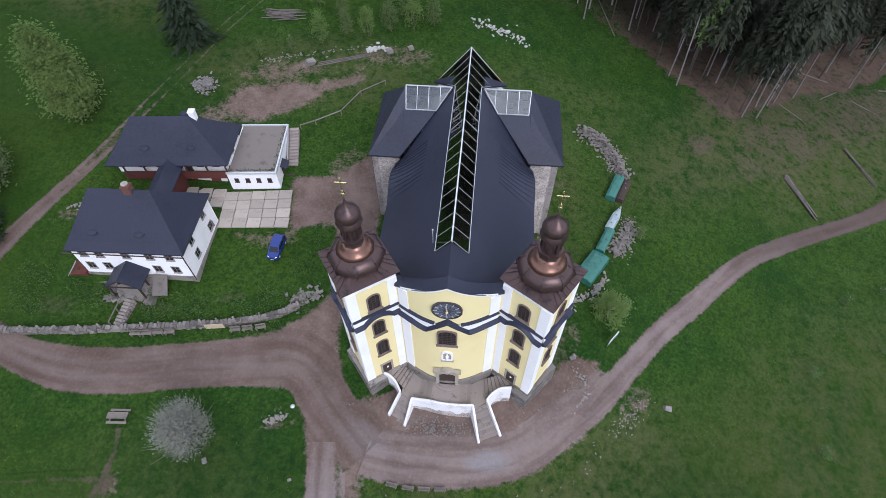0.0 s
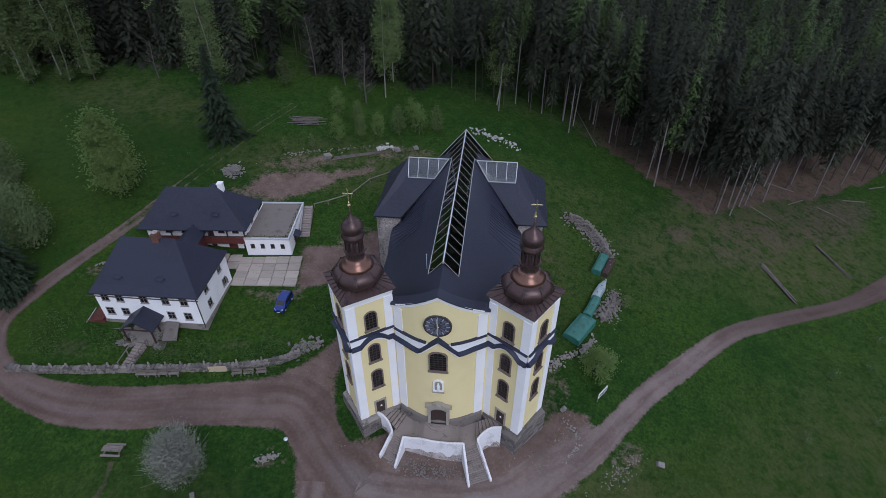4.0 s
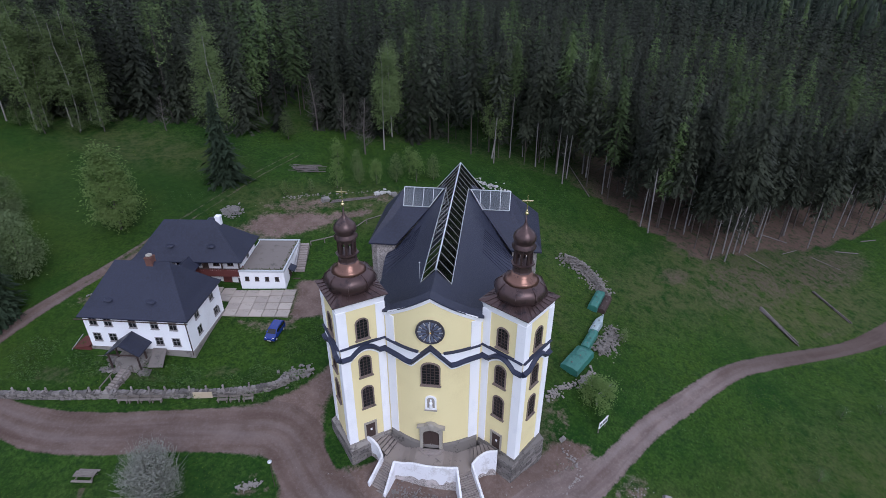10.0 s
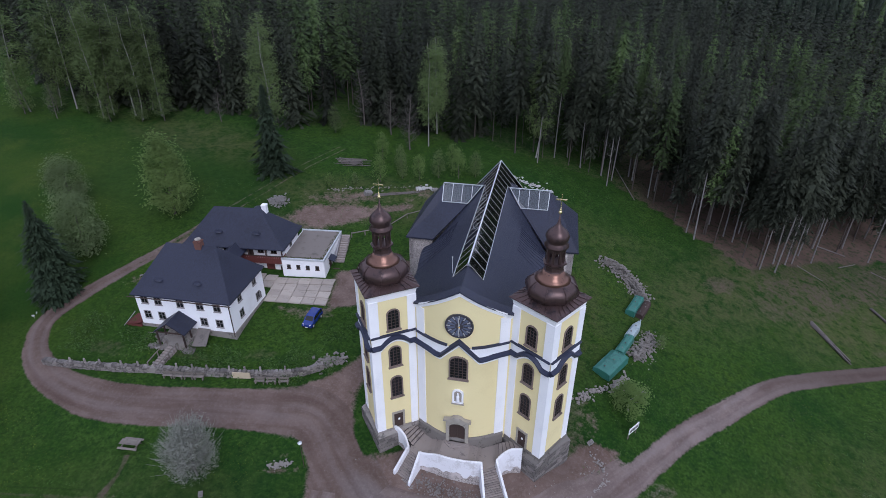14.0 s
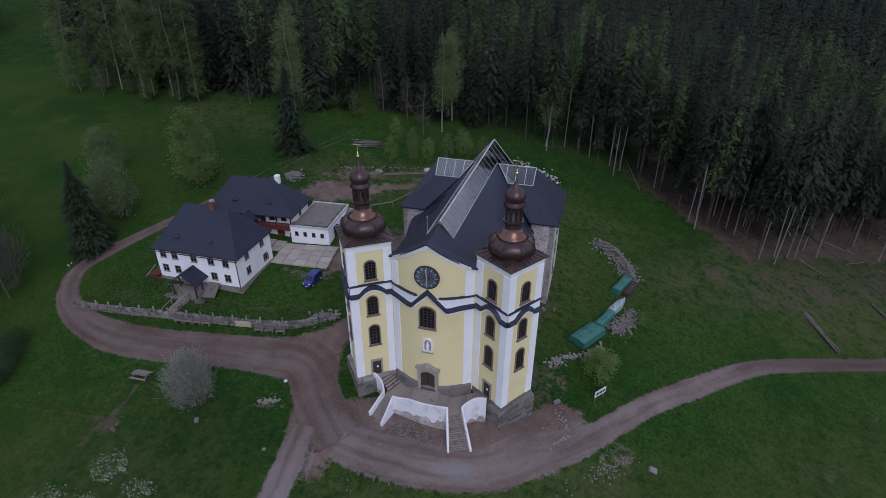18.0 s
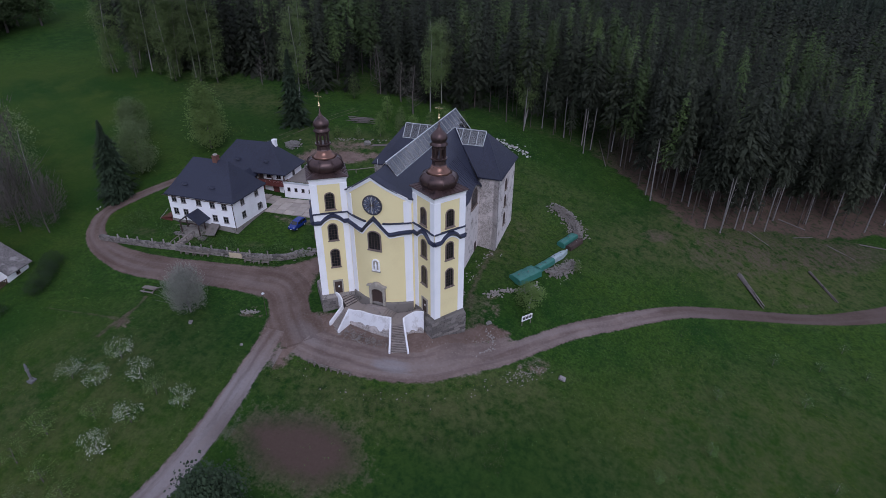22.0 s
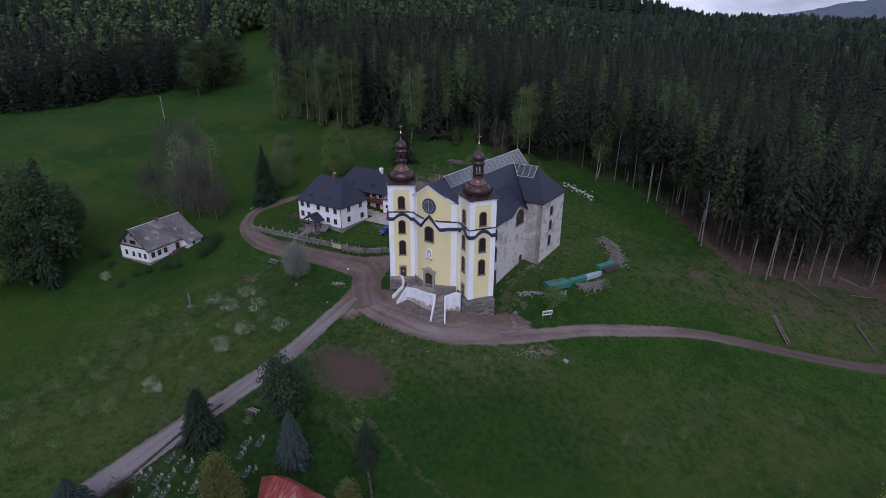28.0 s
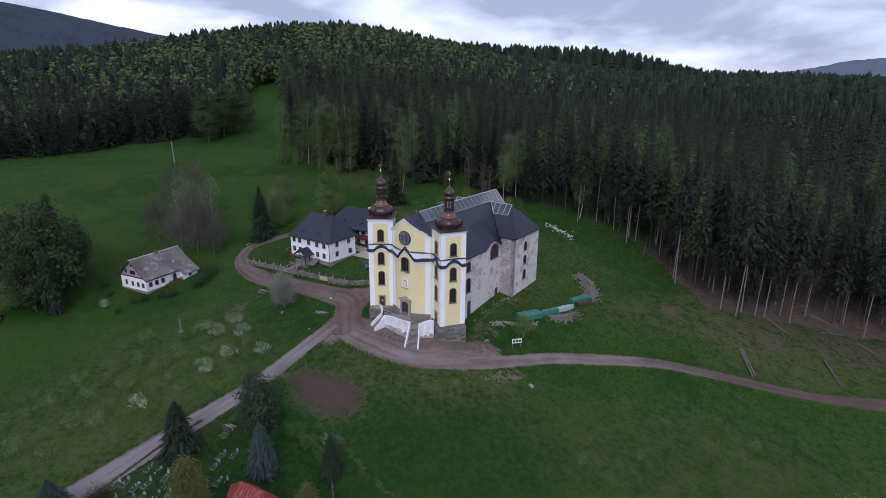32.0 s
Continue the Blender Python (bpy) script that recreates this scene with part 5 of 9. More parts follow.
def parapet(pts, bare=0.0, thick=0.26, label="white plastered parapet wall"):
    """A wall through (x, y, top, foot) points with a rounded coping; the plaster has fallen off the lower share of it."""
    c = smooth_line(pts, 0.35) if len(pts) > 2 else np.array([np.array(pts[0]) + (np.array(pts[1]) - np.array(pts[0])) * t for t in np.linspace(0, 1, 12)], float)
    d = np.gradient(c[:, :2], axis=0)
    d /= np.linalg.norm(d, axis=1)[:, None]
    n_ = np.c_[d[:, 1], -d[:, 0]] * thick / 2
    r = random.Random(int(pts[0][0] * 10))
    edge = [max(f + 0.02, t - 0.3 - (1 - bare) * (t - f) + 0.22 * math.sin(2.3 * x + y) + (r.choice((-0.25, 0.0, 0.25)) if bare else 0)) if bare else f for x, y, t, f in c]
    rings = [[(x + u, y + v, e), (x + u, y + v, t - 0.06), (x + u * 0.5, y + v * 0.5, t), (x - u * 0.5, y - v * 0.5, t), (x - u, y - v, t - 0.06), (x - u, y - v, e)] for (x, y, t, f), (u, v), e in zip(c, n_, edge)]
    ob = part("parapet", Geo().loft(rings), PLASTER, stairs, label)
    if bare:
        rings = [[(x + k * u, y + k * v, f), (x + k * u, y + k * v, e + 0.04), (x - k * u, y - k * v, e + 0.04), (x - k * u, y - k * v, f)] for (x, y, t, f), (u, v), e, k in zip(c, n_, edge, [0.94 + 0.04 * (i % 2) for i in range(len(c))])]
        part("bare_stone", Geo().loft(rings), BARE_RUBBLE, ob, "bare rubble stone under fallen plaster")
    return ob


# landing before the door, with two low steps up to the threshold
part("landing", Geo().prism([(-1.9, -1.3), (-1.9, -4.3), (-0.4, -4.45), (1.4, -4.5), (1.4, -1.3)], 2.0, 5.98), STEP, stairs, "worn stone landing")
for i, r in enumerate((1.5, 1.2)):
    part("threshold", Geo().prism([(-0.2 + r * math.cos(a), -1.95 + (r - 0.2) * 0.8 * math.sin(a)) for a in [math.pi + math.pi * k / 10 for k in range(11)]], 5.9, 6.14 + 0.15 * i), STEP, stairs)
flight((-1.9, -1.4), (-1.9, -4.3), (-3.5, -0.9), (-3.6, -4.2), 5.98, 5.1, 5)
flight((1.4, -4.5), (1.4, -1.4), (2.8, -4.5), (2.8, -1.0), 5.98, 5.1, 5)
part("landing", Geo().prism([(-3.5, -0.9), (-3.6, -4.2), (-4.2, -4.2), (-5.6, -3.5), (-5.4, -1.7), (-4.4, -0.5)], 2.0, 5.1), STEP, stairs)
part("landing", Geo().prism([(2.8, -1.0), (2.8, -4.5), (3.2, -4.5), (4.6, -3.5), (4.75, -1.8), (4.2, -0.6)], 2.0, 5.1), STEP, stairs)
flight((-5.3, -2.9), (-4.4, -0.5), (-7.6, -1.2), (-6.7, 0.0), 5.1, 6.05, 6)
flight((4.2, -0.6), (4.45, -3.0), (6.4, -0.2), (7.2, -1.4), 5.1, 6.05, 6)
flight((-5.55, -3.5), (-4.2, -4.15), (-6.75, -5.6), (-4.9, -6.5), 5.1, ground_at(-6, -6.4) + 0.05, 12)
flight((3.2, -4.45), (4.65, -3.55), (4.2, -7.4), (6.5, -6.3), 5.1, ground_at(5.4, -7) + 0.05, 18)
parapet([(-8.3, -1.5, 6.5, 3.0), (-7.4, -1.75, 6.55, 3.0), (-6.4, -2.4, 6.1, 2.6), (-5.68, -3.5, 5.85, 2.4)], 0.5)
parapet([(-5.68, -3.5, 5.85, 2.4), (-6.9, -5.65, 3.75, 2.2)])
parapet([(-4.85, -6.65, 3.45, 2.0), (-4.16, -4.2, 5.95, 2.4)])
parapet([(-4.16, -4.2, 5.95, 2.0), (-3.2, -4.28, 6.0, 1.9), (-2.0, -4.45, 6.35, 1.8), (-0.4, -4.62, 6.35, 1.6), (1.5, -4.62, 6.4, 1.6), (3.06, -4.5, 6.45, 1.8)], 0.56)
parapet([(3.06, -4.5, 6.45, 2.0), (4.12, -7.5, 2.55, 0.8)])
parapet([(6.65, -6.4, 2.5, 0.8), (4.69, -3.52, 6.1, 2.2)])
parapet([(4.69, -3.52, 6.1, 2.2), (5.2, -2.85, 6.4, 2.4), (6.2, -2.3, 6.9, 2.6), (7.4, -2.15, 7.05, 2.8)], 0.3)

# ---- houses ----
CREAM = material("house_white_render", (0.91, 0.91, 0.92), (0.79, 0.78, 0.78), big=0.3, fine=8, bump=0.12, contrast=0.3)
BRICK = material("red_brick", (0.15, 0.072, 0.056), (0.075, 0.04, 0.034), big=2, fine=9, bump=0.4)
CONCRETE = material("stained_concrete", (0.40, 0.35, 0.30), (0.24, 0.21, 0.18), big=0.7, fine=4, bump=0.3, hue=0.16)
GRAVEL = material("roof_gravel", (0.20, 0.175, 0.155), (0.13, 0.115, 0.10), big=0.8, fine=14, bump=0.6)
SHINGLE = slate_material("grey_weathered_shingles", (0.165, 0.150, 0.142), (0.048, 0.043, 0.040), (2.2, 2.2, 3.0), 0.7)
BOARD = material("grey_weathered_boards", (0.34, 0.33, 0.33), (0.23, 0.22, 0.22), big=0.6, fine=9, bump=0.4)
OLD_BOARD = material("worn_brown_boards", (0.17, 0.15, 0.135), (0.10, 0.09, 0.08), big=0.6, fine=9, bump=0.4)
RUST = material("rusty_red_sheet_roof", (0.25, 0.050, 0.042), (0.10, 0.032, 0.028), rough=0.55, big=1.1, fine=3.5, bump=0.3, contrast=0.3)


def flaking(m, paint, size):
    """Adds worn streaks, running down the slope, where the paint has flaked to a paler metal."""
    n, l = m.node_tree.nodes, m.node_tree.links
    b = n["Principled BSDF"]
    old = b.inputs["Base Color"].links[0].from_socket
    co, mp, no, ramp, mx = n.new("ShaderNodeTexCoord"), n.new("ShaderNodeMapping"), n.new("ShaderNodeTexNoise"), n.new("ShaderNodeValToRGB"), n.new("ShaderNodeMix")
    mp.inputs["Scale"].default_value = size
    no.inputs["Scale"].default_value, no.inputs["Detail"].default_value = 1.0, 6
    ramp.color_ramp.elements[0].position, ramp.color_ramp.elements[0].color = 0.56, (0, 0, 0, 1)
    ramp.color_ramp.elements[1].position, ramp.color_ramp.elements[1].color = 0.66, (1, 1, 1, 1)
    mx.data_type = "RGBA"
    mx.inputs[7].default_value = (*paint, 1)
    l.new(co.outputs["Object"], mp.inputs["Vector"])
    l.new(mp.outputs["Vector"], no.inputs["Vector"])
    l.new(no.outputs["Fac"], ramp.inputs["Fac"])
    l.new(ramp.outputs["Color"], mx.inputs["Factor"])
    l.new(old, mx.inputs[6])
    l.new(mx.outputs[2], b.inputs["Base Color"])


flaking(SHINGLE, (0.27, 0.255, 0.24), (0.8, 0.8, 0.8))
flaking(RUST, (0.34, 0.21, 0.18), (3.2, 1.1, 0.5))
SASH = material("grey_window_sash", (0.22, 0.21, 0.2), (0.16, 0.15, 0.15), bump=0.0)


WINDOW_GREY = material("grey_painted_window_frame", (0.30, 0.285, 0.275), (0.20, 0.19, 0.185), fine=8, bump=0.1)


def window(parent, m, w, h, frame_mat=None, bars=(1, 1)):
    """A casement window; m puts its middle on the wall, x along it, -y outwards."""
    win = part("window", ring_of([(-w / 2 - 0.09, -h / 2 - 0.09), (w / 2 + 0.09, -h / 2 - 0.09), (w / 2 + 0.09, h / 2 + 0.09), (-w / 2 - 0.09, h / 2 + 0.09)],
                                 [(-w / 2, -h / 2), (w / 2, -h / 2), (w / 2, h / 2), (-w / 2, h / 2)], -0.06, 0.06), frame_mat or WINDOW_GREY, parent, at=m)
    part("pane", Geo().box(-w / 2, w / 2, -0.01, 0.04, -h / 2, h / 2), PANE, win)
    for i in range(1, bars[0] + 1):
        x = -w / 2 + w * i / (bars[0] + 1)
        part("sash_bar", Geo().box(x - 0.03, x + 0.03, -0.04, 0, -h / 2, h / 2), SASH, win)
    for i in range(1, bars[1] + 1):
        z = -h / 2 + h * i / (bars[1] + 1) + 0.12
        part("sash_bar", Geo().box(-w / 2, w / 2, -0.036, 0, z - 0.025, z + 0.025), SASH, win)
    part("sill", Geo().box(-w / 2 - 0.14, w / 2 + 0.14, -0.16, 0, -h / 2 - 0.16, -h / 2 - 0.1), frame_mat or WINDOW_GREY, win)
    return win


def hip_roof(parent, x0, x1, y0, y1, eave, ridge_y, r0, r1, top, mat, th=0.18, label=""):
    """Four roof slopes meeting at a ridge, each a slab, slightly flared at the eaves."""
    obs = []
    flare = 0.14
    for a, b, c, d in (((x0, y0), (x1, y0), (r1, ridge_y), (r0, ridge_y)), ((x1, y1), (x0, y1), (r0, ridge_y), (r1, ridge_y)),
                       ((x1, y0), (x1, y1), (r1, ridge_y), (r1, ridge_y)), ((x0, y1), (x0, y0), (r0, ridge_y), (r0, ridge_y))):
        e1, e2, t1, t2 = (Vector((*p, z)) for p, z in ((a, eave), (b, eave), (c, top), (d, top)))
        m1, m2 = e1.lerp(t2, 0.18), e2.lerp(t1, 0.18)
        m1.z -= flare
        m2.z -= flare
        g = Geo()
        g.slab([e1, e2, m2, m1], (0, 0, -th))
        g.slab([m1, m2, t1, t2] if (t1 - t2).length > 0.01 else [m1, m2, t1], (0, 0, -th))
        obs.append(part("roof_slope", g, mat, parent, label))
    return obs


def chimney(parent, x, y, z0, z1, w, mat, cap=True):
    c = part("chimney", Geo().box(x - w / 2, x + w / 2, y - w / 2, y + w / 2, z0, z1).box(x - w / 2 - 0.06, x + w / 2 + 0.06, y - w / 2 - 0.06, y + w / 2 + 0.06, z1 - 0.2, z1 - 0.06), mat, parent)
    if cap:
        part("chimney_cap", Geo().lathe([(0.3, z1), (0.42, z1 + 0.1), (0.42, z1 + 0.24), (0.2, z1 + 0.32)], 10, 0, (x, y, 0)), STONE_FRAME, c, "weathered round chimney cap")
    return c


# the white two-storey house
manor = thing("white_house", pose(-49.35, 7.85, 0, 0, 0, 2.8), "white two-storey house with a dark hipped slate roof", "house")
HW, HD = 14.6, 9.7
body = part("wall", Geo().box(0, HW, 0, HD, 6.8, 13.25), CREAM, manor, "white rendered walls")
part("plinth", Geo().box(-0.12, HW + 0.12, -0.12, HD + 0.12, 5.6, 8.05), STONE, manor, "rough stone plinth")
hip_roof(manor, -0.42, HW + 0.42, -0.42, HD + 0.42, 13.3, 4.95, 3.5, 11.2, 19.2, SLATE, label="dark slate slope")
for x, z in ((1.4, 12.35), (3.5, 12.3), (6.95, 12.25), (10.0, 12.2), (12.6, 12.15), (1.3, 9.75), (3.55, 9.75), (10.1, 9.5), (12.5, 9.45)):
    window(manor, pose(x, 0, z), 0.95, 1.15)
for y, z in ((2.7, 12.4), (7.1, 12.4), (2.6, 9.8), (7.5, 9.5)):
    window(manor, pose(HW, y, z, 0, 0, 90), 0.95, 1.15)
part("open_casement", Geo().box(0, 0.06, -0.5, 0.0, 8.95, 10.1, pose(HW, 8.05, 0, 0, 0, 60)), SASH, manor, "window casement standing open")
chimney(manor, 8.6, 4.95, 18.4, 20.0, 0.95, BRICK)
for x in (3.6, 9.6):
    part("roof_vent", Geo().lathe([(0.75, 0), (0.7, 0.12), (0.4, 0.24), (0.02, 0.28)], 10, 0, (x, 1.45, 15.05 + 0.0)), SLATE, manor, "low eyebrow roof vent")
part("downpipe", Geo().tube([(HW - 0.08, -0.14, 13.2), (HW - 0.08, -0.14, 7.4)], 0.07), DARKWOOD, manor, "dark rainwater pipe")
part("gutter", Geo().tube([(-0.6, -0.72, 13.12), (HW + 0.6, -0.72, 13.12)], 0.08), DARKWOOD, manor)
porch = part("porch", Geo(), DARKWOOD, manor, "timber porch with a slate gable roof")
for s in (-1, 1):
    part("porch_roof", Geo().slab([(6.5, 0.0, 11.0), (6.5, -3.2, 11.0), (6.5 + s * 2.4, -3.2, 9.3), (6.5 + s * 2.4, 0.0, 9.3)], (0, 0, -0.14)), SLATE, porch)
    for y in (-3.0, -1.4):
        part("post", Geo().box(6.5 + s * 2.0 - 0.09, 6.5 + s * 2.0 + 0.09, y - 0.09, y + 0.09, 6.6, 9.5), DARKWOOD, porch)
    part("gable_beam", Geo().bar((6.5, -3.1, 10.85), (6.5 + s * 2.3, -3.1, 9.25), 0.14), DARKWOOD, porch)
part("tie_beam", Geo().bar((4.4, -3.05, 9.3), (8.6, -3.05, 9.3), 0.14), DARKWOOD, porch)
part("porch_door", Geo().box(6.0, 7.0, -0.06, 0.05, 7.4, 9.6), SASH, porch, "grey glazed front door")
part("porch_base", Geo().prism([(4.2, 0), (4.5, -2.4), (5.3, -3.4), (7.7, -3.4), (8.5, -2.4), (8.8, 0)], 5.5, 7.5), STONE, porch, "rough stone porch base")
part("side_landing", Geo().slab([(9.0, -0.2, 8.4), (10.9, -0.2, 8.4), (11.4, -2.7, 7.35), (9.4, -2.9, 7.35)], (0, 0, -0.14)), OLD_BOARD, manor, "weathered board ramp")
shed = part("lean_to", Geo().box(-2.4, -0.1, -0.4, 2.2, 6.6, 8.0), REDWOOD, manor, "low red-brown timber lean-to")
part("lean_to_roof", Geo().slab([(-2.6, -0.6, 7.9), (0, -0.6, 8.5), (0, 2.4, 8.5), (-2.6, 2.4, 7.9)], (0, 0, -0.1)), REDWOOD, shed)
part("terrace_edge", Geo().box(-0.5, 4.4, -1.2, -0.12, 5.8, 7.35), STONE, manor, "rough grey terrace strip")
tagged(part("leaning_plank", Geo().bar((-52.2, 7.2, ground_at(-52.2, 7.2) + 0.05), (-50.6, 8.3, 9.6), 0.22, 0.05), BOARD), "long pale plank leaning on the lean-to", "plank")

# the gallery house behind it
G6 = pose(-34.75, 24.6, 0, 0, 0, 6)
gallery = thing("gallery_house", G6, "white house with a timber gallery and dark hipped slate roof", "house")
part("wall", Geo().box(-16.8, -0.6, 1.4, 8.2, 6.8, 12.7), CREAM, gallery, "white rendered walls")
hip_roof(gallery, -17.6, 0.15, 0, 9.0, 12.75, 4.5, -13.0, -5.0, 18.0, SLATE, label="dark slate slope")
chimney(gallery, -4.4, 5.1, 16.9, 18.5, 0.8, WHITE, cap=False)
part("cowl", Geo().lathe([(0.5, 17.0), (0.75, 17.4), (0.6, 17.8), (0.1, 18.0)], 8, 0, (-5.7, 5.4, 0)), SLATE, gallery)
balcony = part("balcony", Geo().box(-15.4, -0.3, 0.2, 1.4, 10.0, 10.2), REDWOOD, gallery, "red-brown timber gallery")
for i in range(50):
    x = -15.35 + 15.0 * i / 49
    part("baluster_board", Geo().box(x - 0.14, x + 0.13, 0.16, 0.2, 9.95, 11.35), REDWOOD, balcony)
for i in range(11):
    part("baluster_board", Geo().box(-0.32, -0.28, 0.25 + 0.12 * i, 0.35 + 0.12 * i, 9.95, 11.35), REDWOOD, balcony)
part("handrail", Geo().box(-15.4, -0.25, 0.1, 0.26, 11.33, 11.43), DARKWOOD, balcony)
for x in (-15.2, -12.2, -9.2, -6.2, -3.2, -0.45):
    part("post", Geo().box(x - 0.09, x + 0.09, 0.2, 0.38, 10.1, 12.7), DARKWOOD, balcony)
    part("bracket", Geo().bar((x, 0.3, 12.1), (x + 0.55, 0.3, 12.65), 0.1), DARKWOOD, balcony)
for x in (-2.3, -4.6, -13.2, -10.6):
    window(gallery, pose(x, 1.4, 11.85), 0.8, 0.9, DARKWOOD)
for x in (-6.4, -9.0):
    part("door", Geo().box(x - 0.5, x + 0.5, 1.3, 1.45, 10.2, 12.2), DARKWOOD, gallery)
for x, w in ((-3.2, 1.4), (-6.3, 0.8), (-9.5, 0.9), (-12.2, 1.0)):
    part("door", Geo().box(x - w / 2, x + w / 2, 1.3, 1.45, 7.2, 9.85), REDWOOD, gallery, "red-brown ground-floor door")
window(gallery, pose(-1.2, 1.4, 8.6), 0.4, 0.5, DARKWOOD)
window(gallery, pose(-0.6, 4.6, 11.6, 0, 0, 90), 0.8, 1.1)
for x in (-11.5, -4.9):
    part("roof_vent", Geo().lathe([(0.7, 0), (0.62, 0.12), (0.3, 0.24), (0.02, 0.28)], 10, 0, (x, 1.75, 14.68)), SLATE, gallery)
# roofed passage between the houses
passage = part("passage", Geo().box(-9.6, -7.1, -5.6, 0.6, 7.0, 11.6), REDWOOD, gallery, "red-brown timber passage between the houses")
for s in (-1, 1):
    part("passage_roof", Geo().slab([(-8.35, -6.8, 13.6), (-8.35, 1.6, 13.4), (-8.35 + s * 1.75, 1.2, 12.15), (-8.35 + s * 1.75, -6.4, 12.3)], (0, 0, -0.15)), SLATE, passage)

# flat-roofed annex
annex = thing("annex", G6, "white single-storey annex with a gravelled flat roof", "outbuilding")
part("wall", Geo().box(-0.55, 6.7, 0, 10.6, 6.8, 11.0), CREAM, annex, "white rendered wall")
part("roof_gravel", Geo().box(-0.3, 6.4, 0.3, 10.3, 10.9, 11.15), GRAVEL, annex, "brown gravel roof")
for x0, x1, y0, y1 in ((-0.6, 6.75, -0.05, 0.22), (6.5, 6.75, 0.22, 10.4), (-0.6, 6.75, 10.4, 10.65)):
    part("roof_edge", Geo().box(x0, x1, y0, y1, 10.95, 11.28), STEEL, annex, "pale sheet-metal roof edge")
for i in range(4):
    window(annex, pose(0.6 + 1.62 * i, 0, 9.75), 0.45, 0.55, DARKWOOD, bars=(0, 0))
part("door", Geo().box(6.65, 6.76, 2.6, 3.6, 7.8, 9.9), DARKWOOD, annex, "dark side door")
canopy = part("canopy", Geo().slab([(6.7, 2.2, 10.35), (6.7, 4.0, 10.35), (7.7, 4.0, 9.9), (7.7, 2.2, 9.9)], (0, 0, -0.1)), SLATE, annex, "small dark door canopy")
part("canopy_strut", Geo().bar((6.75, 2.3, 9.3), (7.6, 2.3, 9.9), 0.08), DARKWOOD, canopy)
part("doormat", Geo().box(7.2, 8.4, 2.4, 3.8, 8.0, 8.28), DARKWOOD, annex)
garden_steps = thing("garden_steps", pose(-27.2, 29.6, 8.5, 0, 0, 10.6), "worn timber-edged steps climbing beside the annex", "stairs")
for i in range(12):
    part("step", Geo().box(-0.7, 0.7, 0.54 * i, 0.54 * i + 0.56, -0.6, 0.2 + 0.165 * i).box(-0.72, 0.72, 0.54 * i - 0.05, 0.54 * i + 0.08, 0.1 + 0.165 * i, 0.21 + 0.165 * i), STEP, garden_steps)
part("side_wall", Geo().slab([(-0.95, 0, 0.6), (-0.95, 6.4, 2.6), (-0.95, 6.4, 0), (-0.95, 0, -0.6)], (0.18, 0, 0)), BOARD, garden_steps, "weathered plank side wall")
g_edge = Geo()
rr = random.Random(4)
for i in range(260):
    t = rr.random()
    x, y = (rr.uniform(-0.4, 6.5), rr.uniform(0.15, 0.75)) if t < 0.6 else (rr.uniform(5.9, 6.55), rr.uniform(0.3, 10.2))
    h = rr.uniform(0.12, 0.38)
    a = rr.uniform(0, 6.3)
    g_edge.add([(x - 0.1 * math.cos(a), y - 0.1 * math.sin(a), 11.1), (x + 0.1 * math.cos(a), y + 0.1 * math.sin(a), 11.1), (x + rr.uniform(-.1, .1), y + rr.uniform(-.1, .1), 11.12 + h)], [(0, 1, 2)])

tagged(part("roof_plants", g_edge, material("sedum_fringe", (0.08, 0.10, 0.035), (0.05, 0.065, 0.025)), annex), "green fringe of low roof plants", kind="stuff")

# concrete yard slabs
yard = tagged(new("pavement"), "cracked concrete yard slabs with dark joints", "pavement", kind="structure")
yard.matrix_basis = G6
slab_mesh = Geo().loft([[(x * k, y * k, z) for x, y in ((-0.97, -0.83), (0.97, -0.83), (0.97, 0.83), (-0.97, 0.83))] for k, z in ((1.0, -0.3), (1.0, 0.0), (0.985, 0.02))]).mesh("slab", CONCRETE)
for i in range(5):
    for j in range(4):
        x, y = -0.2 + 2.02 * i - 0.1 * j, -6.55 + 1.72 * j + 0.04 * i
        p = G6 @ Vector((x, y, 0))
        ob = part("slab", slab_mesh, None, yard, at=pose(x, y, ground_at(p.x, p.y) + 0.16, rr.uniform(-0.6, 0.6), rr.uniform(-0.6, 0.6), rr.uniform(-0.7, 0.7)))
for i in range(4):
    for j in range(2):
        x, y = -2.4 - 2.05 * i, -0.9 - 1.75 * j
        p = G6 @ Vector((x, y, 0))
        part("slab", slab_mesh, None, yard, at=pose(x, y, ground_at(p.x, p.y) + 0.16, rr.uniform(-0.6, 0.6), rr.uniform(-0.6, 0.6), rr.uniform(-0.7, 0.7)))
part("slab", Geo().box(6.9, 8.6, 0.3, 6.2, 7.2, 7.95), CONCRETE, yard)

# the old cottage
TIMBER_BROWN = material("brown_porch_timber", (0.13, 0.075, 0.052), (0.08, 0.048, 0.036), fine=10, bump=0.3)
cx0, cy0 = -62.75, -25.4
cottage = thing("cottage", pose(cx0, cy0, 0, 0, 0, 0) @ pose(0, 0, 0, 0, 0, 100.7), "low white cottage with a weathered grey shingle roof", "cottage")
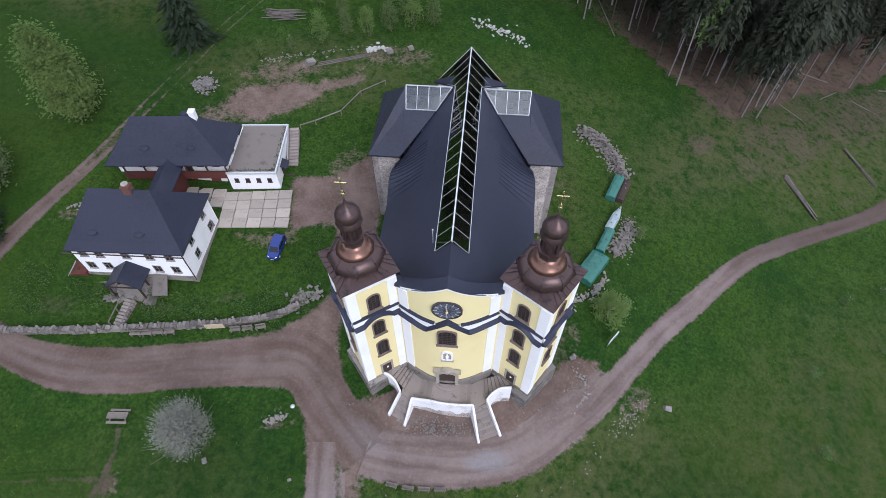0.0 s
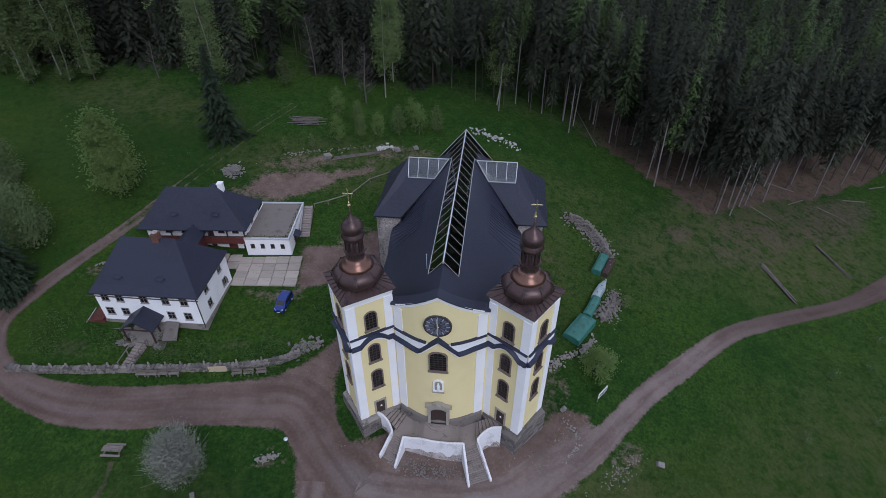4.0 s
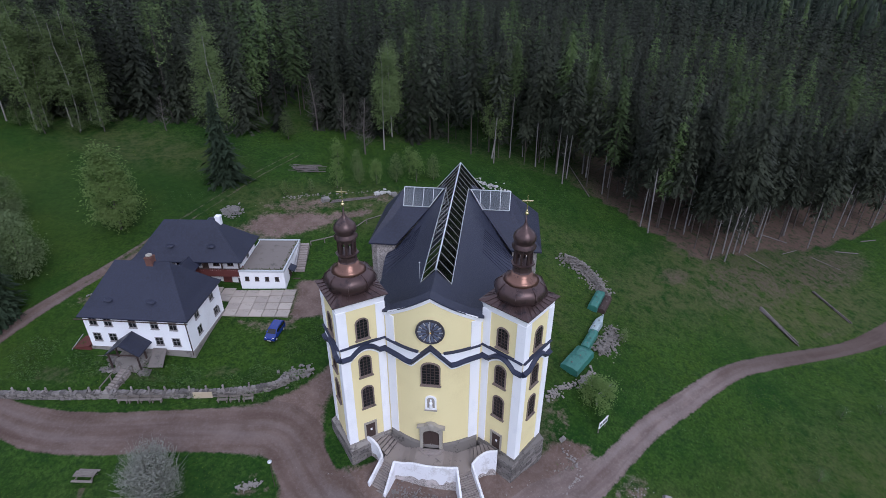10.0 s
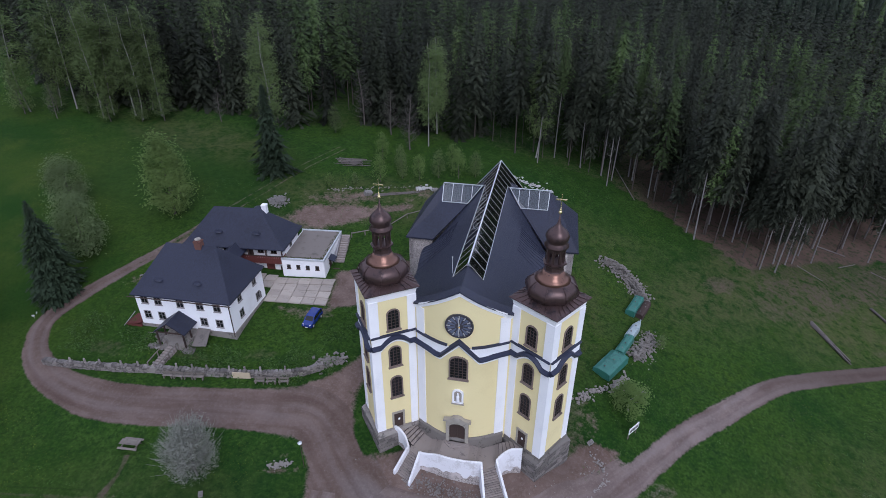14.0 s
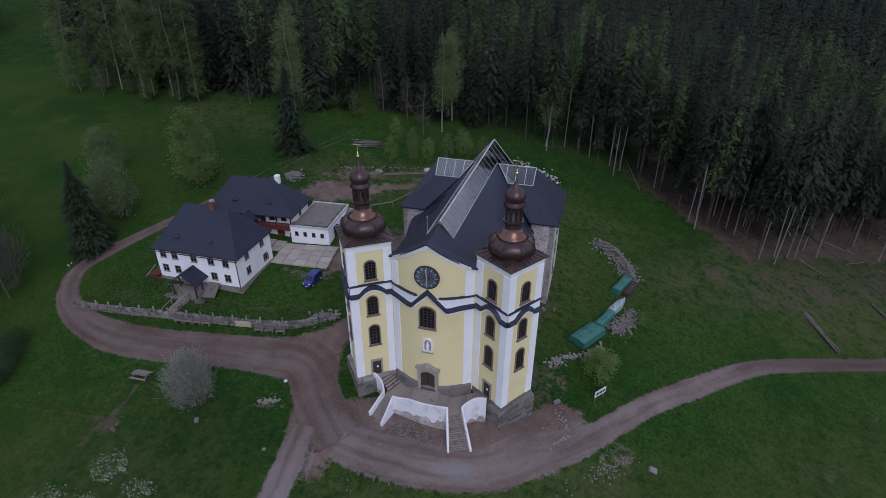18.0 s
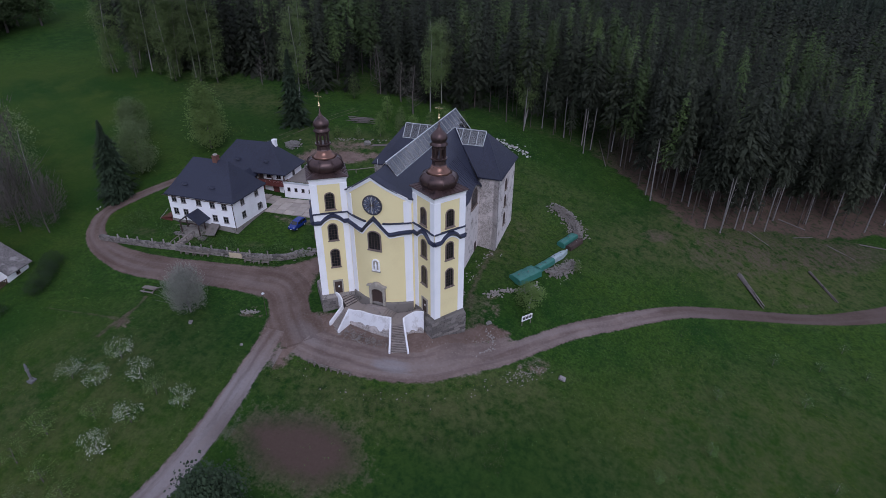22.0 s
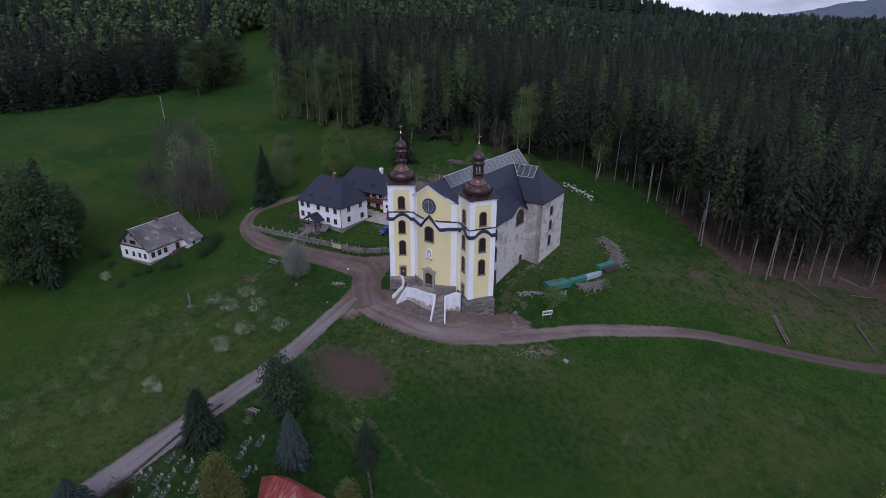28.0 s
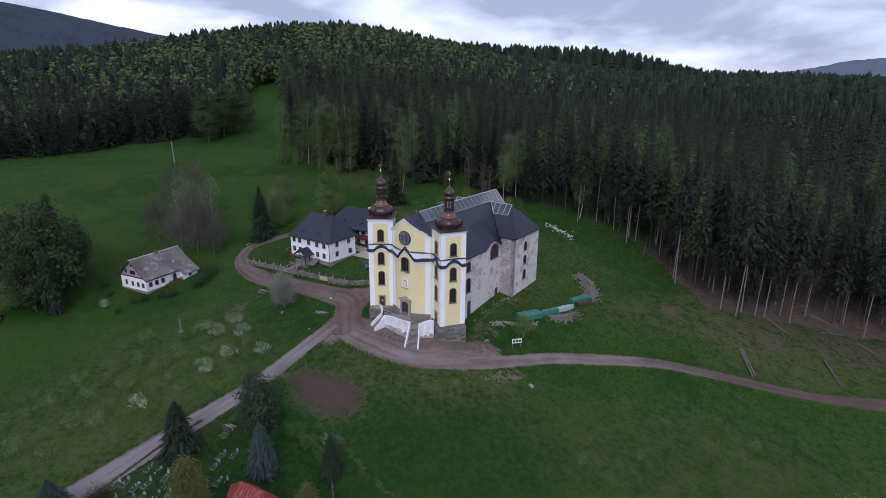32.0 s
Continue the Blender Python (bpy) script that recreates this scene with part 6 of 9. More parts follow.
# local x runs along the front (northwards), local y points away from the road
CL, CW, CE, CR = 13.2, 9.2, 6.95, 11.25
part("wall", Geo().box(0, CL, 0.1, CW, 3.6, CE + 0.1), CREAM, cottage, "whitewashed walls")
part("plinth", Geo().box(-0.12, CL + 0.1, 0.0, CW + 0.1, 0.5, 3.75), STONE, cottage, "rubble stone base")
gb = part("gable", Geo().slab([(0.05, 0.2, CE), (0.05, CW + 0.1, CE), (0.05, CW / 2, CR - 0.25)], (0.25, 0, 0)), BOARD, cottage, "grey boarded gable")
part("gable", Geo().slab([(CL - 0.2, 0.2, CE), (CL - 0.2, CW + 0.1, CE), (CL - 0.2, CW / 2, CR - 0.25)], (0.2, 0, 0)), BOARD, cottage)
for i in range(22):
    y = 0.5 + (CW - 1.0) * i / 21
    top = CE + (CR - 0.25 - CE) * (1 - abs(y - CW / 2) / (CW / 2)) - 0.15
    part("batten", Geo().box(0.0, 0.05, y - 0.03, y + 0.03, CE + 0.02, max(CE + 0.1, top)), BOARD, gb)
part("string_board", Geo().box(-0.08, 0.04, 0.1, CW + 0.2, CE - 0.15, CE + 0.12), DARKWOOD, cottage, "dark timber string board")
for y, z in ((1.2, 5.2), (3.0, 5.2), (5.0, 5.2), (7.3, 5.3)):
    window(cottage, pose(0, y, z, 0, 0, -90), 0.6, 0.85, DARKWOOD)
for y, z, w in ((4.1, 8.1, 0.6), (5.0, 8.1, 0.6), (7.0, 8.2, 0.45), (4.6, 10.0, 0.4)):
    window(cottage, pose(0.0, y, z, 0, 0, -90), w, 0.6, DARKWOOD, bars=(0, 0))
for x in (1.2, 2.9, 4.6):
    window(cottage, pose(x, 0.1, 5.3), 0.7, 0.95, DARKWOOD)
part("door", Geo().box(7.5, 8.5, 0.0, 0.15, 3.9, 6.0), DARKWOOD, cottage, "dark wooden door")
# one dark strip stands for the eaves' shadow as well as dark timber
part("timber_band", Geo().box(-0.03, 9.3, 0.02, 0.12, CE - 0.8, CE + 0.02), DARKWOOD, cottage, "dark timber band with the eaves' shadow in its colour")
part("front_eave_board", Geo().box(-0.4, CL - 4.2, -0.5, -0.35, CE - 0.3, CE), DARKWOOD, cottage)
part("side_wing", Geo().box(9.3, CL + 0.4, -1.5, 0.4, 3.8, 6.0), CREAM, cottage, "white side wing")
window(cottage, pose(11.4, -1.5, 5.2), 0.55, 0.7, DARKWOOD)
# roof: rows of shingle courses
for s in (0, 1):
    rt = part("roof_slope", Geo().slab([(-0.6, -0.6 if s == 0 else CW + 0.6, CE - 0.2), (CL + 0.4, -0.6 if s == 0 else CW + 0.6, CE - 0.2), (CL + 0.4, CW / 2, CR), (-0.6, CW / 2, CR)], (0, 0, -0.14)), SHINGLE, cottage, "grey shingle slope")
    for i in range(15):
        f0, f1 = i / 15, (i + 1.15) / 15
        y0 = (-0.65 if s == 0 else CW + 0.65)
        ya, yb = y0 + (CW / 2 - y0) * f0, y0 + (CW / 2 - y0) * min(1, f1)
        za, zb = CE - 0.2 + (CR - CE + 0.2) * f0, CE - 0.2 + (CR - CE + 0.2) * min(1, f1)
        part("shingle_course", Geo().slab([(-0.65, ya, za + 0.07), (CL + 0.45, ya, za + 0.07), (CL + 0.45, yb, zb + 0.015), (-0.65, yb, zb + 0.015)], (0, 0, -0.03)), SHINGLE, rt)
part("wing_roof", Geo().slab([(9.0, -2.1, 5.75), (CL + 0.9, -2.1, 5.75), (CL + 0.6, 1.6, 8.6), (9.0, 1.6, 8.6)], (0, 0, -0.14)), SHINGLE, cottage, "shingle roof of the side wing")
part("ridge_board", Geo().bar((-0.65, CW / 2, CR + 0.05), (CL + 0.45, CW / 2, CR + 0.05), 0.25, 0.08), STEEL, cottage)
chimney(cottage, 7.0, 4.6, 10.6, 11.85, 0.6, BRICK, cap=False)
part("porch_deck", Geo().box(5.2, 9.2, -1.3, 0.3, 3.2, 4.0), TIMBER_BROWN, cottage, "brown timber deck")
for i in range(14):
    part("porch_slat", Geo().box(5.2 + 0.29 * i, 5.36 + 0.29 * i, -1.36, -1.3, 3.9, 4.9), TIMBER_BROWN, cottage, "brown porch slat")
part("porch_rail", Geo().box(5.15, 9.25, -1.4, -1.28, 4.85, 4.97), TIMBER_BROWN, cottage)
for s in (-1, 1):
    part("bargeboard", Geo().slab([(-0.66, CW / 2, CR + 0.08), (-0.66, CW / 2 + s * (CW / 2 + 0.65), CE - 0.13), (-0.66, CW / 2 + s * (CW / 2 + 0.65), CE - 0.36), (-0.66, CW / 2, CR - 0.18)], (0.08, 0, 0)), DARKWOOD, cottage, "dark bargeboard")

# small cemetery chapel with a rusty red roof
chapel = thing("chapel", pose(0, 0, 0), "small white chapel with a rusty red sheet-metal roof", "chapel")
foot = [(9.7, -52.1), (13.0, -50.9), (15.7, -48.8), (14.3, -45.4), (8.2, -45.9), (5.4, -47.8)]
mx, my = sum(p[0] for p in foot) / 6, sum(p[1] for p in foot) / 6
part("wall", Geo().prism(foot, -8.2, -3.4), material("stained_chapel_render", (0.68, 0.68, 0.71), (0.40, 0.39, 0.41), big=0.6, fine=4, bump=0.2, contrast=0.34), chapel, "stained white walls")
ev = [(mx + (x - mx) * 1.1, my + (y - my) * 1.1) for x, y in foot]
ra, rb = (8.6, -48.2, -0.6), (12.6, -47.6, -0.6)
for k, tops in enumerate(((ra, rb), (rb,), (rb,), (rb, ra), (ra,), (ra,))):
    a, b = ev[k], ev[(k + 1) % 6]
    poly = [(*a, -3.35), (*b, -3.35)] + ([tops[1], tops[0]] if len(tops) > 1 else [tops[0]])
    sl = part("roof_slope", Geo().slab(poly, (0, 0, -0.1)), RUST, chapel, "rusty red sheet roof")
    for i in range(1, 7):
        f = i / 7
        p = Vector((*a, -3.3)).lerp(Vector((*b, -3.3)), f)
        q = Vector(tops[0]).lerp(Vector(tops[-1]), f) + Vector((0, 0, 0.05))
        part("standing_seam", Geo().bar(p, q, 0.05, 0.07), RUST, sl)
for k in (0, 1, 5):
    a, b = Vector((*foot[k], 0)), Vector((*foot[(k + 1) % 6], 0))
    d = b - a
    m = pose((a.x + b.x) / 2, (a.y + b.y) / 2, 0, 0, 0, math.degrees(math.atan2(d.y, d.x)))
    arched_window(chapel, m, 0.6, -5.6, -4.4, 0.3, 0.1, (1, 2), 0.05)

# two little red-roofed huts in the orchard
for i, (x, y) in enumerate(((-33.0, -77.0), (-27.8, -76.2))):
    z = ground_at(x, y)
    hut = thing("garden_hut", pose(x, y, z, 0, 0, 38), "small wooden hut with a red and tan pitched roof", "hut", "huts in the orchard")
    part("wall", Geo().box(-0.9, 0.9, -0.8, 0.8, -0.4, 1.3), BOARD, hut)
    part("roof_slope", Geo().slab([(-1.2, 0, 2.0), (1.2, 0, 2.0), (1.2, 1.15, 1.2), (-1.2, 1.15, 1.2)], (0, 0, -0.07)), RUST, hut, "red roof slope")
    part("roof_slope", Geo().slab([(-1.2, 0, 2.0), (1.2, 0, 2.0), (1.2, -1.15, 1.2), (-1.2, -1.15, 1.2)], (0, 0, -0.07)), material("tan_board", (0.55, 0.36, 0.2), rough=0.8), hut, "tan board slope")
# far cottage at the upper meadow
fcz = ground_at(-227, -17)
far = thing("far_cottage", pose(-227, -17, fcz, 0, 0, 60), "distant white cottage with a grey roof", "cottage")
part("wall", Geo().box(-5, 5, -3.5, 3.5, -1, 2.8), PLASTER, far, "dull whitewashed walls")
for s in (-1, 1):
    part("roof_slope", Geo().slab([(-5.5, 0, 6.6), (5.5, 0, 6.6), (5.5, s * 4.1, 2.6), (-5.5, s * 4.1, 2.6)], (0, 0, -0.2)), SHINGLE, far)
    part("gable", Geo().slab([(s * 4.9, -3.5, 2.8), (s * 4.9, 3.5, 2.8), (s * 4.9, 0, 6.4)], (-s * 0.2, 0, 0)), BOARD, far)
for x in (-3, 0, 3):
    window(far, pose(x, -3.5, 1.3), 0.8, 1.0, DARKWOOD, bars=(0, 0))


# ---- cars ----
RUBBER = material("black_rubber", (0.02, 0.02, 0.02), (0.012, 0.012, 0.012), rough=0.85)
LAMP = material("clear_headlight", (0.75, 0.77, 0.78), (0.65, 0.67, 0.7), rough=0.15, bump=0.0)


def car(m, paint, label, group=""):
    """A small high-roofed family car; it faces -y."""
    c = thing("car", m, label, "car", group)
    prof = [(-2.02, 0.35), (-2.06, 0.62), (-1.98, 0.86), (-1.2, 1.02), (-0.45, 1.62), (0.2, 1.76), (1.5, 1.76), (1.98, 1.5), (2.06, 0.9), (2.04, 0.4)]
    rings = []
    for x, k, top in ((-0.86, 1.0, 0.9), (-0.84, 1.0, 0.97), (-0.70, 1.01, 1.0), (0.70, 1.01, 1.0), (0.84, 1.0, 0.97), (0.86, 1.0, 0.9)):
        rings.append([(x * (1 - 0.16 * max(0, z - 1.0)), y * k, z if z < 1.0 else 1.0 + (z - 1.0) * top) for y, z in prof])
    part("body", Geo().loft(rings), paint, c, smooth=False)
    part("windscreen", Geo().slab([(-0.7, -1.13, 1.1), (0.7, -1.13, 1.1), (0.62, -0.52, 1.6), (-0.62, -0.52, 1.6)], (0, -0.02, 0.02)), PANE, c, "dark windscreen")
    part("rear_window", Geo().slab([(-0.62, 2.04, 1.1), (0.62, 2.04, 1.1), (0.58, 1.94, 1.55), (-0.58, 1.94, 1.55)], (0, 0.03, 0)), PANE, c)
    for s in (-1, 1):
        for y0, y1 in ((-0.8, 0.1), (0.16, 1.0), (1.06, 1.8)):
            part("side_window", Geo().slab([(s * 0.845, y0, 1.08), (s * 0.845, y1, 1.08), (s * 0.77, y1, 1.55), (s * 0.77, max(y0, y0 + 0.25) if y0 < -0.5 else y0, 1.55)], (s * 0.02, 0, 0)), PANE, c)
        part("headlight", Geo().slab([(s * 0.45, -2.02, 0.7), (s * 0.8, -1.9, 0.7), (s * 0.78, -1.8, 0.92), (s * 0.5, -1.9, 0.9)], (0, -0.06, 0.02)), LAMP, c, "clear headlight")
        part("tail_light", Geo().box(s * 0.78 - 0.05, s * 0.78 + 0.05, 2.0, 2.08, 0.9, 1.4), RUST, c)
        part("wing_mirror", Geo().box(s * 0.86 - 0.02 * s, s * 1.03, -0.85, -0.72, 1.02, 1.2) if s > 0 else Geo().box(-1.03, -0.84, -0.85, -0.72, 1.02, 1.2), paint, c)
        for y in (-1.28, 1.3):
            w = part("wheel", Geo().loft([[(x, y + 0.31 * math.cos(a), 0.31 + 0.31 * math.sin(a)) for a in [math.tau * k / 14 for k in range(14)]] for x in (s * 0.68, s * 0.875)]), RUBBER, c, "black tyre")
            part("rim", Geo().loft([[(x, y + 0.19 * math.cos(a), 0.31 + 0.19 * math.sin(a)) for a in [math.tau * k / 12 for k in range(12)]] for x in (s * 0.86, s * 0.89)]), STEEL, w)
    part("bumper", Geo().box(-0.8, 0.8, -2.12, -2.0, 0.36, 0.55), RUBBER, c)
    part("number_plate", Geo().box(-0.26, 0.26, -2.14, -2.11, 0.42, 0.52), WHITE, c, "plain pale plate")
    return c


BLUE = material("blue_car_paint", (0.014, 0.034, 0.20), (0.011, 0.027, 0.16), rough=0.25, bump=0.0, spec=0.6)
RED = material("red_car_paint", (0.26, 0.013, 0.012), (0.2, 0.012, 0.011), rough=0.3, bump=0.0, spec=0.6)
car(pose(-25.6, 14.5, ground_at(-25.6, 14.5) + 0.02, 2.5, 0, -4) @ Matrix.Scale(0.9, 4), BLUE, "blue high-roofed family car parked on the grass")
car(pose(-78.5, -52.1, ground_at(-78.5, -52.1) + 0.02, 0, 0, 60), RED, "small red car parked on the meadow")


# ---- walls, benches, posts ----
TIMBER = material("silvered_timber", (0.20, 0.175, 0.15), (0.12, 0.105, 0.09), big=1.5, fine=10, bump=0.4, hue=0.15)
NOTICE = material("tan_board", (0.52, 0.43, 0.30), (0.42, 0.34, 0.24), bump=0.1)
PALE_STONE = material("pale_rubble", (0.27, 0.245, 0.225), (0.12, 0.108, 0.10), big=1.2, fine=6, bump=0.5, hue=0.25)
PALE_WHITE = material("whitish_blocks", (0.52, 0.51, 0.49), (0.34, 0.33, 0.31), bump=0.4)


def rough_block(g, r, p, sx, sy, sz, turn):
    """One uneven stone added to a mesh."""
    m = pose(*p, r.uniform(-14, 14), r.uniform(-14, 14), turn)
    vs = [m @ Vector((x * sx * r.uniform(0.8, 1.05), y * sy * r.uniform(0.8, 1.05), z * sz * r.uniform(0.8, 1.05))) for z in (-0.5, 0.5) for x, y in ((-0.5, -0.5), (0.5, -0.5), (0.5, 0.5), (-0.5, 0.5))]
    g.add(vs, [(3, 2, 1, 0), (4, 5, 6, 7), (0, 1, 5, 4), (1, 2, 6, 5), (2, 3, 7, 6), (3, 0, 4, 7)])


FIELD_STONE = material("mossy_field_stone", (0.175, 0.158, 0.145), (0.048, 0.045, 0.037), big=1.6, fine=6, bump=0.7, hue=0.4)
stone_meshes = []
for s in range(6):
    g = Geo()
    rough_block(g, random.Random(s), (0, 0, 0), 1, 1, 1, 0)
    stone_meshes.append(g.mesh("stone", FIELD_STONE))

garden_wall = thing("garden_wall", pose(0, 0, 0), "low dry-stone garden wall of grey field stones", "wall")
line = smooth_line([(-58.9, -1.0), (-53.3, -0.6), (-47.0, 0.1), (-42.4, 0.8), (-37.2, 1.6), (-31.4, 2.7), (-27.2, 3.7), (-23.2, 5.1), (-20.8, 6.8)], 0.95)
rw = random.Random(8)
core = [(x, y) for x, y in line]
g = Geo()
for (x, y), (x2, y2) in zip(core, core[1:]):
    d = Vector((x2 - x, y2 - y)).normalized()
    n_ = Vector((-d.y, d.x)) * 0.24
    z = ground_at((x + x2) / 2, (y + y2) / 2)
    g.prism([(x - n_.x, y - n_.y), (x2 - n_.x, y2 - n_.y), (x2 + n_.x, y2 + n_.y), (x + n_.x, y + n_.y)], z - 0.5, z + 0.86)
part("wall_core", g, STONE, garden_wall, "packed earth and stone core")
for i, ((x, y), (x2, y2)) in enumerate(zip(core, core[1:])):
    ang = math.degrees(math.atan2(y2 - y, x2 - x))
    if -43.8 < x < -42.4:
        continue
    for k in range(4):
        for c_ in range(2):
            f = (c_ + 0.5 + (k % 2) * 0.3) / 2
            px, py = x + (x2 - x) * f, y + (y2 - y) * f
            ob = part("stone", stone_meshes[rw.randrange(6)], None, garden_wall)
            ob.matrix_basis = pose(px, py, ground_at(px, py) + 0.10 + 0.27 * k, rw.uniform(-6, 6), rw.uniform(-6, 6), ang + rw.uniform(-16, 16)) @ Matrix.Diagonal((0.52 * rw.uniform(0.65, 1.3), 0.62 * rw.uniform(0.7, 1.25), 0.36 * rw.uniform(0.7, 1.25), 1))
for i in range(13):
    k = int(4 + i * (len(core) - 10) / 12)
    x, y = core[k]
    z = ground_at(x, y)
    p = tagged(part("fence_post", Geo().loft([[(x + a * s, y + b * s, zz) for a, b in ((-.09, -.09), (.09, -.09), (.09, .09), (-.09, .09))] for zz, s in ((z - 0.2, 1.1), (z + 1.75, 1.0), (z + 1.82, 0.5))]), PALE_STONE), "pale stone fence post standing in the garden wall", "post", "posts along the garden wall")
path_steps = thing("path_steps", pose(0, 0, 0), "stone garden steps leading up to the white house", "stairs")
for i in range(8):
    y = 1.3 + 0.42 * i
    part("step", Geo().box(-0.7, 0.7, 0, 0.34, -0.5, 0.16, pose(-43.0 + 0.08 * i, y, ground_at(-43.0, y) + 0.1 + 0.06 * i, 0, 0, -8)), STEP, path_steps)
for s in (-1, 1):
    part("handrail", Geo().bar((-43.0 + s * 0.85, 1.2, ground_at(-43.0, 1.2) + 1.0), (-42.4 + s * 0.85, 4.8, ground_at(-42.4, 4.8) + 1.3), 0.12), TIMBER, path_steps)
    for f in (0.0, 0.5, 1.0):
        x, y = -43.0 + s * 0.85 + 0.6 * f, 1.2 + 3.6 * f
        part("post", Geo().box(x - 0.06, x + 0.06, y - 0.06, y + 0.06, ground_at(x, y) - 0.2, ground_at(x, y) + 1.0 + 0.3 * f), TIMBER, path_steps)
forecourt = tagged(new("garden_path"), "irregular stone flags before the porch", "pavement", kind="structure")
for i in range(46):
    x, y = -42.6 + rw.uniform(-3.4, 3.4), 6.0 + rw.uniform(-1.5, 1.0)
    ob = part("flagstone", stone_meshes[rw.randrange(6)], None, forecourt)
    ob.matrix_basis = pose(x, y, ground_at(x, y) + 0.02, 0, 0, rw.uniform(0, 360)) @ Matrix.Diagonal((0.8, 0.7, 0.16, 1))


def bench(m, label="weathered timber bench", group=""):
    b = thing("bench", m, label, "bench", group)
    for y in (-0.16, 0.0, 0.16):
        part("seat_plank", Geo().box(-0.68, 0.68, y - 0.07, y + 0.07, 0.42, 0.47), TIMBER, b)
    for z in (0.62, 0.8):
        part("back_plank", Geo().box(-0.68, 0.68, 0.24, 0.28, z - 0.07, z + 0.07), TIMBER, b)
    for x in (-0.52, 0.52):
        part("leg", Geo().box(x - 0.06, x + 0.06, -0.2, 0.26, -0.1, 0.42), TIMBER, b)
        part("back_post", Geo().box(x - 0.04, x + 0.04, 0.2, 0.28, 0.4, 0.9), TIMBER, b)
    return b


first = None
for x, y, a in ((-40.3, 0.35, 188), (-38.9, 0.55, 188), (-37.5, 0.8, 189), (-36.1, 1.05, 190), (-28.0, 2.4, 192), (-26.5, 2.75, 194), (-24.9, 3.15, 196)):
    m = pose(x, y, ground_at(x, y) + 0.04, 0, 0, a - 180)
    first = copy_thing(first, m) if first else bench(m, "weathered timber bench below the garden wall", "benches below the wall")
first = None
for x, y, a in ((-5.4, -13.2, 172), (-3.5, -13.3, 177), (-1.7, -13.2, 182), (0.1, -13.0, 186)):
    m = pose(x, y, ground_at(x, y) + 0.05, 0, 0, a)
    first = copy_thing(first, m) if first else bench(m, "grey timber bench at the roadside facing the church", "benches facing the church")
board = thing("notice_board", pose(-30.6, 2.6, ground_at(-30.6, 2.6), 0, 0, 10), "tan wooden board leaning on the garden wall", "board")
part("panel", Geo().box(-1.2, 1.2, -0.25, -0.18, 0.15, 1.15), NOTICE, board)
# picnic table on the meadow
tz = ground_at(-38.5, -9.6)
table = thing("picnic_table", pose(-38.5, -9.6, tz, 0, 0, 5), "old grey timber picnic table", "table")
for y in (-0.3, -0.1, 0.1, 0.3):
    part("tabletop_plank", Geo().box(-1.2, 1.2, y - 0.09, y + 0.09, 0.72, 0.77), TIMBER, table)
for y in (-0.75, 0.75):
    part("seat_plank", Geo().box(-1.2, 1.2, y - 0.14, y + 0.14, 0.42, 0.47), TIMBER, table)
for x in (-0.9, 0.9):
    part("leg", Geo().bar((x, -0.6, 0), (x, 0.05, 0.75), 0.1), TIMBER, table)
    part("leg", Geo().bar((x, 0.6, 0), (x, -0.05, 0.75), 0.1), TIMBER, table)
    part("cross_beam", Geo().bar((x, -0.85, 0.4), (x, 0.85, 0.4), 0.1), TIMBER, table)
# lamp post by the junction
lz = ground_at(-17.4, -7.2)
lamp = thing("street_lamp", pose(-17.4, -7.2, lz), "thin dark lamp post with a pale flat head", "lamp")
part("pole", Geo().tube([(0, 0, -0.2), (0, 0, 4.1)], 0.045, 8, 0.03), DARKWOOD, lamp)
part("lamp_head", Geo().lathe([(0.05, 4.1), (0.24, 4.14), (0.26, 4.22), (0.14, 4.34), (0.03, 4.38)], 10), STEEL, lamp, "pale flat lamp head")
# sign board by the road
sz = ground_at(21, 8.1)
sign = thing("sign_board", pose(21.0, 8.1, sz, 0, 0, 52), "white information board on two posts", "sign")
part("panel", Geo().box(-1.05, 1.05, -0.04, 0.04, 1.0, 1.95), WHITE, sign, "white board")
for x in (-0.85, 0.85):
    part("post", Geo().box(x - 0.06, x + 0.06, 0.04, 0.14, -0.3, 2.0), TIMBER, sign)
for i, (x0, x1, z0, z1) in enumerate(((-0.9, -0.35, 1.2, 1.7), (-0.25, 0.3, 1.2, 1.7), (0.4, 0.9, 1.2, 1.7), (-0.9, 0.9, 1.78, 1.86))):
    part("printed_bar", Geo().box(x0, x1, -0.048, -0.042, z0, z1), CLOCKFACE if i < 3 else STONE_FRAME, sign, "dark printed block")
GRANITE_DARK = material("weathered_grey_column", (0.15, 0.15, 0.15), (0.08, 0.08, 0.08), big=1.5, fine=7, bump=0.4)
# wayside column with a figure, kept as one plain shape
vz = ground_at(-40.6, -29.5) - 0.1
tagged(part("wayside_column", Geo().box(-0.45, 0.45, -0.45, 0.45, -0.2, 0.35).lathe([(0.3, 0.35), (0.2, 0.5), (0.17, 2.0), (0.28, 2.12), (0.28, 2.24), (0.14, 2.3), (0.2, 2.7), (0.12, 3.05), (0.11, 3.2), (0.03, 3.3)], 8), GRANITE_DARK, at=pose(-40.6, -29.5, vz)), "dark weathered stone wayside column on the meadow", "column")
# utility pole on the upper meadow
pz = ground_at(-160.5, 36.5)
upole = thing("utility_pole", pose(-160.5, 36.5, pz, 0, -2, 0), "pale wooden utility pole on the upper meadow", "pole")
part("pole", Geo().tube([(0, 0, -0.3), (0, 0, 9.0)], 0.22, 8, 0.15), PALE_STONE, upole)
part("crossarm", Geo().box(-0.8, 0.8, -0.06, 0.06, 8.3, 8.45), TIMBER, upole)

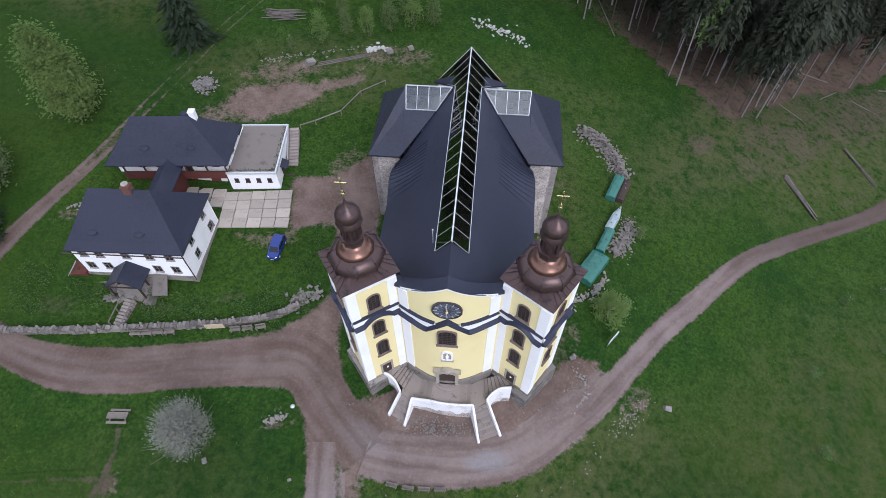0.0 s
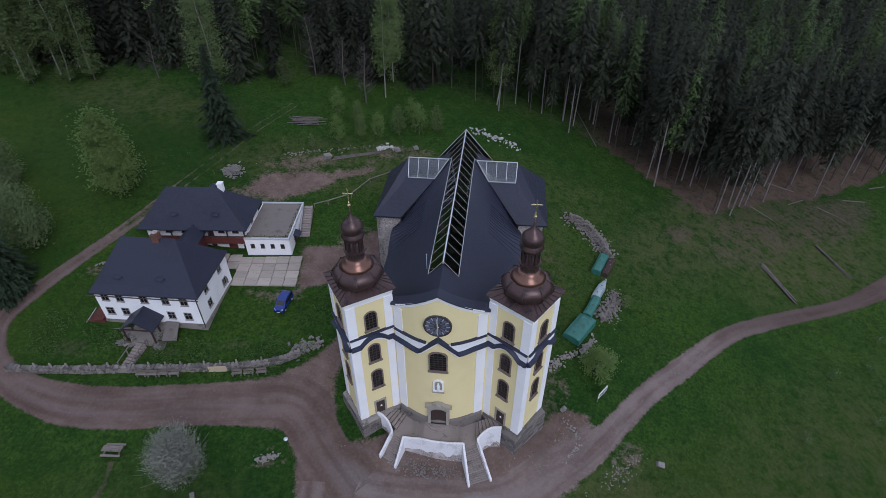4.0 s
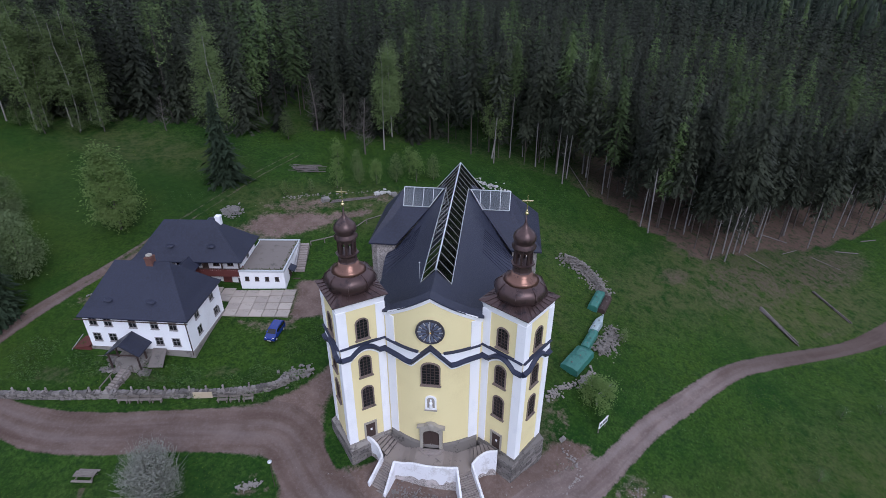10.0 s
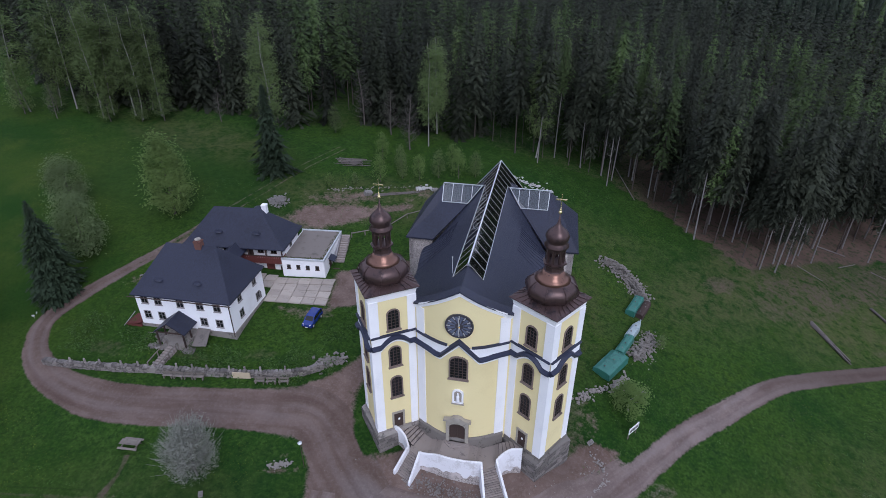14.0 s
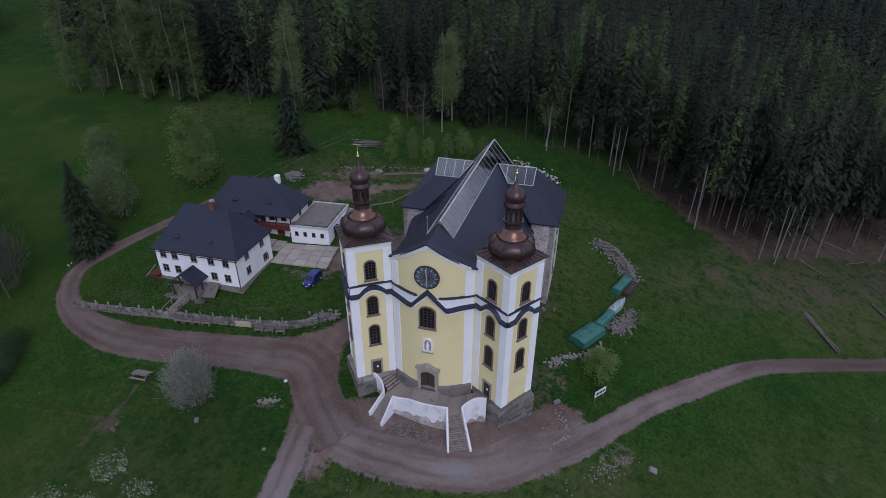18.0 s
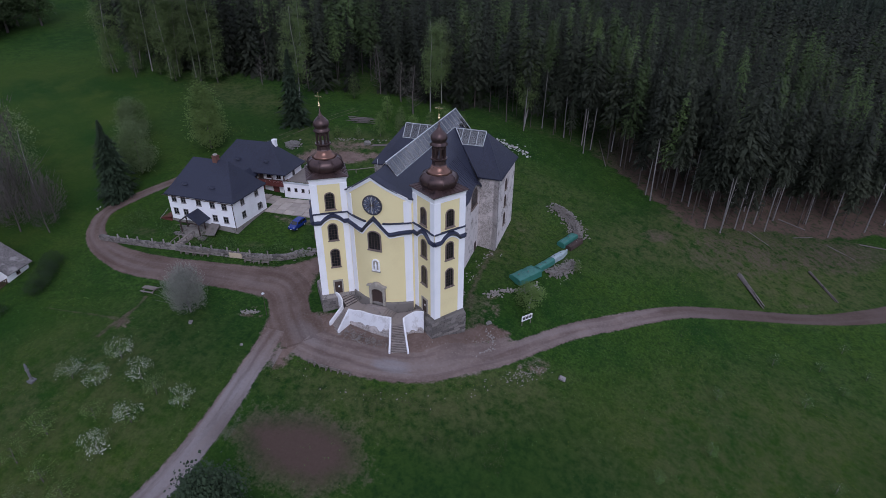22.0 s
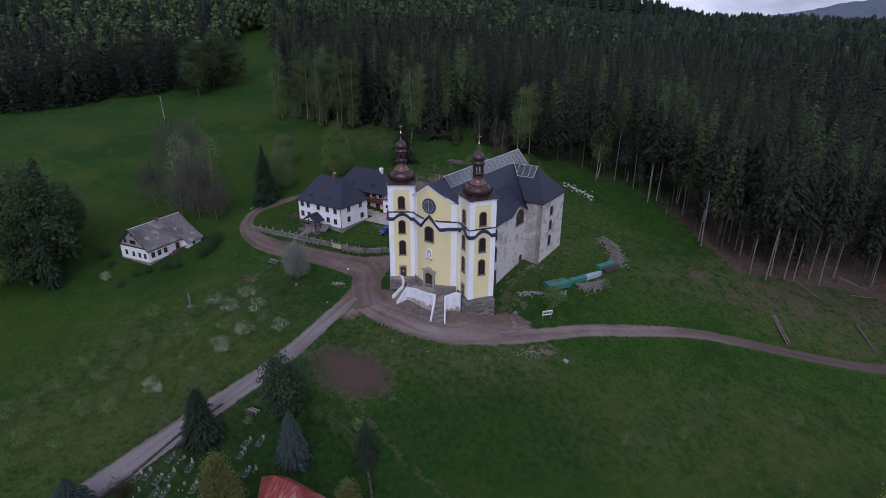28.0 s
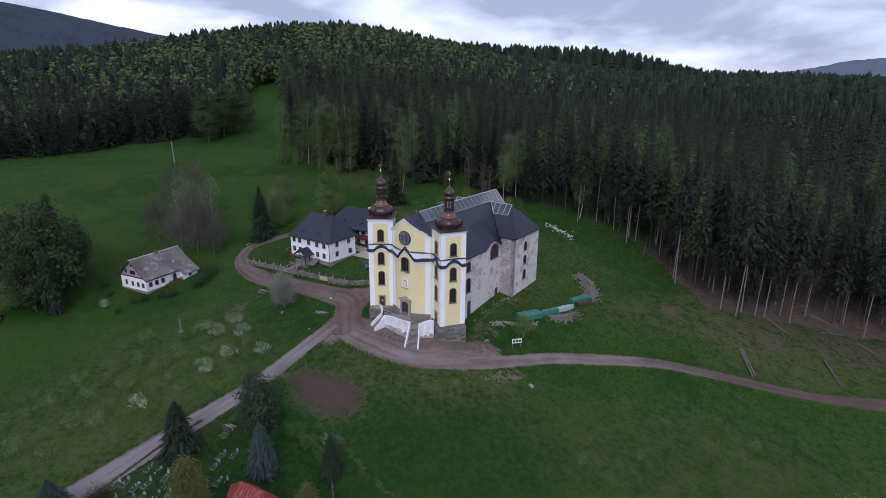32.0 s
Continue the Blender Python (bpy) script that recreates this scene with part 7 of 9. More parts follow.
# ---- covered stacks, timber and stones east of the church ----
TARP = material("green_tarpaulin", (0.040, 0.165, 0.130), (0.03, 0.115, 0.092), rough=0.4, big=1.0, fine=4, bump=0.5, spec=0.5)
TARP_PALE = material("pale_tarpaulin", (0.33, 0.40, 0.41), (0.2, 0.26, 0.27), rough=0.4, big=1.0, fine=4, bump=0.5, spec=0.5)


def covered_stack(x, y, ang, l, w, h, mat, label):
    """A stack under a sagging sheet."""
    z = ground_at(x, y)
    st = thing("covered_stack", pose(x, y, z, 0, 0, ang), label, "stack", "covered stacks beside the church")
    r = random.Random(int(x * 10))
    full = w
    rings = []
    for i in range(9):
        t = -l / 2 + l * i / 8
        hh = h * (1 + r.uniform(-0.07, 0.07))
        w = full if i < 6 or mat is not TARP_PALE else full * (1 - 0.28 * (i - 5))
        rings.append([(t, -w / 2 - 0.06, 0.05), (t, -w / 2, hh * 0.86), (t, -w / 4, hh * 1.0), (t, w / 4, hh * (1.0 + r.uniform(-0.05, 0.05))), (t, w / 2, hh * 0.84), (t, w / 2 + 0.06, 0.05)])
    part("tarpaulin", Geo().loft(rings), mat, st)
    for k in range(3):
        t = -l / 2 + l * (k + 0.5 + r.uniform(-0.3, 0.3)) / 3
        ob = part("weight_stone", stone_meshes[k], None, st)
        ob.matrix_basis = pose(t, r.uniform(-w / 4, w / 4), h * 1.04, 0, 0, r.uniform(0, 90)) @ Matrix.Scale(0.16, 4)
    return st


covered_stack(18.3, 18.2, 58, 5.4, 2.6, 1.35, TARP, "long stack covered with a green tarpaulin")
covered_stack(20.6, 23.6, 66, 4.6, 1.3, 1.1, TARP, "narrow stack under a green tarpaulin")
covered_stack(22.4, 28.2, 64, 5.0, 1.2, 1.1, TARP_PALE, "stack under a pale grey-green tarpaulin")
covered_stack(22.9, 34.6, 68, 5.2, 1.5, 1.2, TARP, "stack under a green tarpaulin beside the stone heap")
covered_stack(24.3, 34.4, 68, 4.6, 1.2, 0.9, DARKWOOD, "dark timber stack beside a green tarpaulin")


HEAP_STONE = material("heaped_split_stone", (0.22, 0.20, 0.178), (0.042, 0.036, 0.032), big=2.0, fine=6, bump=0.6, contrast=0.24)


GREY_STONE = material("grey_field_stone", (0.24, 0.225, 0.21), (0.10, 0.093, 0.088), big=2.0, fine=8, bump=0.6, contrast=0.3)


def heap(name, label, pts, n, size, mat, seed, spread, high=0.7, kind="stuff"):
    """A heap of loose blocks strewn along a line."""
    r = random.Random(seed)
    g = Geo()
    c = smooth_line(pts, 0.5)
    for _ in range(n):
        x, y = c[r.randrange(len(c))][:2]
        d = abs(r.gauss(0, 0.5))
        a = r.uniform(0, 6.28)
        px, py = x + math.cos(a) * d * spread, y + math.sin(a) * d * spread
        z = ground_at(px, py) + r.uniform(0, 1) * high * max(0.05, 1 - d)
        s = size * 0.72 * r.uniform(0.4, 1.3)
        rough_block(g, r, (px, py, z), s * r.uniform(1, 1.8), s * r.uniform(0.6, 1), s * r.uniform(0.5, 0.8), r.uniform(0, 360))
    return tagged(part(name, g, mat), label, name.replace("_", " "), kind=kind)


heap("stone_heap", "heap of grey quarried stones and split timber", [(18.2, 45.8), (20.6, 45.0), (22.6, 42.8), (24.0, 40.0), (24.6, 37.9)], 1000, 0.42, HEAP_STONE, 1, 2.0, 1.3)
heap("stone_heap", "heap of split stones beside the tarpaulins", [(22.0, 22.0), (23.6, 24.6), (25.0, 28.2)], 520, 0.38, HEAP_STONE, 2, 1.9, 0.8)
heap("stone_row", "row of pale stones along the foot of the stacks", [(13.6, 10.4), (16.2, 13.0), (18.6, 14.6), (20.6, 17.6)], 150, 0.42, PALE_STONE, 3, 0.9, 0.35)
heap("rubble", "loose pale stones scattered on bare earth", [(10.5, -4.6), (13.5, -3.2), (15.4, 0.5), (16.6, 2.0)], 130, 0.2, HEAP_STONE, 4, 3.2, 0.05)
heap("rubble", "edge of broken stones beside the road", [(15.2, -2.2), (17.2, 0.2), (17.0, 2.4), (15.8, 3.6)], 90, 0.28, PALE_STONE, 5, 0.7, 0.2)
heap("rubble", "stones along the lower verge", [(-8, -15.0), (-2, -15.6), (6, -14.6), (13, -11.8), (20, -5.0)], 45, 0.2, HEAP_STONE, 6, 1.8, 0.05)
heap("rubble", "stony patch on the bank below the road", [(21, -3.5), (23.5, -1), (25, 1)], 140, 0.2, HEAP_STONE, 16, 2.0, 0.05)
heap("rubble", "stones against the foot of the nave wall", [(9.8, 9.0), (9.9, 16), (10.6, 21), (13.2, 22.5)], 45, 0.3, PALE_STONE, 7, 1.2, 0.1)
heap("stone_heap", "heap of white stones behind the church", [(-2.5, 68.0), (1, 66.4), (4.5, 66.0), (7, 64.6)], 110, 0.42, PALE_WHITE, 8, 2.2, 0.4)
heap("rubble", "grey rubble below the terrace wall", [(-4.0, -5.9), (-1.4, -6.3), (1.2, -6.4), (3.0, -6.2)], 300, 0.22, PALE_STONE, 21, 1.7, 0.25)
heap("rubble", "low heap of pale stones in the grass by the road", [(-21.4, -7.9), (-19.6, -7.2)], 70, 0.3, PALE_STONE, 23, 0.8, 0.05)
heap("rubble", "loose stones at the foot of the left tower", [(-12.5, -4.6), (-10.6, -5.2)], 40, 0.25, GREY_STONE, 22, 1.0, 0.08)
heap("stone_heap", "small pile of pale blocks behind the church", [(-20, 55.6), (-17.6, 56.6)], 36, 0.7, PALE_WHITE, 9, 0.9, 0.5)
heap("stone_heap", "grey stone heap at the edge of bare ground", [(-45.4, 42.0), (-44.6, 43.2), (-44.0, 42.0)], 230, 0.42, GREY_STONE, 10, 1.9, 0.8)
heap("rockery", "rockery of boulders at the garden corner", [(-21.6, 7.4), (-20.0, 8.4), (-18.6, 8.9)], 90, 0.55, PALE_STONE, 11, 1.4, 0.5)
heap("rubble", "rubble bank behind the gallery house", [(-56, 17.5), (-52, 19.5), (-47, 20.8)], 150, 0.4, PALE_STONE, 12, 1.2, 0.3)
heap("rubble", "boundary line of stones behind the church", [(-38, 49.5), (-30, 53), (-24, 55.2), (-16, 57.5)], 90, 0.32, HEAP_STONE, 13, 1.2, 0.1)
heap("stone_row", "white marker stones beside the lane", [(-66.5, 4.5), (-66.8, 9), (-63.8, 13.5)], 9, 0.5, PALE_WHITE, 14, 0.5, 0.1)
for i, (x, y, s) in enumerate(((28.3, 0.9, 0.9), (-17, -14, 0.35), (15.6, 5.0, 0.75), (-4.4, -33, 0.4), (-27.0, -13.2, 0.6))):
    ob = part("boulder", stone_meshes[i % 6].copy(), None)
    ob.data.materials.clear()
    ob.data.materials.append(GREY_STONE)
    ob.matrix_basis = pose(x, y, ground_at(x, y) + 0.12, 14, 16, 31 * i) @ Matrix.Diagonal((s * 1.1, s * 0.8, s * 0.8, 1))
    tagged(ob, "single pale boulder lying in the grass", "boulder", "boulders")

# felled logs
LOGWOOD = material("peeled_grey_log", (0.15, 0.13, 0.12), (0.06, 0.05, 0.045), big=0.8, fine=7, bump=0.4, hue=0.15)


def log(a, b, r0, label, group, up=0.0):
    a, b = Vector((*a, ground_at(*a) + r0 + up)), Vector((*b, ground_at(*b) + r0 + up))
    tagged(part("log", Geo().tube([a, a.lerp(b, 0.5), b], r0, 8, r0 * 0.8), LOGWOOD), label, "log", group)


for i in range(7):
    k = i % 4
    log((56.6 + 0.24 * k + 0.1 * (i // 4), 48.6 + 0.1 * k + 0.5 * (i % 2)), (60.6 + 0.24 * k, 41.0 + 0.12 * k - 0.4 * (i % 3)), 0.13 - 0.01 * (i % 3), "long peeled grey log lying by the road", "felled logs", 0.2 * (i // 4))
for i in range(5):
    k = i % 3
    log((72.5 + 0.24 * k, 61.3 - 0.4 * (i % 2)), (76.6 + 0.22 * k, 53.0 + 0.5 * (i % 2)), 0.12 - 0.01 * (i % 3), "long grey log lying in the clearing", "felled logs", 0.2 * (i // 3))
for a, b, r0 in (((68.4, 81.7), (74.7, 81.0), 0.17), ((87.3, 82.6), (93.3, 83.8), 0.14), ((97.1, 90.3), (101.7, 92.3), 0.14), ((71, 74.5), (76, 78.5), 0.11), ((79, 77), (84.5, 74.2), 0.10), ((60, 68.5), (64.5, 65.8), 0.09)):
    log(a, b, r0, "pale felled trunk at the wood's edge", "felled logs")
log((25.6, 75.2), (21.9, 91.1), 0.12, "thin fallen trunk at the wood's edge", "felled logs")
sticks = Geo()
rs = random.Random(3)
for i in range(26):
    a = rs.uniform(-0.35, 0.35)
    c_, s_ = math.cos(a), math.sin(a)
    x, y = -36.5 + rs.uniform(-1.2, 1.2), 61.5 + rs.uniform(-1, 1)
    l_ = rs.uniform(1.5, 3.4)
    z = ground_at(x, y) + rs.uniform(0.1, 0.8)
    sticks.tube([(x - c_ * l_, y - s_ * l_, z), (x + c_ * l_, y + s_ * l_, z + rs.uniform(-.2, .2))], 0.07, 5)
tagged(part("stick_pile", sticks, LOGWOOD), "pile of bare grey branches on the meadow", "branches", kind="stuff")
for i in range(3):
    log((-28.2 + 0.1 * i, 50.3 + 0.45 * i), (-19.6 + 0.3 * i, 54.4 + 0.4 * i), 0.1, "long weathered pole lying behind the yard", "poles behind the yard")
for x, y, s in ((-29.3, 50.8, 1.5), (-16.4, 55.9, 1.2), (-12.8, 57.3, 1.0)):
    ob = part("stone_block", stone_meshes[int(s * 4) % 6].copy(), None)
    ob.data.materials.clear()
    ob.data.materials.append(GREY_STONE)
    ob.matrix_basis = pose(x, y, ground_at(x, y) + 0.3, 3, 4, 25 * s) @ Matrix.Diagonal((s, s * 0.8, s * 0.6, 1))
    tagged(ob, "squared grey stone block lying behind the yard", "stone block", "stone blocks")
# thin fence behind the yard
fence = thing("rail_fence", pose(0, 0, 0), "low pale rail fence behind the yard", "fence")
fl = [(-27.6, 36.6), (-25.5, 37.9), (-21.9, 40.5), (-19.5, 45.1), (-15.9, 48.1)]
for a, b in zip(fl, fl[1:]):
    part("rail", Geo().bar((*a, ground_at(*a) + 0.9), (*b, ground_at(*b) + 0.9), 0.14), TIMBER, fence)
for p in fl:
    part("post", Geo().box(p[0] - 0.07, p[0] + 0.07, p[1] - 0.07, p[1] + 0.07, ground_at(*p) - 0.2, ground_at(*p) + 1.0), TIMBER, fence)

# ---- cemetery ----
MOSSY = material("mossy_low_wall", (0.075, 0.07, 0.055), (0.03, 0.034, 0.02), big=1.0, fine=6, bump=0.6)
GRANITE = material("grey_granite", (0.20, 0.20, 0.205), (0.12, 0.12, 0.125), rough=0.5, big=2, fine=12, bump=0.1, hue=0.3)
MARBLE = material("pale_weathered_marble", (0.29, 0.30, 0.28), (0.11, 0.12, 0.105), rough=0.6, big=1.5, fine=9, bump=0.1, hue=0.25)
KERB_STONE = material("grey_green_kerb_stone", (0.115, 0.12, 0.10), (0.05, 0.055, 0.044), big=1.5, fine=9, bump=0.3, hue=0.2)
HEDGE_BED = material("low_green_ground_cover", (0.030, 0.058, 0.020), (0.014, 0.030, 0.010), big=2.0, fine=9, bump=0.6)
LANTERN = material("teal_grave_lantern", (0.13, 0.24, 0.225), (0.08, 0.16, 0.15), rough=0.4)
GRAVES = [(-12.9, -55.8), (-12.3, -54.7), (-10.2, -54.2), (-10.4, -57.5), (-8.5, -55.8), (-7.5, -54.7), (-6.8, -58.9), (-12.2, -51.0), (-10.2, -50.6), (-8.4, -50.4),
          (-3.3, -54.5), (-4.7, -52.1), (-2.1, -55.9), (-2.6, -58.7), (-1.2, -58.4), (-0.9, -61.0), (0.8, -60.1), (-0.3, -46.3), (0.9, -46.0), (-4.5, -42.9),
          (-3.0, -41.6), (-9.3, -52.8), (0.5, -57.2), (-2.7, -60.4), (10.7, -53.4), (-11.6, -44.0), (-3.6, -44.6), (2.2, -60.8), (-6.0, -53.2), (-9.2, -60.2)]
rc = random.Random(21)
for i, (x, y) in enumerate(GRAVES):
    grave = thing("grave", pose(x, y, ground_at(x, y), 0, 0, 20 + rc.uniform(-12, 12)), "pale stone grave with a low kerb in the grass" if i % 3 else "grey headstone with a small cross in the grass", "grave", "graves in the cemetery")
    h, w = rc.uniform(0.4, 0.75), rc.uniform(0.17, 0.26)
    stone = (MARBLE, GRANITE, MARBLE)[i % 3]
    part("headstone", Geo().loft([[(-w, y_, -0.1), (w, y_, -0.1), (w, y_, h * 0.8), (w * 0.5, y_, h), (-w * 0.5, y_, h), (-w, y_, h * 0.8)] for y_ in (0.0, 0.18)]), stone, grave)
    part("base_stone", Geo().box(-w - 0.05, w + 0.05, -0.05, 0.23, -0.3, 0.12), KERB_STONE, grave)
    if i % 3 == 0:
        part("cross", Geo().box(-0.05, 0.05, 0.05, 0.13, h - 0.05, h + 0.5).box(-0.18, 0.18, 0.055, 0.125, h + 0.22, h + 0.32), MARBLE, grave, "small pale stone cross")
    if i % 5 != 3:
        for x0, x1, y0, y1 in ((-0.45, -0.36, -1.6, -0.05), (0.36, 0.45, -1.6, -0.05), (-0.45, 0.45, -1.69, -1.6)):
            part("kerb", Geo().box(x0, x1, y0, y1, -0.2, 0.10), KERB_STONE, grave)
        part("bed", Geo().box(-0.36, 0.36, -1.6, -0.05, -0.2, 0.03), HEDGE_BED, grave, "dark planted grave bed")
    for k in range(i % 3 + 1):
        x0, y0 = rc.uniform(-0.3, 0.3), rc.uniform(-1.2, -0.3)
        part("lantern", Geo().tube([(x0, y0, 0.02), (x0, y0, 0.2), (x0, y0, 0.34)], 0.085, 6), (LANTERN, MARBLE)[(i + k) % 2], grave, "small grave lantern")
for pts, label in (([(-14.0, -41.0), (-14.7, -46.5), (-14.4, -52), (-13.7, -57.5), (-13.6, -62.5)], "low pale cemetery wall along the lane"),
                   ([(3.0, -33.6), (6.0, -33.7), (9.5, -34.2), (12.5, -35.6), (15.0, -37.4), (17.2, -39.2), (19.5, -41.3)], "low cemetery wall on the slope")):
    c = smooth_line(pts, 1.0)
    cw = thing("cemetery_wall", pose(0, 0, 0), label, "wall")
    for (x, y), (x2, y2) in zip(c, c[1:]):
        d = Vector((x2 - x, y2 - y)).normalized()
        n_ = Vector((-d.y, d.x)) * 0.17
        z = ground_at((x + x2) / 2, (y + y2) / 2)
        part("wall_segment", Geo().prism([(x - n_.x, y - n_.y), (x2 - n_.x, y2 - n_.y), (x2 + n_.x, y2 + n_.y), (x + n_.x, y + n_.y)], z - 0.5, z + rc.uniform(0.28, 0.42)), MOSSY, cw)
csteps = thing("cemetery_steps", pose(-8.6, -38.7, ground_at(-8.6, -38.7), 0, 0, 190), "short flight of pale stone steps into the cemetery", "stairs")
for i in range(7):
    part("step", Geo().box(-0.9, 0.9, 0.38 * i - 1.3, 0.38 * i - 0.92, -1.0, -0.35 + 0.16 * (6 - i) * -1 + 0.9), STEP if i % 2 else MOSSY, csteps)


# ---- trees ----
def spruce_mesh(layers, boughs, seed, spread=0.12, start=0.12, sprays=4, power=0.8, belly=0.0, size=1.0):
    """Unit spruce: whorls of boughs, each hung with small drooping sprays; belly narrows the foot of the crown."""
    r = random.Random(seed)
    v, f = [], []
    for k in range(layers):
        q0 = (k + r.uniform(0, 0.6)) / layers
        z = start + (1 - start) * q0
        rad = spread * max(0.0, 1 - q0) ** power * r.uniform(0.75, 1.15) * (1 - belly * max(0.0, 1 - q0 / 0.35)) + 0.007
        ph = r.uniform(0, 6.3)
        for i in range(boughs):
            a = ph + math.tau * i / boughs + r.uniform(-0.35, 0.35)
            q = rad * r.uniform(0.55, 1.2) * (1 + 0.15 * math.sin(2 * a + seed + 5 * q0))
            drop = q * r.uniform(0.2, 0.6)
            c, s = math.cos(a), math.sin(a)
            for g_ in range(sprays):
                g = (g_ + r.uniform(0.3, 0.9)) / sprays
                e = a + r.uniform(-0.7, 0.7)
                ce, se = math.cos(e), math.sin(e)
                long, wd = size * (q * r.uniform(0.22, 0.4) + 0.010), size * (q * r.uniform(0.07, 0.13) + 0.0035)
                x, y, zz = g * q * c, g * q * s, z - drop * g ** 1.5 + r.uniform(-0.008, 0.008)
                sag, tilt, n = long * r.uniform(0.3, 0.8), r.uniform(-0.4, 0.4) * wd, len(v)
                v += [(x - wd * se, y + wd * ce, zz + tilt), (x + long * ce, y + long * se, zz - sag), (x + wd * se, y - wd * ce, zz - tilt)]
                f.append((n, n + 1, n + 2))
    return np.array(v), f


def crown_mesh(clumps, leaves, seed, wide=0.26, low=0.3, size=0.22, shape=1.0):
    """Unit leafy crown: clumps of small leaf cards spread through an uneven volume."""
    r = random.Random(seed)
    v, f = [], []
    for c in range(clumps):
        while True:
            a, b, d = r.uniform(-1, 1), r.uniform(-1, 1), r.uniform(-1, 1)
            q = a * a + b * b + d * d
            if 0.38 < q < 1:
                break
        t = 0.5 + d * 0.5
        k = wide * (1.0 - 0.45 * shape * t) * r.uniform(0.85, 1.12)
        cx, cy, cz = a * k, b * k, low + (1 - low) * t * 0.97
        cs = wide * r.uniform(0.22, 0.42)
        for _ in range(leaves):
            p = Vector((cx + r.gauss(0, cs * 0.5), cy + r.gauss(0, cs * 0.5), cz + r.gauss(0, cs * 0.42)))
            n = (Vector((cx, cy, (cz - low) * 0.3 + wide * 0.35)) * (1.3 / wide) + Vector((r.gauss(0, 0.6), r.gauss(0, 0.6), r.gauss(0.3, 0.6)))).normalized()
            e = n.orthogonal().normalized() * cs * size * 1.15 * r.uniform(0.6, 1.3)
            u = n.cross(e)
            k0 = len(v)
            v += [tuple(p - e), tuple(p + u * 0.7), tuple(p + e), tuple(p - u * 0.7)]
            f.append((k0, k0 + 1, k0 + 2, k0 + 3))
    return np.array(v), f


def brush_mesh(twigs, seed, wide=0.4, low=0.1, fine=1.0):
    """Unit crown of a many-stemmed tree: upright twigs fanning out from the trunk, ragged at the tips."""
    r = random.Random(seed)
    v, f = [], []
    for _ in range(twigs):
        a, t = r.uniform(0, 6.28), r.uniform(0, 1) ** 0.8
        e = radians(8 + 78 * t + r.uniform(-12, 12))
        reach = wide * (1.0 + (0.95 / wide - 1.35) * math.sin(e) ** 2) * r.uniform(0.72, 1.06)
        d = Vector((math.cos(a) * math.cos(e), math.sin(a) * math.cos(e), math.sin(e)))
        base = Vector((0, 0, low + 0.14 * t))
        g = r.uniform(0.35, 0.85)
        p, q = base + d * reach * g, base + d * reach * min(1.0, g + r.uniform(0.14, 0.32) * fine ** 0.5) + Vector((r.gauss(0, 0.012), r.gauss(0, 0.012), 0.02))
        w = d.cross(Vector((r.gauss(0, 1), r.gauss(0, 1), r.gauss(0, 1)))).normalized() * r.uniform(0.008, 0.017) * fine
        n = len(v)
        v += [tuple(p - w), tuple(q), tuple(p + w)]
        f.append((n, n + 1, n + 2))
    return np.array(v), f


def tiered_spruce(seed, tiers=5, sides=8, spread=0.17, start=0.08):
    """Unit spruce for the far woods: closed, ragged skirts of boughs one above the other."""
    r = random.Random(seed)
    v, f = [], []
    for k in range(tiers):
        q = k / tiers
        z0, z1 = start + (1 - start) * q, min(1.0, start + (1 - start) * (q + 1.9 / tiers))
        rad, ph, n = spread * (1 - q) ** 0.85 + 0.012, r.uniform(0, 6.3), len(v)
        v.append((0, 0, z1))
        for i in range(sides):
            rr_ = rad * (r.uniform(0.9, 1.35) if i % 2 else r.uniform(0.4, 0.65))
            v.append((rr_ * math.cos(ph + math.tau * i / sides), rr_ * math.sin(ph + math.tau * i / sides), z0 + (r.uniform(-0.05, 0.0) if i % 2 else r.uniform(0.0, 0.05))))
        f += [(n, n + 1 + i, n + 1 + (i + 1) % sides) for i in range(sides)]
    return np.array(v), f


def clumped_crown(seed, clumps=6, wide=0.2, low=0.2, sprays=60):
    """Unit broadleaf crown for the far woods: many uneven closed clumps of foliage."""
    r = random.Random(seed)
    bm = bmesh.new()
    bmesh.ops.create_icosphere(bm, subdivisions=1, radius=1)
    ball = [tuple(p.co) for p in bm.verts]
    tris = [tuple(p.index for p in q.verts) for q in bm.faces]
    bm.free()
    v, f = [], []
    for c in range(clumps):
        t = (c + 0.5) / clumps
        a, d = r.uniform(0, 6.28), wide * (0.75 - 0.45 * t) * r.uniform(0.4, 1.0)
        s, n = wide * (0.62 - 0.3 * t) * r.uniform(0.7, 1.1), len(v)
        v += [(d * math.cos(a) + s * x * r.uniform(0.55, 1.4), d * math.sin(a) + s * y * r.uniform(0.55, 1.4), low + (0.93 - low) * t + s * 1.25 * z * r.uniform(0.7, 1.4)) for x, y, z in ball]
        f += [tuple(i + n for i in q) for q in tris]
    for _ in range(sprays):
        x, y, z = v[r.randrange(len(ball) * clumps)]
        p, s = Vector((x * 1.05, y * 1.05, z + 0.02)), wide * r.uniform(0.14, 0.3)
        n = len(v)
        v += [tuple(p + Vector((r.gauss(0, 1), r.gauss(0, 1), r.gauss(0.3, 1))) * s) for _ in range(3)]
        f.append((n, n + 1, n + 2))
    return np.array(v), f


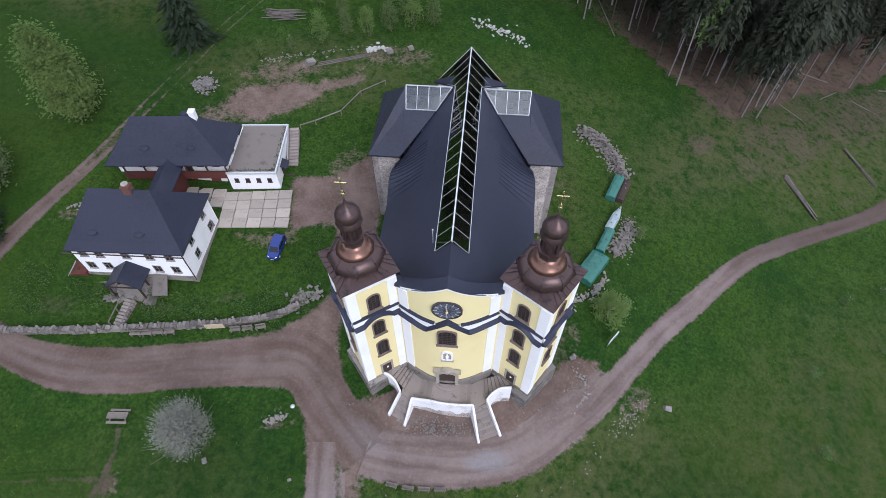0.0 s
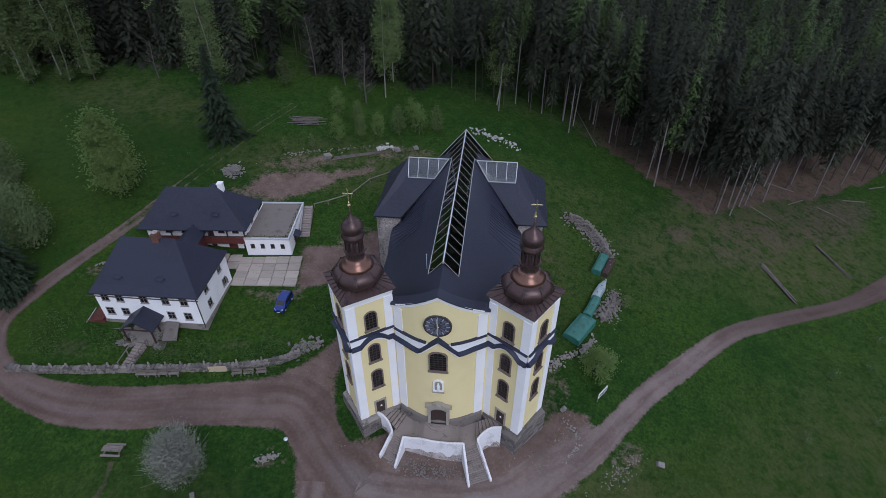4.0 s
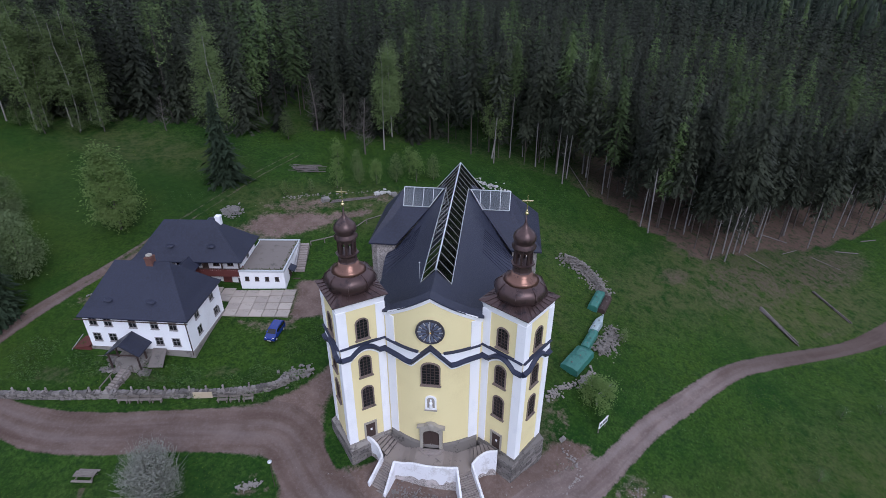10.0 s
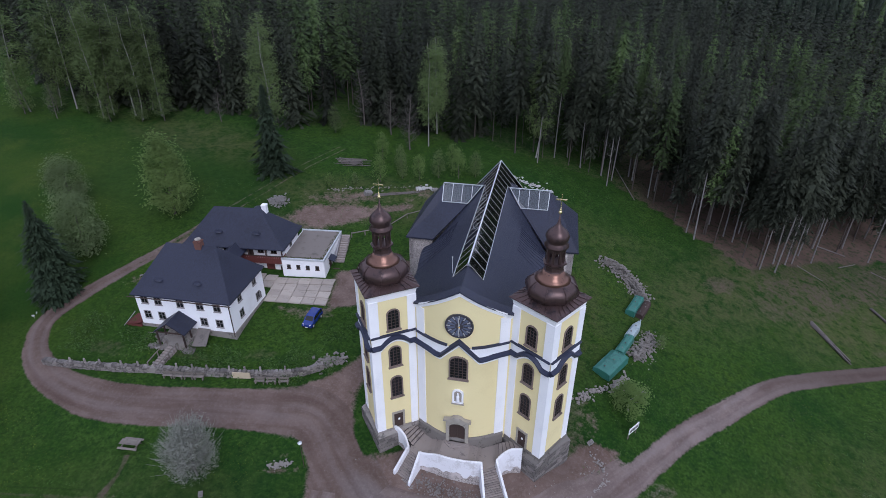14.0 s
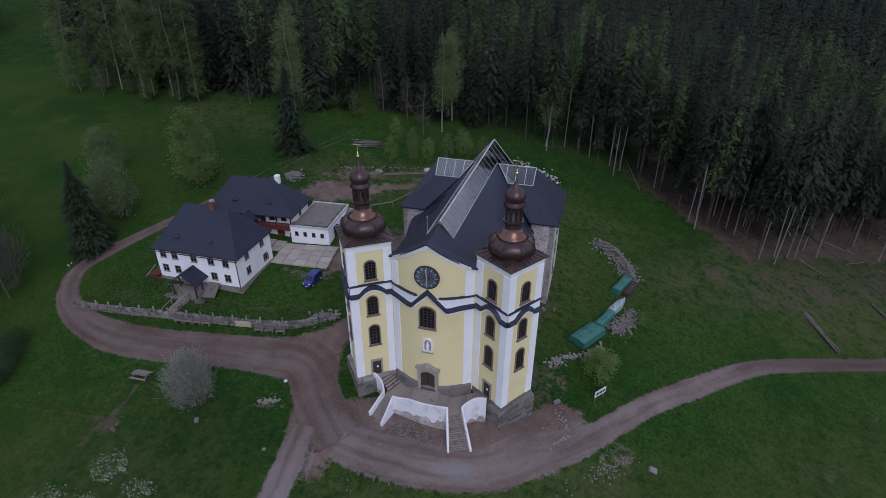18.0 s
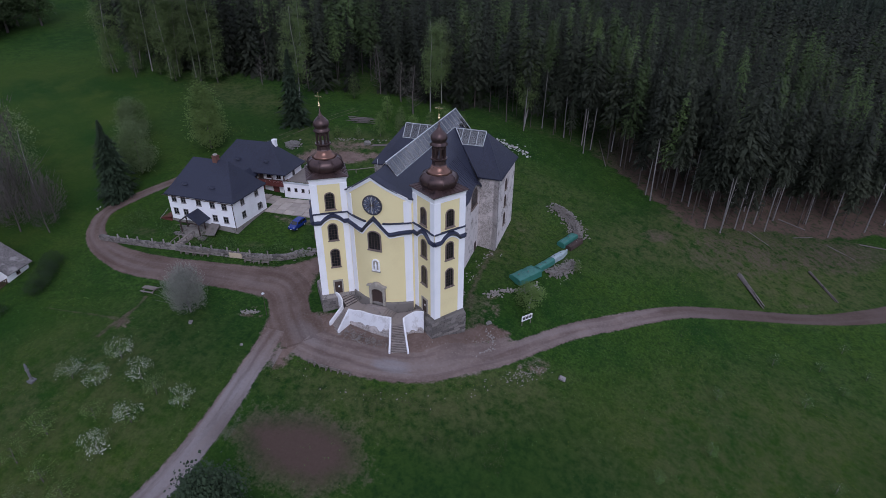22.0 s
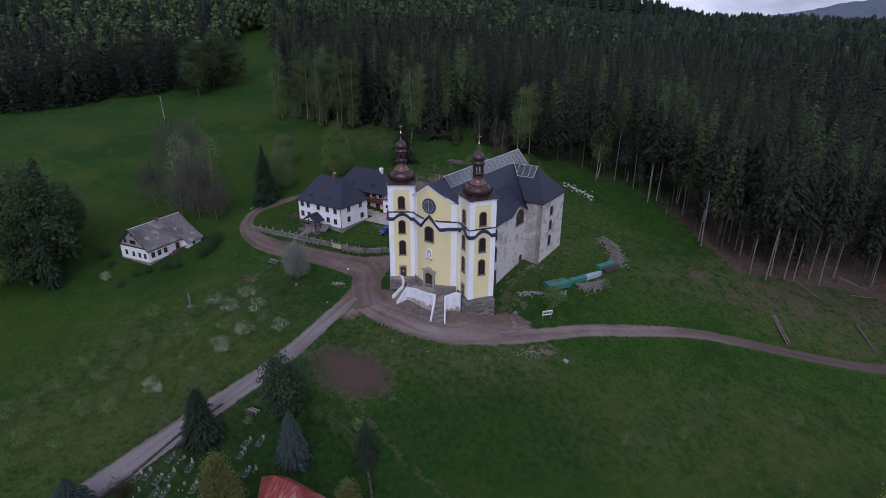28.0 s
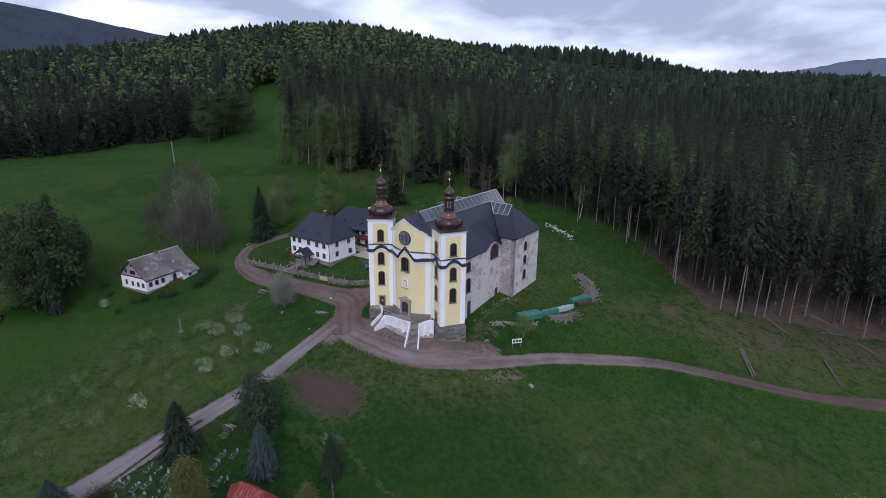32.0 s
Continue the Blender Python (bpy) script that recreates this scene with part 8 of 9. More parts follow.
def big_mesh(name, verts, faces, mat):
    me = bpy.data.meshes.new(name)
    faces = np.asarray(faces)
    k = faces.shape[1]
    me.vertices.add(len(verts))
    me.vertices.foreach_set("co", np.asarray(verts, np.float32).ravel())
    me.loops.add(faces.size)
    me.loops.foreach_set("vertex_index", faces.ravel().astype(np.int32))
    me.polygons.add(len(faces))
    me.polygons.foreach_set("loop_start", (np.arange(len(faces)) * k).astype(np.int32))
    me.update(calc_edges=True)
    me.materials.append(mat)
    return me


def scatter(name, unit, xs, ys, hs, mat, label, category, rng, widen=1.0, sink=0.3, at_z=None):
    """Many copies of a unit plant as one mesh."""
    v, f = unit
    n = len(xs)
    zs = height(xs, ys) - sink if at_z is None else at_z
    a = rng.uniform(0, 6.28, n)
    lean = rng.normal(0, 0.02, (n, 2))
    s = hs * rng.uniform(0.8, 1.2, n) * widen
    c, si = np.cos(a), np.sin(a)
    x = (v[None, :, 0] * c[:, None] - v[None, :, 1] * si[:, None]) * s[:, None] + xs[:, None] + lean[:, :1] * v[None, :, 2] * hs[:, None]
    y = (v[None, :, 0] * si[:, None] + v[None, :, 1] * c[:, None]) * s[:, None] + ys[:, None] + lean[:, 1:] * v[None, :, 2] * hs[:, None]
    z = v[None, :, 2] * hs[:, None] + zs[:, None]
    faces = (np.asarray(f)[None] + (np.arange(n) * len(v))[:, None, None]).reshape(-1, len(f[0]))
    me = big_mesh(name, np.stack([x, y, z], -1).reshape(-1, 3), faces, mat)
    if "leafy" in name:
        me.polygons.foreach_set("use_smooth", np.ones(len(me.polygons), bool))
    tint = np.repeat(rng.uniform(-0.5, 0.5, n), len(v)).astype(np.float32)
    me.attributes.new("tint", "FLOAT", "POINT").data.foreach_set("value", tint)
    return tagged(new(name, me), label, category, kind="stuff")


def rows_in(poly, step, seed, jitter=0.48):
    """Scattered places within an outline."""
    r = np.random.RandomState(seed)
    p = np.array(poly)
    x, y = np.meshgrid(np.arange(p[:, 0].min(), p[:, 0].max(), step), np.arange(p[:, 1].min(), p[:, 1].max(), step))
    x, y = x + r.uniform(-jitter, jitter, x.shape) * step, y + r.uniform(-jitter, jitter, y.shape) * step
    ok = inside(x, y, poly)
    return x[ok], y[ok], r


SPRUCE = leaf_material("spruce_needles", (0.017, 0.021, 0.0135), (0.046, 0.054, 0.032), gaps=0.40, grain=3.0)
SPRUCE_FAR = leaf_material("hillside_spruce", (0.013, 0.020, 0.013), (0.028, 0.041, 0.023), gaps=0.0)
SPRUCE_BLUE = leaf_material("blue_spruce_needles", (0.025, 0.040, 0.035), (0.050, 0.070, 0.062), gaps=0.40, grain=3.0)
SPRUCE_DARK = leaf_material("dark_spruce_needles", (0.018, 0.030, 0.016), (0.034, 0.054, 0.026), gaps=0.40, grain=3.0)
BIRCH_LEAF = leaf_material("young_birch_leaves", (0.094, 0.138, 0.047), (0.155, 0.202, 0.078), thin=0.35, grain=4.0)
LEAF = leaf_material("spring_leaves", (0.10, 0.16, 0.042), (0.17, 0.24, 0.075), thin=0.35, grain=5.0)
LEAF_GREY = leaf_material("thin_grey_green_leaves", (0.16, 0.20, 0.097), (0.25, 0.295, 0.16), thin=0.35, gaps=0.42, grain=5.0)
PALE_LEAF = leaf_material("pale_downy_leaves", (0.21, 0.215, 0.18), (0.31, 0.315, 0.27), thin=0.35, gaps=0.40, grain=7.0)
HILL_LEAF = leaf_material("hillside_beech_leaves", (0.056, 0.084, 0.031), (0.092, 0.125, 0.049), gaps=0.0)
BLOSSOM = leaf_material("white_blossom", (0.46, 0.50, 0.38), (0.68, 0.70, 0.62), thin=0.3, gaps=0.0)
THUJA = leaf_material("olive_thuja", (0.085, 0.092, 0.024), (0.135, 0.138, 0.042), thin=0.25, grain=5.0)
PURPLE = leaf_material("purple_leaves", (0.035, 0.008, 0.012), (0.055, 0.014, 0.02), grain=6.0)
TWIG = leaf_material("bare_grey_twigs", (0.075, 0.068, 0.058), (0.125, 0.115, 0.098), grain=6.0)
WEED = leaf_material("garden_weeds", (0.040, 0.085, 0.020), (0.085, 0.14, 0.04), grain=6.0)
DRY_TUFT = leaf_material("dry_grass_tufts", (0.045, 0.055, 0.02), (0.10, 0.10, 0.045), grain=6.0)
LARCH = leaf_material("fresh_larch_needles", (0.050, 0.082, 0.030), (0.115, 0.165, 0.058), thin=0.2)
WILLOW_LEAF = leaf_material("grey_willow_leaves", (0.105, 0.150, 0.058), (0.185, 0.235, 0.110), thin=0.35, grain=4.0)
HEDGE = leaf_material("dark_hedge_leaves", (0.018, 0.034, 0.014), (0.036, 0.062, 0.022), grain=6.0)
LIME_LEAF = leaf_material("fresh_lime_leaves", (0.125, 0.19, 0.052), (0.195, 0.265, 0.085), thin=0.4, grain=5.0)
PALE_BARK = material("pale_grey_spruce_bark", (0.19, 0.178, 0.17), (0.095, 0.088, 0.084), big=0.8, fine=8, bump=0.4)
BARK = material("grey_brown_bark", (0.11, 0.095, 0.085), (0.055, 0.046, 0.041), big=0.8, fine=8, bump=0.5)
# darker copy of the bark, with the wood's inner shade in its colour
SHADED_BARK = material("shaded_brown_stems", (0.075, 0.062, 0.054), (0.034, 0.028, 0.025), big=0.15, fine=4, bump=0.4)
BIRCH_BARK = material("white_birch_bark", (0.32, 0.305, 0.285), (0.09, 0.083, 0.076), big=1.4, fine=6, bump=0.3, contrast=0.34)

# woods behind the church, thick and joined
near_right = [spruce_mesh(22, 9, s, 0.135, 0.22, 2, 1.45, 0.0, 1.2) for s in (1, 2)]
front_right = [spruce_mesh(32, 9, s, 0.132, lo, 4, 1.3, 0.4, 1.05) for s, lo in ((21, 0.38), (22, 0.20))]
front_left = [spruce_mesh(36, 10, s, 0.14, 0.04, 4, 0.95, 0.0, 1.05) for s in (23, 24)]
larch = spruce_mesh(22, 9, 7, 0.135, 0.36, 4, 0.7, 0.5)
near_left = [spruce_mesh(24, 9, s, 0.14, 0.05, 2, 1.3, 0.0, 1.2) for s in (3, 4)]
mid_units = [spruce_mesh(16, 7, s, 0.135, 0.12, 1, 1.4, 0.0, 2.0) for s in (15, 16)]
far_units = [tiered_spruce(s, 7, 8, 0.145) for s in (11, 12)]
cheap_units = [tiered_spruce(s, 5, 8, 0.15) for s in (13, 14)]
leafy_cheap = clumped_crown(8, 4, 0.21, 0.22, 26)
leafy_near, leafy_far = crown_mesh(46, 15, 5, 0.10, 0.45, 0.25), clumped_crown(6, 5, 0.20, 0.22, 50)
trunk_unit = (np.array([(0.0056 * (1 - 0.6 * k) * math.cos(math.tau * i / 5), 0.0056 * (1 - 0.6 * k) * math.sin(math.tau * i / 5), k * 0.7) for k in (0, 1) for i in range(5)]),
              [(i, (i + 1) % 5, 5 + (i + 1) % 5, 5 + i) for i in range(5)])

x, y, r = rows_in(WOOD, 5.7, 5)
d = np.hypot(x, y - 20)
sel = d < 185
x, y, d = x[sel], y[sel], d[sel]
east = x > -6 + r.normal(0, 8, len(x))
h = np.where(east, r.uniform(21, 34, len(x)), r.uniform(20, 32, len(x))) * np.clip(1.1 - d / 900, 0.8, 1)
leafy = r.uniform(0, 1, len(x)) < np.where(east, 0.20 + np.clip((x - 40) / 260, 0, 0.22), 0.18)
pick = r.randint(0, 2, len(x))
leafy &= ~((x > 33) & (patch_of(x, y, WOOD, 40.0) < 1.0)) | (r.uniform(0, 1, len(x)) < 0.12)
front = patch_of(x, y, WOOD, 26.0) < 1.0
for k in range(2):
    s = east & ~leafy & (pick == k) & front
    scatter("spruce_wood", front_right[k], x[s], y[s], h[s], SPRUCE, "tall spruces with bare lower stems along the meadow", "trees", r)
    s = ~east & ~leafy & (pick == k) & front
    scatter("spruce_wood", front_left[k], x[s], y[s], h[s], SPRUCE, "dark spruces along the meadow", "trees", r)
    s = east & ~leafy & (pick == k) & ~front
    scatter("spruce_wood", near_right[k], x[s], y[s], h[s], SPRUCE, "dense tall spruce wood with bare lower stems", "trees", r)
    s = ~east & ~leafy & (pick == k) & ~front
    scatter("spruce_wood", near_left[k], x[s], y[s], h[s], SPRUCE, "dense dark spruce wood", "trees", r)
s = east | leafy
scatter("wood_stems", trunk_unit, x[s], y[s], h[s], SHADED_BARK, "bare grey-brown stems of the wood", "trees", r)
soft = leafy & (r.uniform(0, 1, len(x)) < 0.72)
scatter("larch_wood", larch, x[soft], y[soft], h[soft] * 0.97, LARCH, "fresh green larches among the spruces", "trees", r)
soft = leafy & ~soft
scatter("leafy_wood", leafy_near, x[soft], y[soft], h[soft] * 0.9, BIRCH_LEAF, "pale green young birches among the spruces", "trees", r)

for poly, seed, share in ((WOOD, 6, 0.07), (WOOD_WEST, 9, 0.07), (WOOD_FAR, 10, 0.25)):
    for step, d0, d1, units, wide in ((5.4, 185, 300, mid_units, 1.1), (6.2, 300, 420, far_units, 1.15), (10.5, 420, 900, cheap_units, 1.7)):
        x, y, r = rows_in(poly, step, seed)
        d = np.hypot(x, y - 20)
        s = (d >= (d0 if poly is WOOD or d0 > 300 else 185 if d0 == 185 else 300)) & (d < d1)
        s |= (d < 185) & (poly is not WOOD) & (step < 6)
        x, y, d = x[s], y[s], d[s]
        if not len(x):
            continue
        az = np.degrees(np.arctan2(-x, y - 20))
        az = az + 5 * np.sin(d * 0.021 + x * 0.01) + r.normal(0, 5, len(x))
        patch = np.sin(x * 0.023 + 0.8 * np.sin(y * 0.011)) * np.sin(y * 0.019 + 1.1) + 0.35 * r.normal(0, 1, len(x))
        p = share + np.where(az > 22, 0.4 * (patch > 0.5), 0.06 * (patch > 0.3)) + 0.55 * ((az > 30) & (az < 80) & (d > 255))
        p = np.where((poly is WOOD_WEST) & (x > -285 + 0.25 * np.abs(y - 40)), 0.05, p)
        leafy = r.uniform(0, 1, len(x)) < p
        h = r.uniform(16, 25, len(x)) * (1.0 + 0.1 * (step > 7))
        s = ~leafy
        if poly is WOOD_WEST and step < 7:
            edge = s & (x > -252)
            scatter("hill_spruce_wood", near_left[0], x[edge], y[edge], h[edge] * 1.08, SPRUCE_FAR, "dark spruces along the upper meadow", "trees", r, 1.15)
            s = s & ~edge
        fresh = s & (az < -20) & (r.uniform(0, 1, len(x)) < np.clip((-az - 20) / 60, 0, 0.45))
        if poly is WOOD and fresh.sum():
            scatter("hill_larch_wood", units[seed % 2], x[fresh], y[fresh], h[fresh], LARCH, "fresh green larches on the hillside", "trees", r, wide)
            s = s & ~fresh
        scatter("hill_spruce_wood", units[seed % 2], x[s], y[s], h[s] * (1.15 if step < 6 else 1.0), SPRUCE if step < 6 else SPRUCE_FAR, "dark spruce wood covering the hillside", "trees", r, wide)
        if leafy.sum():
            if poly is WOOD and step < 6:
                scatter("hill_larch_wood", units[seed % 2], x[leafy], y[leafy], h[leafy], LARCH, "fresh green larches on the hillside", "trees", r, wide)
                continue
            scatter("hill_leafy_wood", leafy_far if step < 7 else leafy_cheap, x[leafy], y[leafy], h[leafy] * 0.85, HILL_LEAF, "light green broadleaf wood on the hillside", "trees", r, wide)


def ridge(name, dist, skyline, mat, label, deep=900, cover=0.0):
    """A far wooded ridge along a skyline of (bearing, rise) in degrees, as seen from the meadow's south-east end."""
    g = Geo()
    k = 150
    rng = random.Random(int(dist))
    az_, up_ = [a for a, b in skyline][::-1], [b for a, b in skyline][::-1]
    rings = []
    for i in range(k + 1):
        a = az_[0] + (az_[-1] - az_[0]) * i / k
        top = 53 + dist * math.tan(radians(float(np.interp(a, az_, up_)))) - cover + rng.uniform(-1, 1) * dist * 0.0006
        rings.append([(69 - math.sin(radians(a)) * dd, -83 + math.cos(radians(a)) * dd, zz) for dd, zz in
                      ((dist - deep, -70), (dist - deep * 0.45, top * 0.55 - 30 + rng.uniform(-3, 3)), (dist, top), (dist + 500, -120))])
    tagged(part(name, g.loft(rings, closed=False), mat), label, "hill", kind="structure")
    return rings


# the blue haze of distance is put into both far hills' colours
FAR_HILL = material("far_wooded_hill_haze_blue", (0.026, 0.037, 0.054), (0.010, 0.016, 0.025), big=0.012, fine=0.07, bump=0.0, amount=0.9, contrast=0.3)
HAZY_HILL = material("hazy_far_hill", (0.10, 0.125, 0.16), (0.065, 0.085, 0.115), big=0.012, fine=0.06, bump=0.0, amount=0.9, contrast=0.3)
HILL_FLOOR = material("wooded_hill_floor", (0.016, 0.024, 0.014), (0.010, 0.015, 0.010), big=0.02, fine=0.1, bump=0.0)
ridge("backdrop", 2600, [(118, 4.5), (100, 6.6), (84, 6.6), (77, 6.1), (73.1, 5.7), (69.6, 5.2), (65.8, 4.45), (62.8, 3.9), (60, 3.55), (55, 2.8), (45, 1.5)], FAR_HILL, "distant wooded mountain ridge tinted with blue haze")
ridge("backdrop", 3200, [(12, 0.2), (8, 0.8), (5.4, 1.1), (3.4, 1.45), (1.6, 1.87), (-0.8, 2.08), (-6, 2.4), (-14, 1.9), (-26, 1.5), (-40, 0.4)], HAZY_HILL, "distant hill with pale blue haze in its colour")
crest = ridge("backdrop", 950, [(70, 1.8), (66, 3.0), (61.5, 3.76), (56.7, 4.69), (51.7, 5.35), (46.5, 5.59), (44.4, 5.54), (41.1, 4.99), (36.7, 4.11), (31.8, 3.61), (26.9, 3.5), (22.1, 3.37), (18.4, 2.84), (14.4, 1.82),
                                (11, 1.17), (7.9, 1.2), (2.2, 0.95), (-8, 0.7), (-20, 0.2)], HILL_FLOOR, "wooded hill closing the valley", 420, 20)
rr = np.random.RandomState(31)
tops = np.array(crest)[:, 1:3]
for name, unit, mat, label, n_trees, lo in (("ridge_spruce_wood", cheap_units[0], SPRUCE_FAR, "dark spruces along the far hill's crest", 1500, 0.9), ("ridge_spruce_wood", cheap_units[1], SPRUCE_FAR, "dark spruce wood on the far hill", 1100, 0.0),
                                            ("ridge_leafy_wood", leafy_cheap, HILL_LEAF, "light green broadleaf wood on the far hill", 800, 0.1)):
    k = rr.uniform(0, len(tops) - 1.001, n_trees)
    if "leafy" in name:
        k = k[(k > len(tops) * 0.58)]
    b = k.astype(int)
    f = (k - b)[:, None]
    q = rr.uniform(lo, 1.0 if "leafy" not in name else 0.8, len(k))[:, None]
    p = (tops[b, 0] * (1 - f) + tops[b + 1, 0] * f) * (1 - q) + (tops[b, 1] * (1 - f) + tops[b + 1, 1] * f) * q
    scatter(name, unit, p[:, 0], p[:, 1], rr.uniform(17, 25, len(k)), mat, label, "trees", rr, 1.9, at_z=p[:, 2] - 1)

# ---- single trees ----
kept = {}


def mesh_for(key, maker):
    if key not in kept:
        kept[key] = maker()
    return kept[key]


def stem(seed, top, r0, bend, limbs, low, reach):
    """A bent tapering trunk with limbs, one unit high."""
    r = random.Random(seed)
    g = Geo()
    pts = [(bend * (k / 5) ** 2 * r.uniform(0.8, 1.2), bend * 0.4 * math.sin(k), top * k / 5) for k in range(6)]
    g.tube(pts, r0, 6, r0 * 0.25)
    for i in range(limbs):
        f = low + (0.95 - low) * i / max(1, limbs - 1)
        k = min(4, int(f * 5))
        p = Vector(pts[k]).lerp(Vector(pts[k + 1]), f * 5 - k)
        a = r.uniform(0, 6.28)
        l_ = reach * (1.15 - f * 0.8) * r.uniform(0.7, 1.2)
        q = p + Vector((math.cos(a) * l_, math.sin(a) * l_, l_ * r.uniform(0.35, 0.9)))
        g.tube([p, p.lerp(q, 0.5) + Vector((0, 0, -0.02)), q], r0 * 0.35 * (1.2 - f), 4, r0 * 0.08)
    return g


def plant(name, x, y, h, trunk, crown, label, category, group="", turn=None, wide=1.0, lean=0.0, extra=None):
    """Stands a tree of shared meshes at its place."""
    seed = int(abs(x * 37 + y * 91))
    r = random.Random(seed)
    m = pose(x, y, ground_at(x, y) - 0.08, 0, lean, turn if turn is not None else r.uniform(0, 360)) @ Matrix.Diagonal((h * wide, h * wide, h, 1))
    t = thing(name, m, label, category, group)
    if trunk:
        part("trunk", trunk, None, t)
    if crown:
        part("crown", crown, None, t)
    if extra:
        part("blossom", extra, None, t, "white blossom")
    return t


def crown_of(key, mat, *args, **kw):
    return mesh_for(key, lambda: big_mesh("crown", *crown_mesh(*args, **kw), mat))


def spruce_of(key, mat, *args):
    return mesh_for(key, lambda: big_mesh("crown", *spruce_mesh(*args), mat))


def stem_of(key, mat, *args):
    return mesh_for(key, lambda: stem(*args).mesh("trunk", mat))


EDGE = [(2.9, 79), (6.6, 85.4), (9.8, 88.3), (19.3, 78), (20.6, 82.3), (37.4, 64.9), (36.2, 67.4), (39.7, 77.9), (42.4, 74.9), (46.2, 68.9), (49.8, 60.2),
        (53.3, 61.6), (53.9, 65.1), (56.9, 66.8), (58.8, 68.4), (61.8, 73.7), (64.2, 72.3), (71, 87.9), (75.4, 84.8), (80, 81.5), (83.7, 93.3), (18.1, 83.1),
        (34.5, 81.1), (44.7, 70.7), (48.9, 74.7), (90, 90), (96, 97), (104, 99), (29, 79), (31, 84), (13, 84), (60, 79), (67, 80), (25, 88)]
re_ = random.Random(17)
for i, (x, y) in enumerate(EDGE):
    k = i % 4
    plant("edge_spruce", x, y, re_.uniform(26, 33), stem_of(("es", k), PALE_BARK, k, 0.97, 0.0052, re_.uniform(-0.015, 0.015), 26, 0.25, 0.035),
          spruce_of(("ec", k), SPRUCE, 34, 9, 50 + k, 0.088 + 0.008 * k, (0.40, 0.47, 0.36, 0.43)[k], 5, 0.6, 0.75) if k != 1 or x > 36 else spruce_of("fresh_edge", LARCH, 30, 9, 57, 0.085, 0.58, 5, 0.5, 0.5),
          "tall spruce with a bare grey stem at the wood's edge", "spruce", "spruces along the wood's edge", lean=re_.uniform(-2, 2))

BIRCHES = [(-114.6, 66.5), (-109.7, 66), (-100.1, 63.4), (-98.7, 65.3), (-93.8, 66.6), (-90.7, 65.1), (-92, 70.6), (-87.7, 68.2), (-118.8, 61.4), (-106, 70),
           (-66.5, 81.6), (-55.2, 61.5), (-22.9, 76.2), (-22.7, 84.3), (25.8, 86.4), (2.3, 82), (-104, 72)]
for i, (x, y) in enumerate(BIRCHES):
    k = i % 3
    plant("birch", x, y, re_.uniform(22, 28), stem_of(("bs", k), BIRCH_BARK, 20 + k, 0.95, 0.0072, 0.07 * (k - 1), 22, 0.4, 0.11),
          crown_of(("bc", k), BIRCH_LEAF, 190, 40, 60 + k, wide=0.150, low=0.19, size=0.15, shape=0.7),
          "slender birch with white bark and thin young leaves", "birch", "birches at the wood's edge", lean=re_.uniform(-5, 5))

# trees on the meadow behind and beside the houses
for x, y, h in ((-113, 63.5, 7), (-105, 64.5, 6), (-97, 62, 7.5), (-90, 64, 6), (-119, 60, 8), (-85.5, 66, 9), (-101.5, 68, 6)):
    plant("young_tree", x, y, h, stem_of("ys", BARK, 41, 0.8, 0.012, 0.02, 10, 0.2, 0.2), crown_of(("yc", 1), BIRCH_LEAF, 80, 36, 81, wide=0.27, low=0.08, size=0.16, shape=0.9), "bushy young tree under the birches", "tree", "young trees under the birches", wide=1.3)
DARK_LEAF = leaf_material("dark_broad_leaves", (0.030, 0.052, 0.018), (0.060, 0.092, 0.034), thin=0.2)
round_crown = crown_of("round", DARK_LEAF, 150, 60, 71, wide=0.27, low=0.1, size=0.15, shape=0.9)
plant("lime_tree", -61.0, 33.2, 15.8, stem_of("rs", BARK, 31, 0.8, 0.016, 0.02, 14, 0.2, 0.2), crown_of("lime", LIME_LEAF, 170, 90, 72, wide=0.28, low=0.04, size=0.115, shape=1.1), "tall pale green tree in fresh leaf on the meadow", "tree")
plant("willow_tree", -68.6, 19.6, 12.0, stem_of("ws", BARK, 32, 0.8, 0.016, 0.03, 18, 0.15, 0.24), crown_of("willow", WILLOW_LEAF, 150, 80, 73, wide=0.34, low=0.05, size=0.11, shape=0.7), "grey-green tree with thin young leaves on the meadow", "tree")
plant("willow_tree", -80.5, 30.5, 10.5, stem_of("ws", BARK, 32), crown_of("willow", WILLOW_LEAF, 1), "grey-green tree with thin young leaves on the meadow", "tree")
plant("spruce", -66.2, 10.8, 16.2, stem_of("ss", BARK, 33, 0.98, 0.014, 0, 6, 0.1, 0.1), spruce_of("solo", SPRUCE_DARK, 56, 24, 74, 0.25, 0.02, 10, 0.85, 0.2, 0.7), "single dark spruce beside the lane", "spruce")
plant("spruce", -49.9, 51.6, 18.5, stem_of("ss", BARK, 33), spruce_of("solo2", SPRUCE_DARK, 46, 18, 75, 0.185, 0.02, 6, 0.75), "single tall dark spruce on the meadow", "spruce")
for i, (x, y, h) in enumerate(((-72.4, -42.1, 15.5), (-84, -36, 24))):
    plant("spruce", x, y, h, stem_of("ss", BARK, 33), spruce_of("old", SPRUCE_DARK, 58, 24, 111, 0.16, 0.02, 8, 0.5, 0.25, 0.7), "large dark spruce beyond the cottage", "spruce", "spruces beyond the cottage")
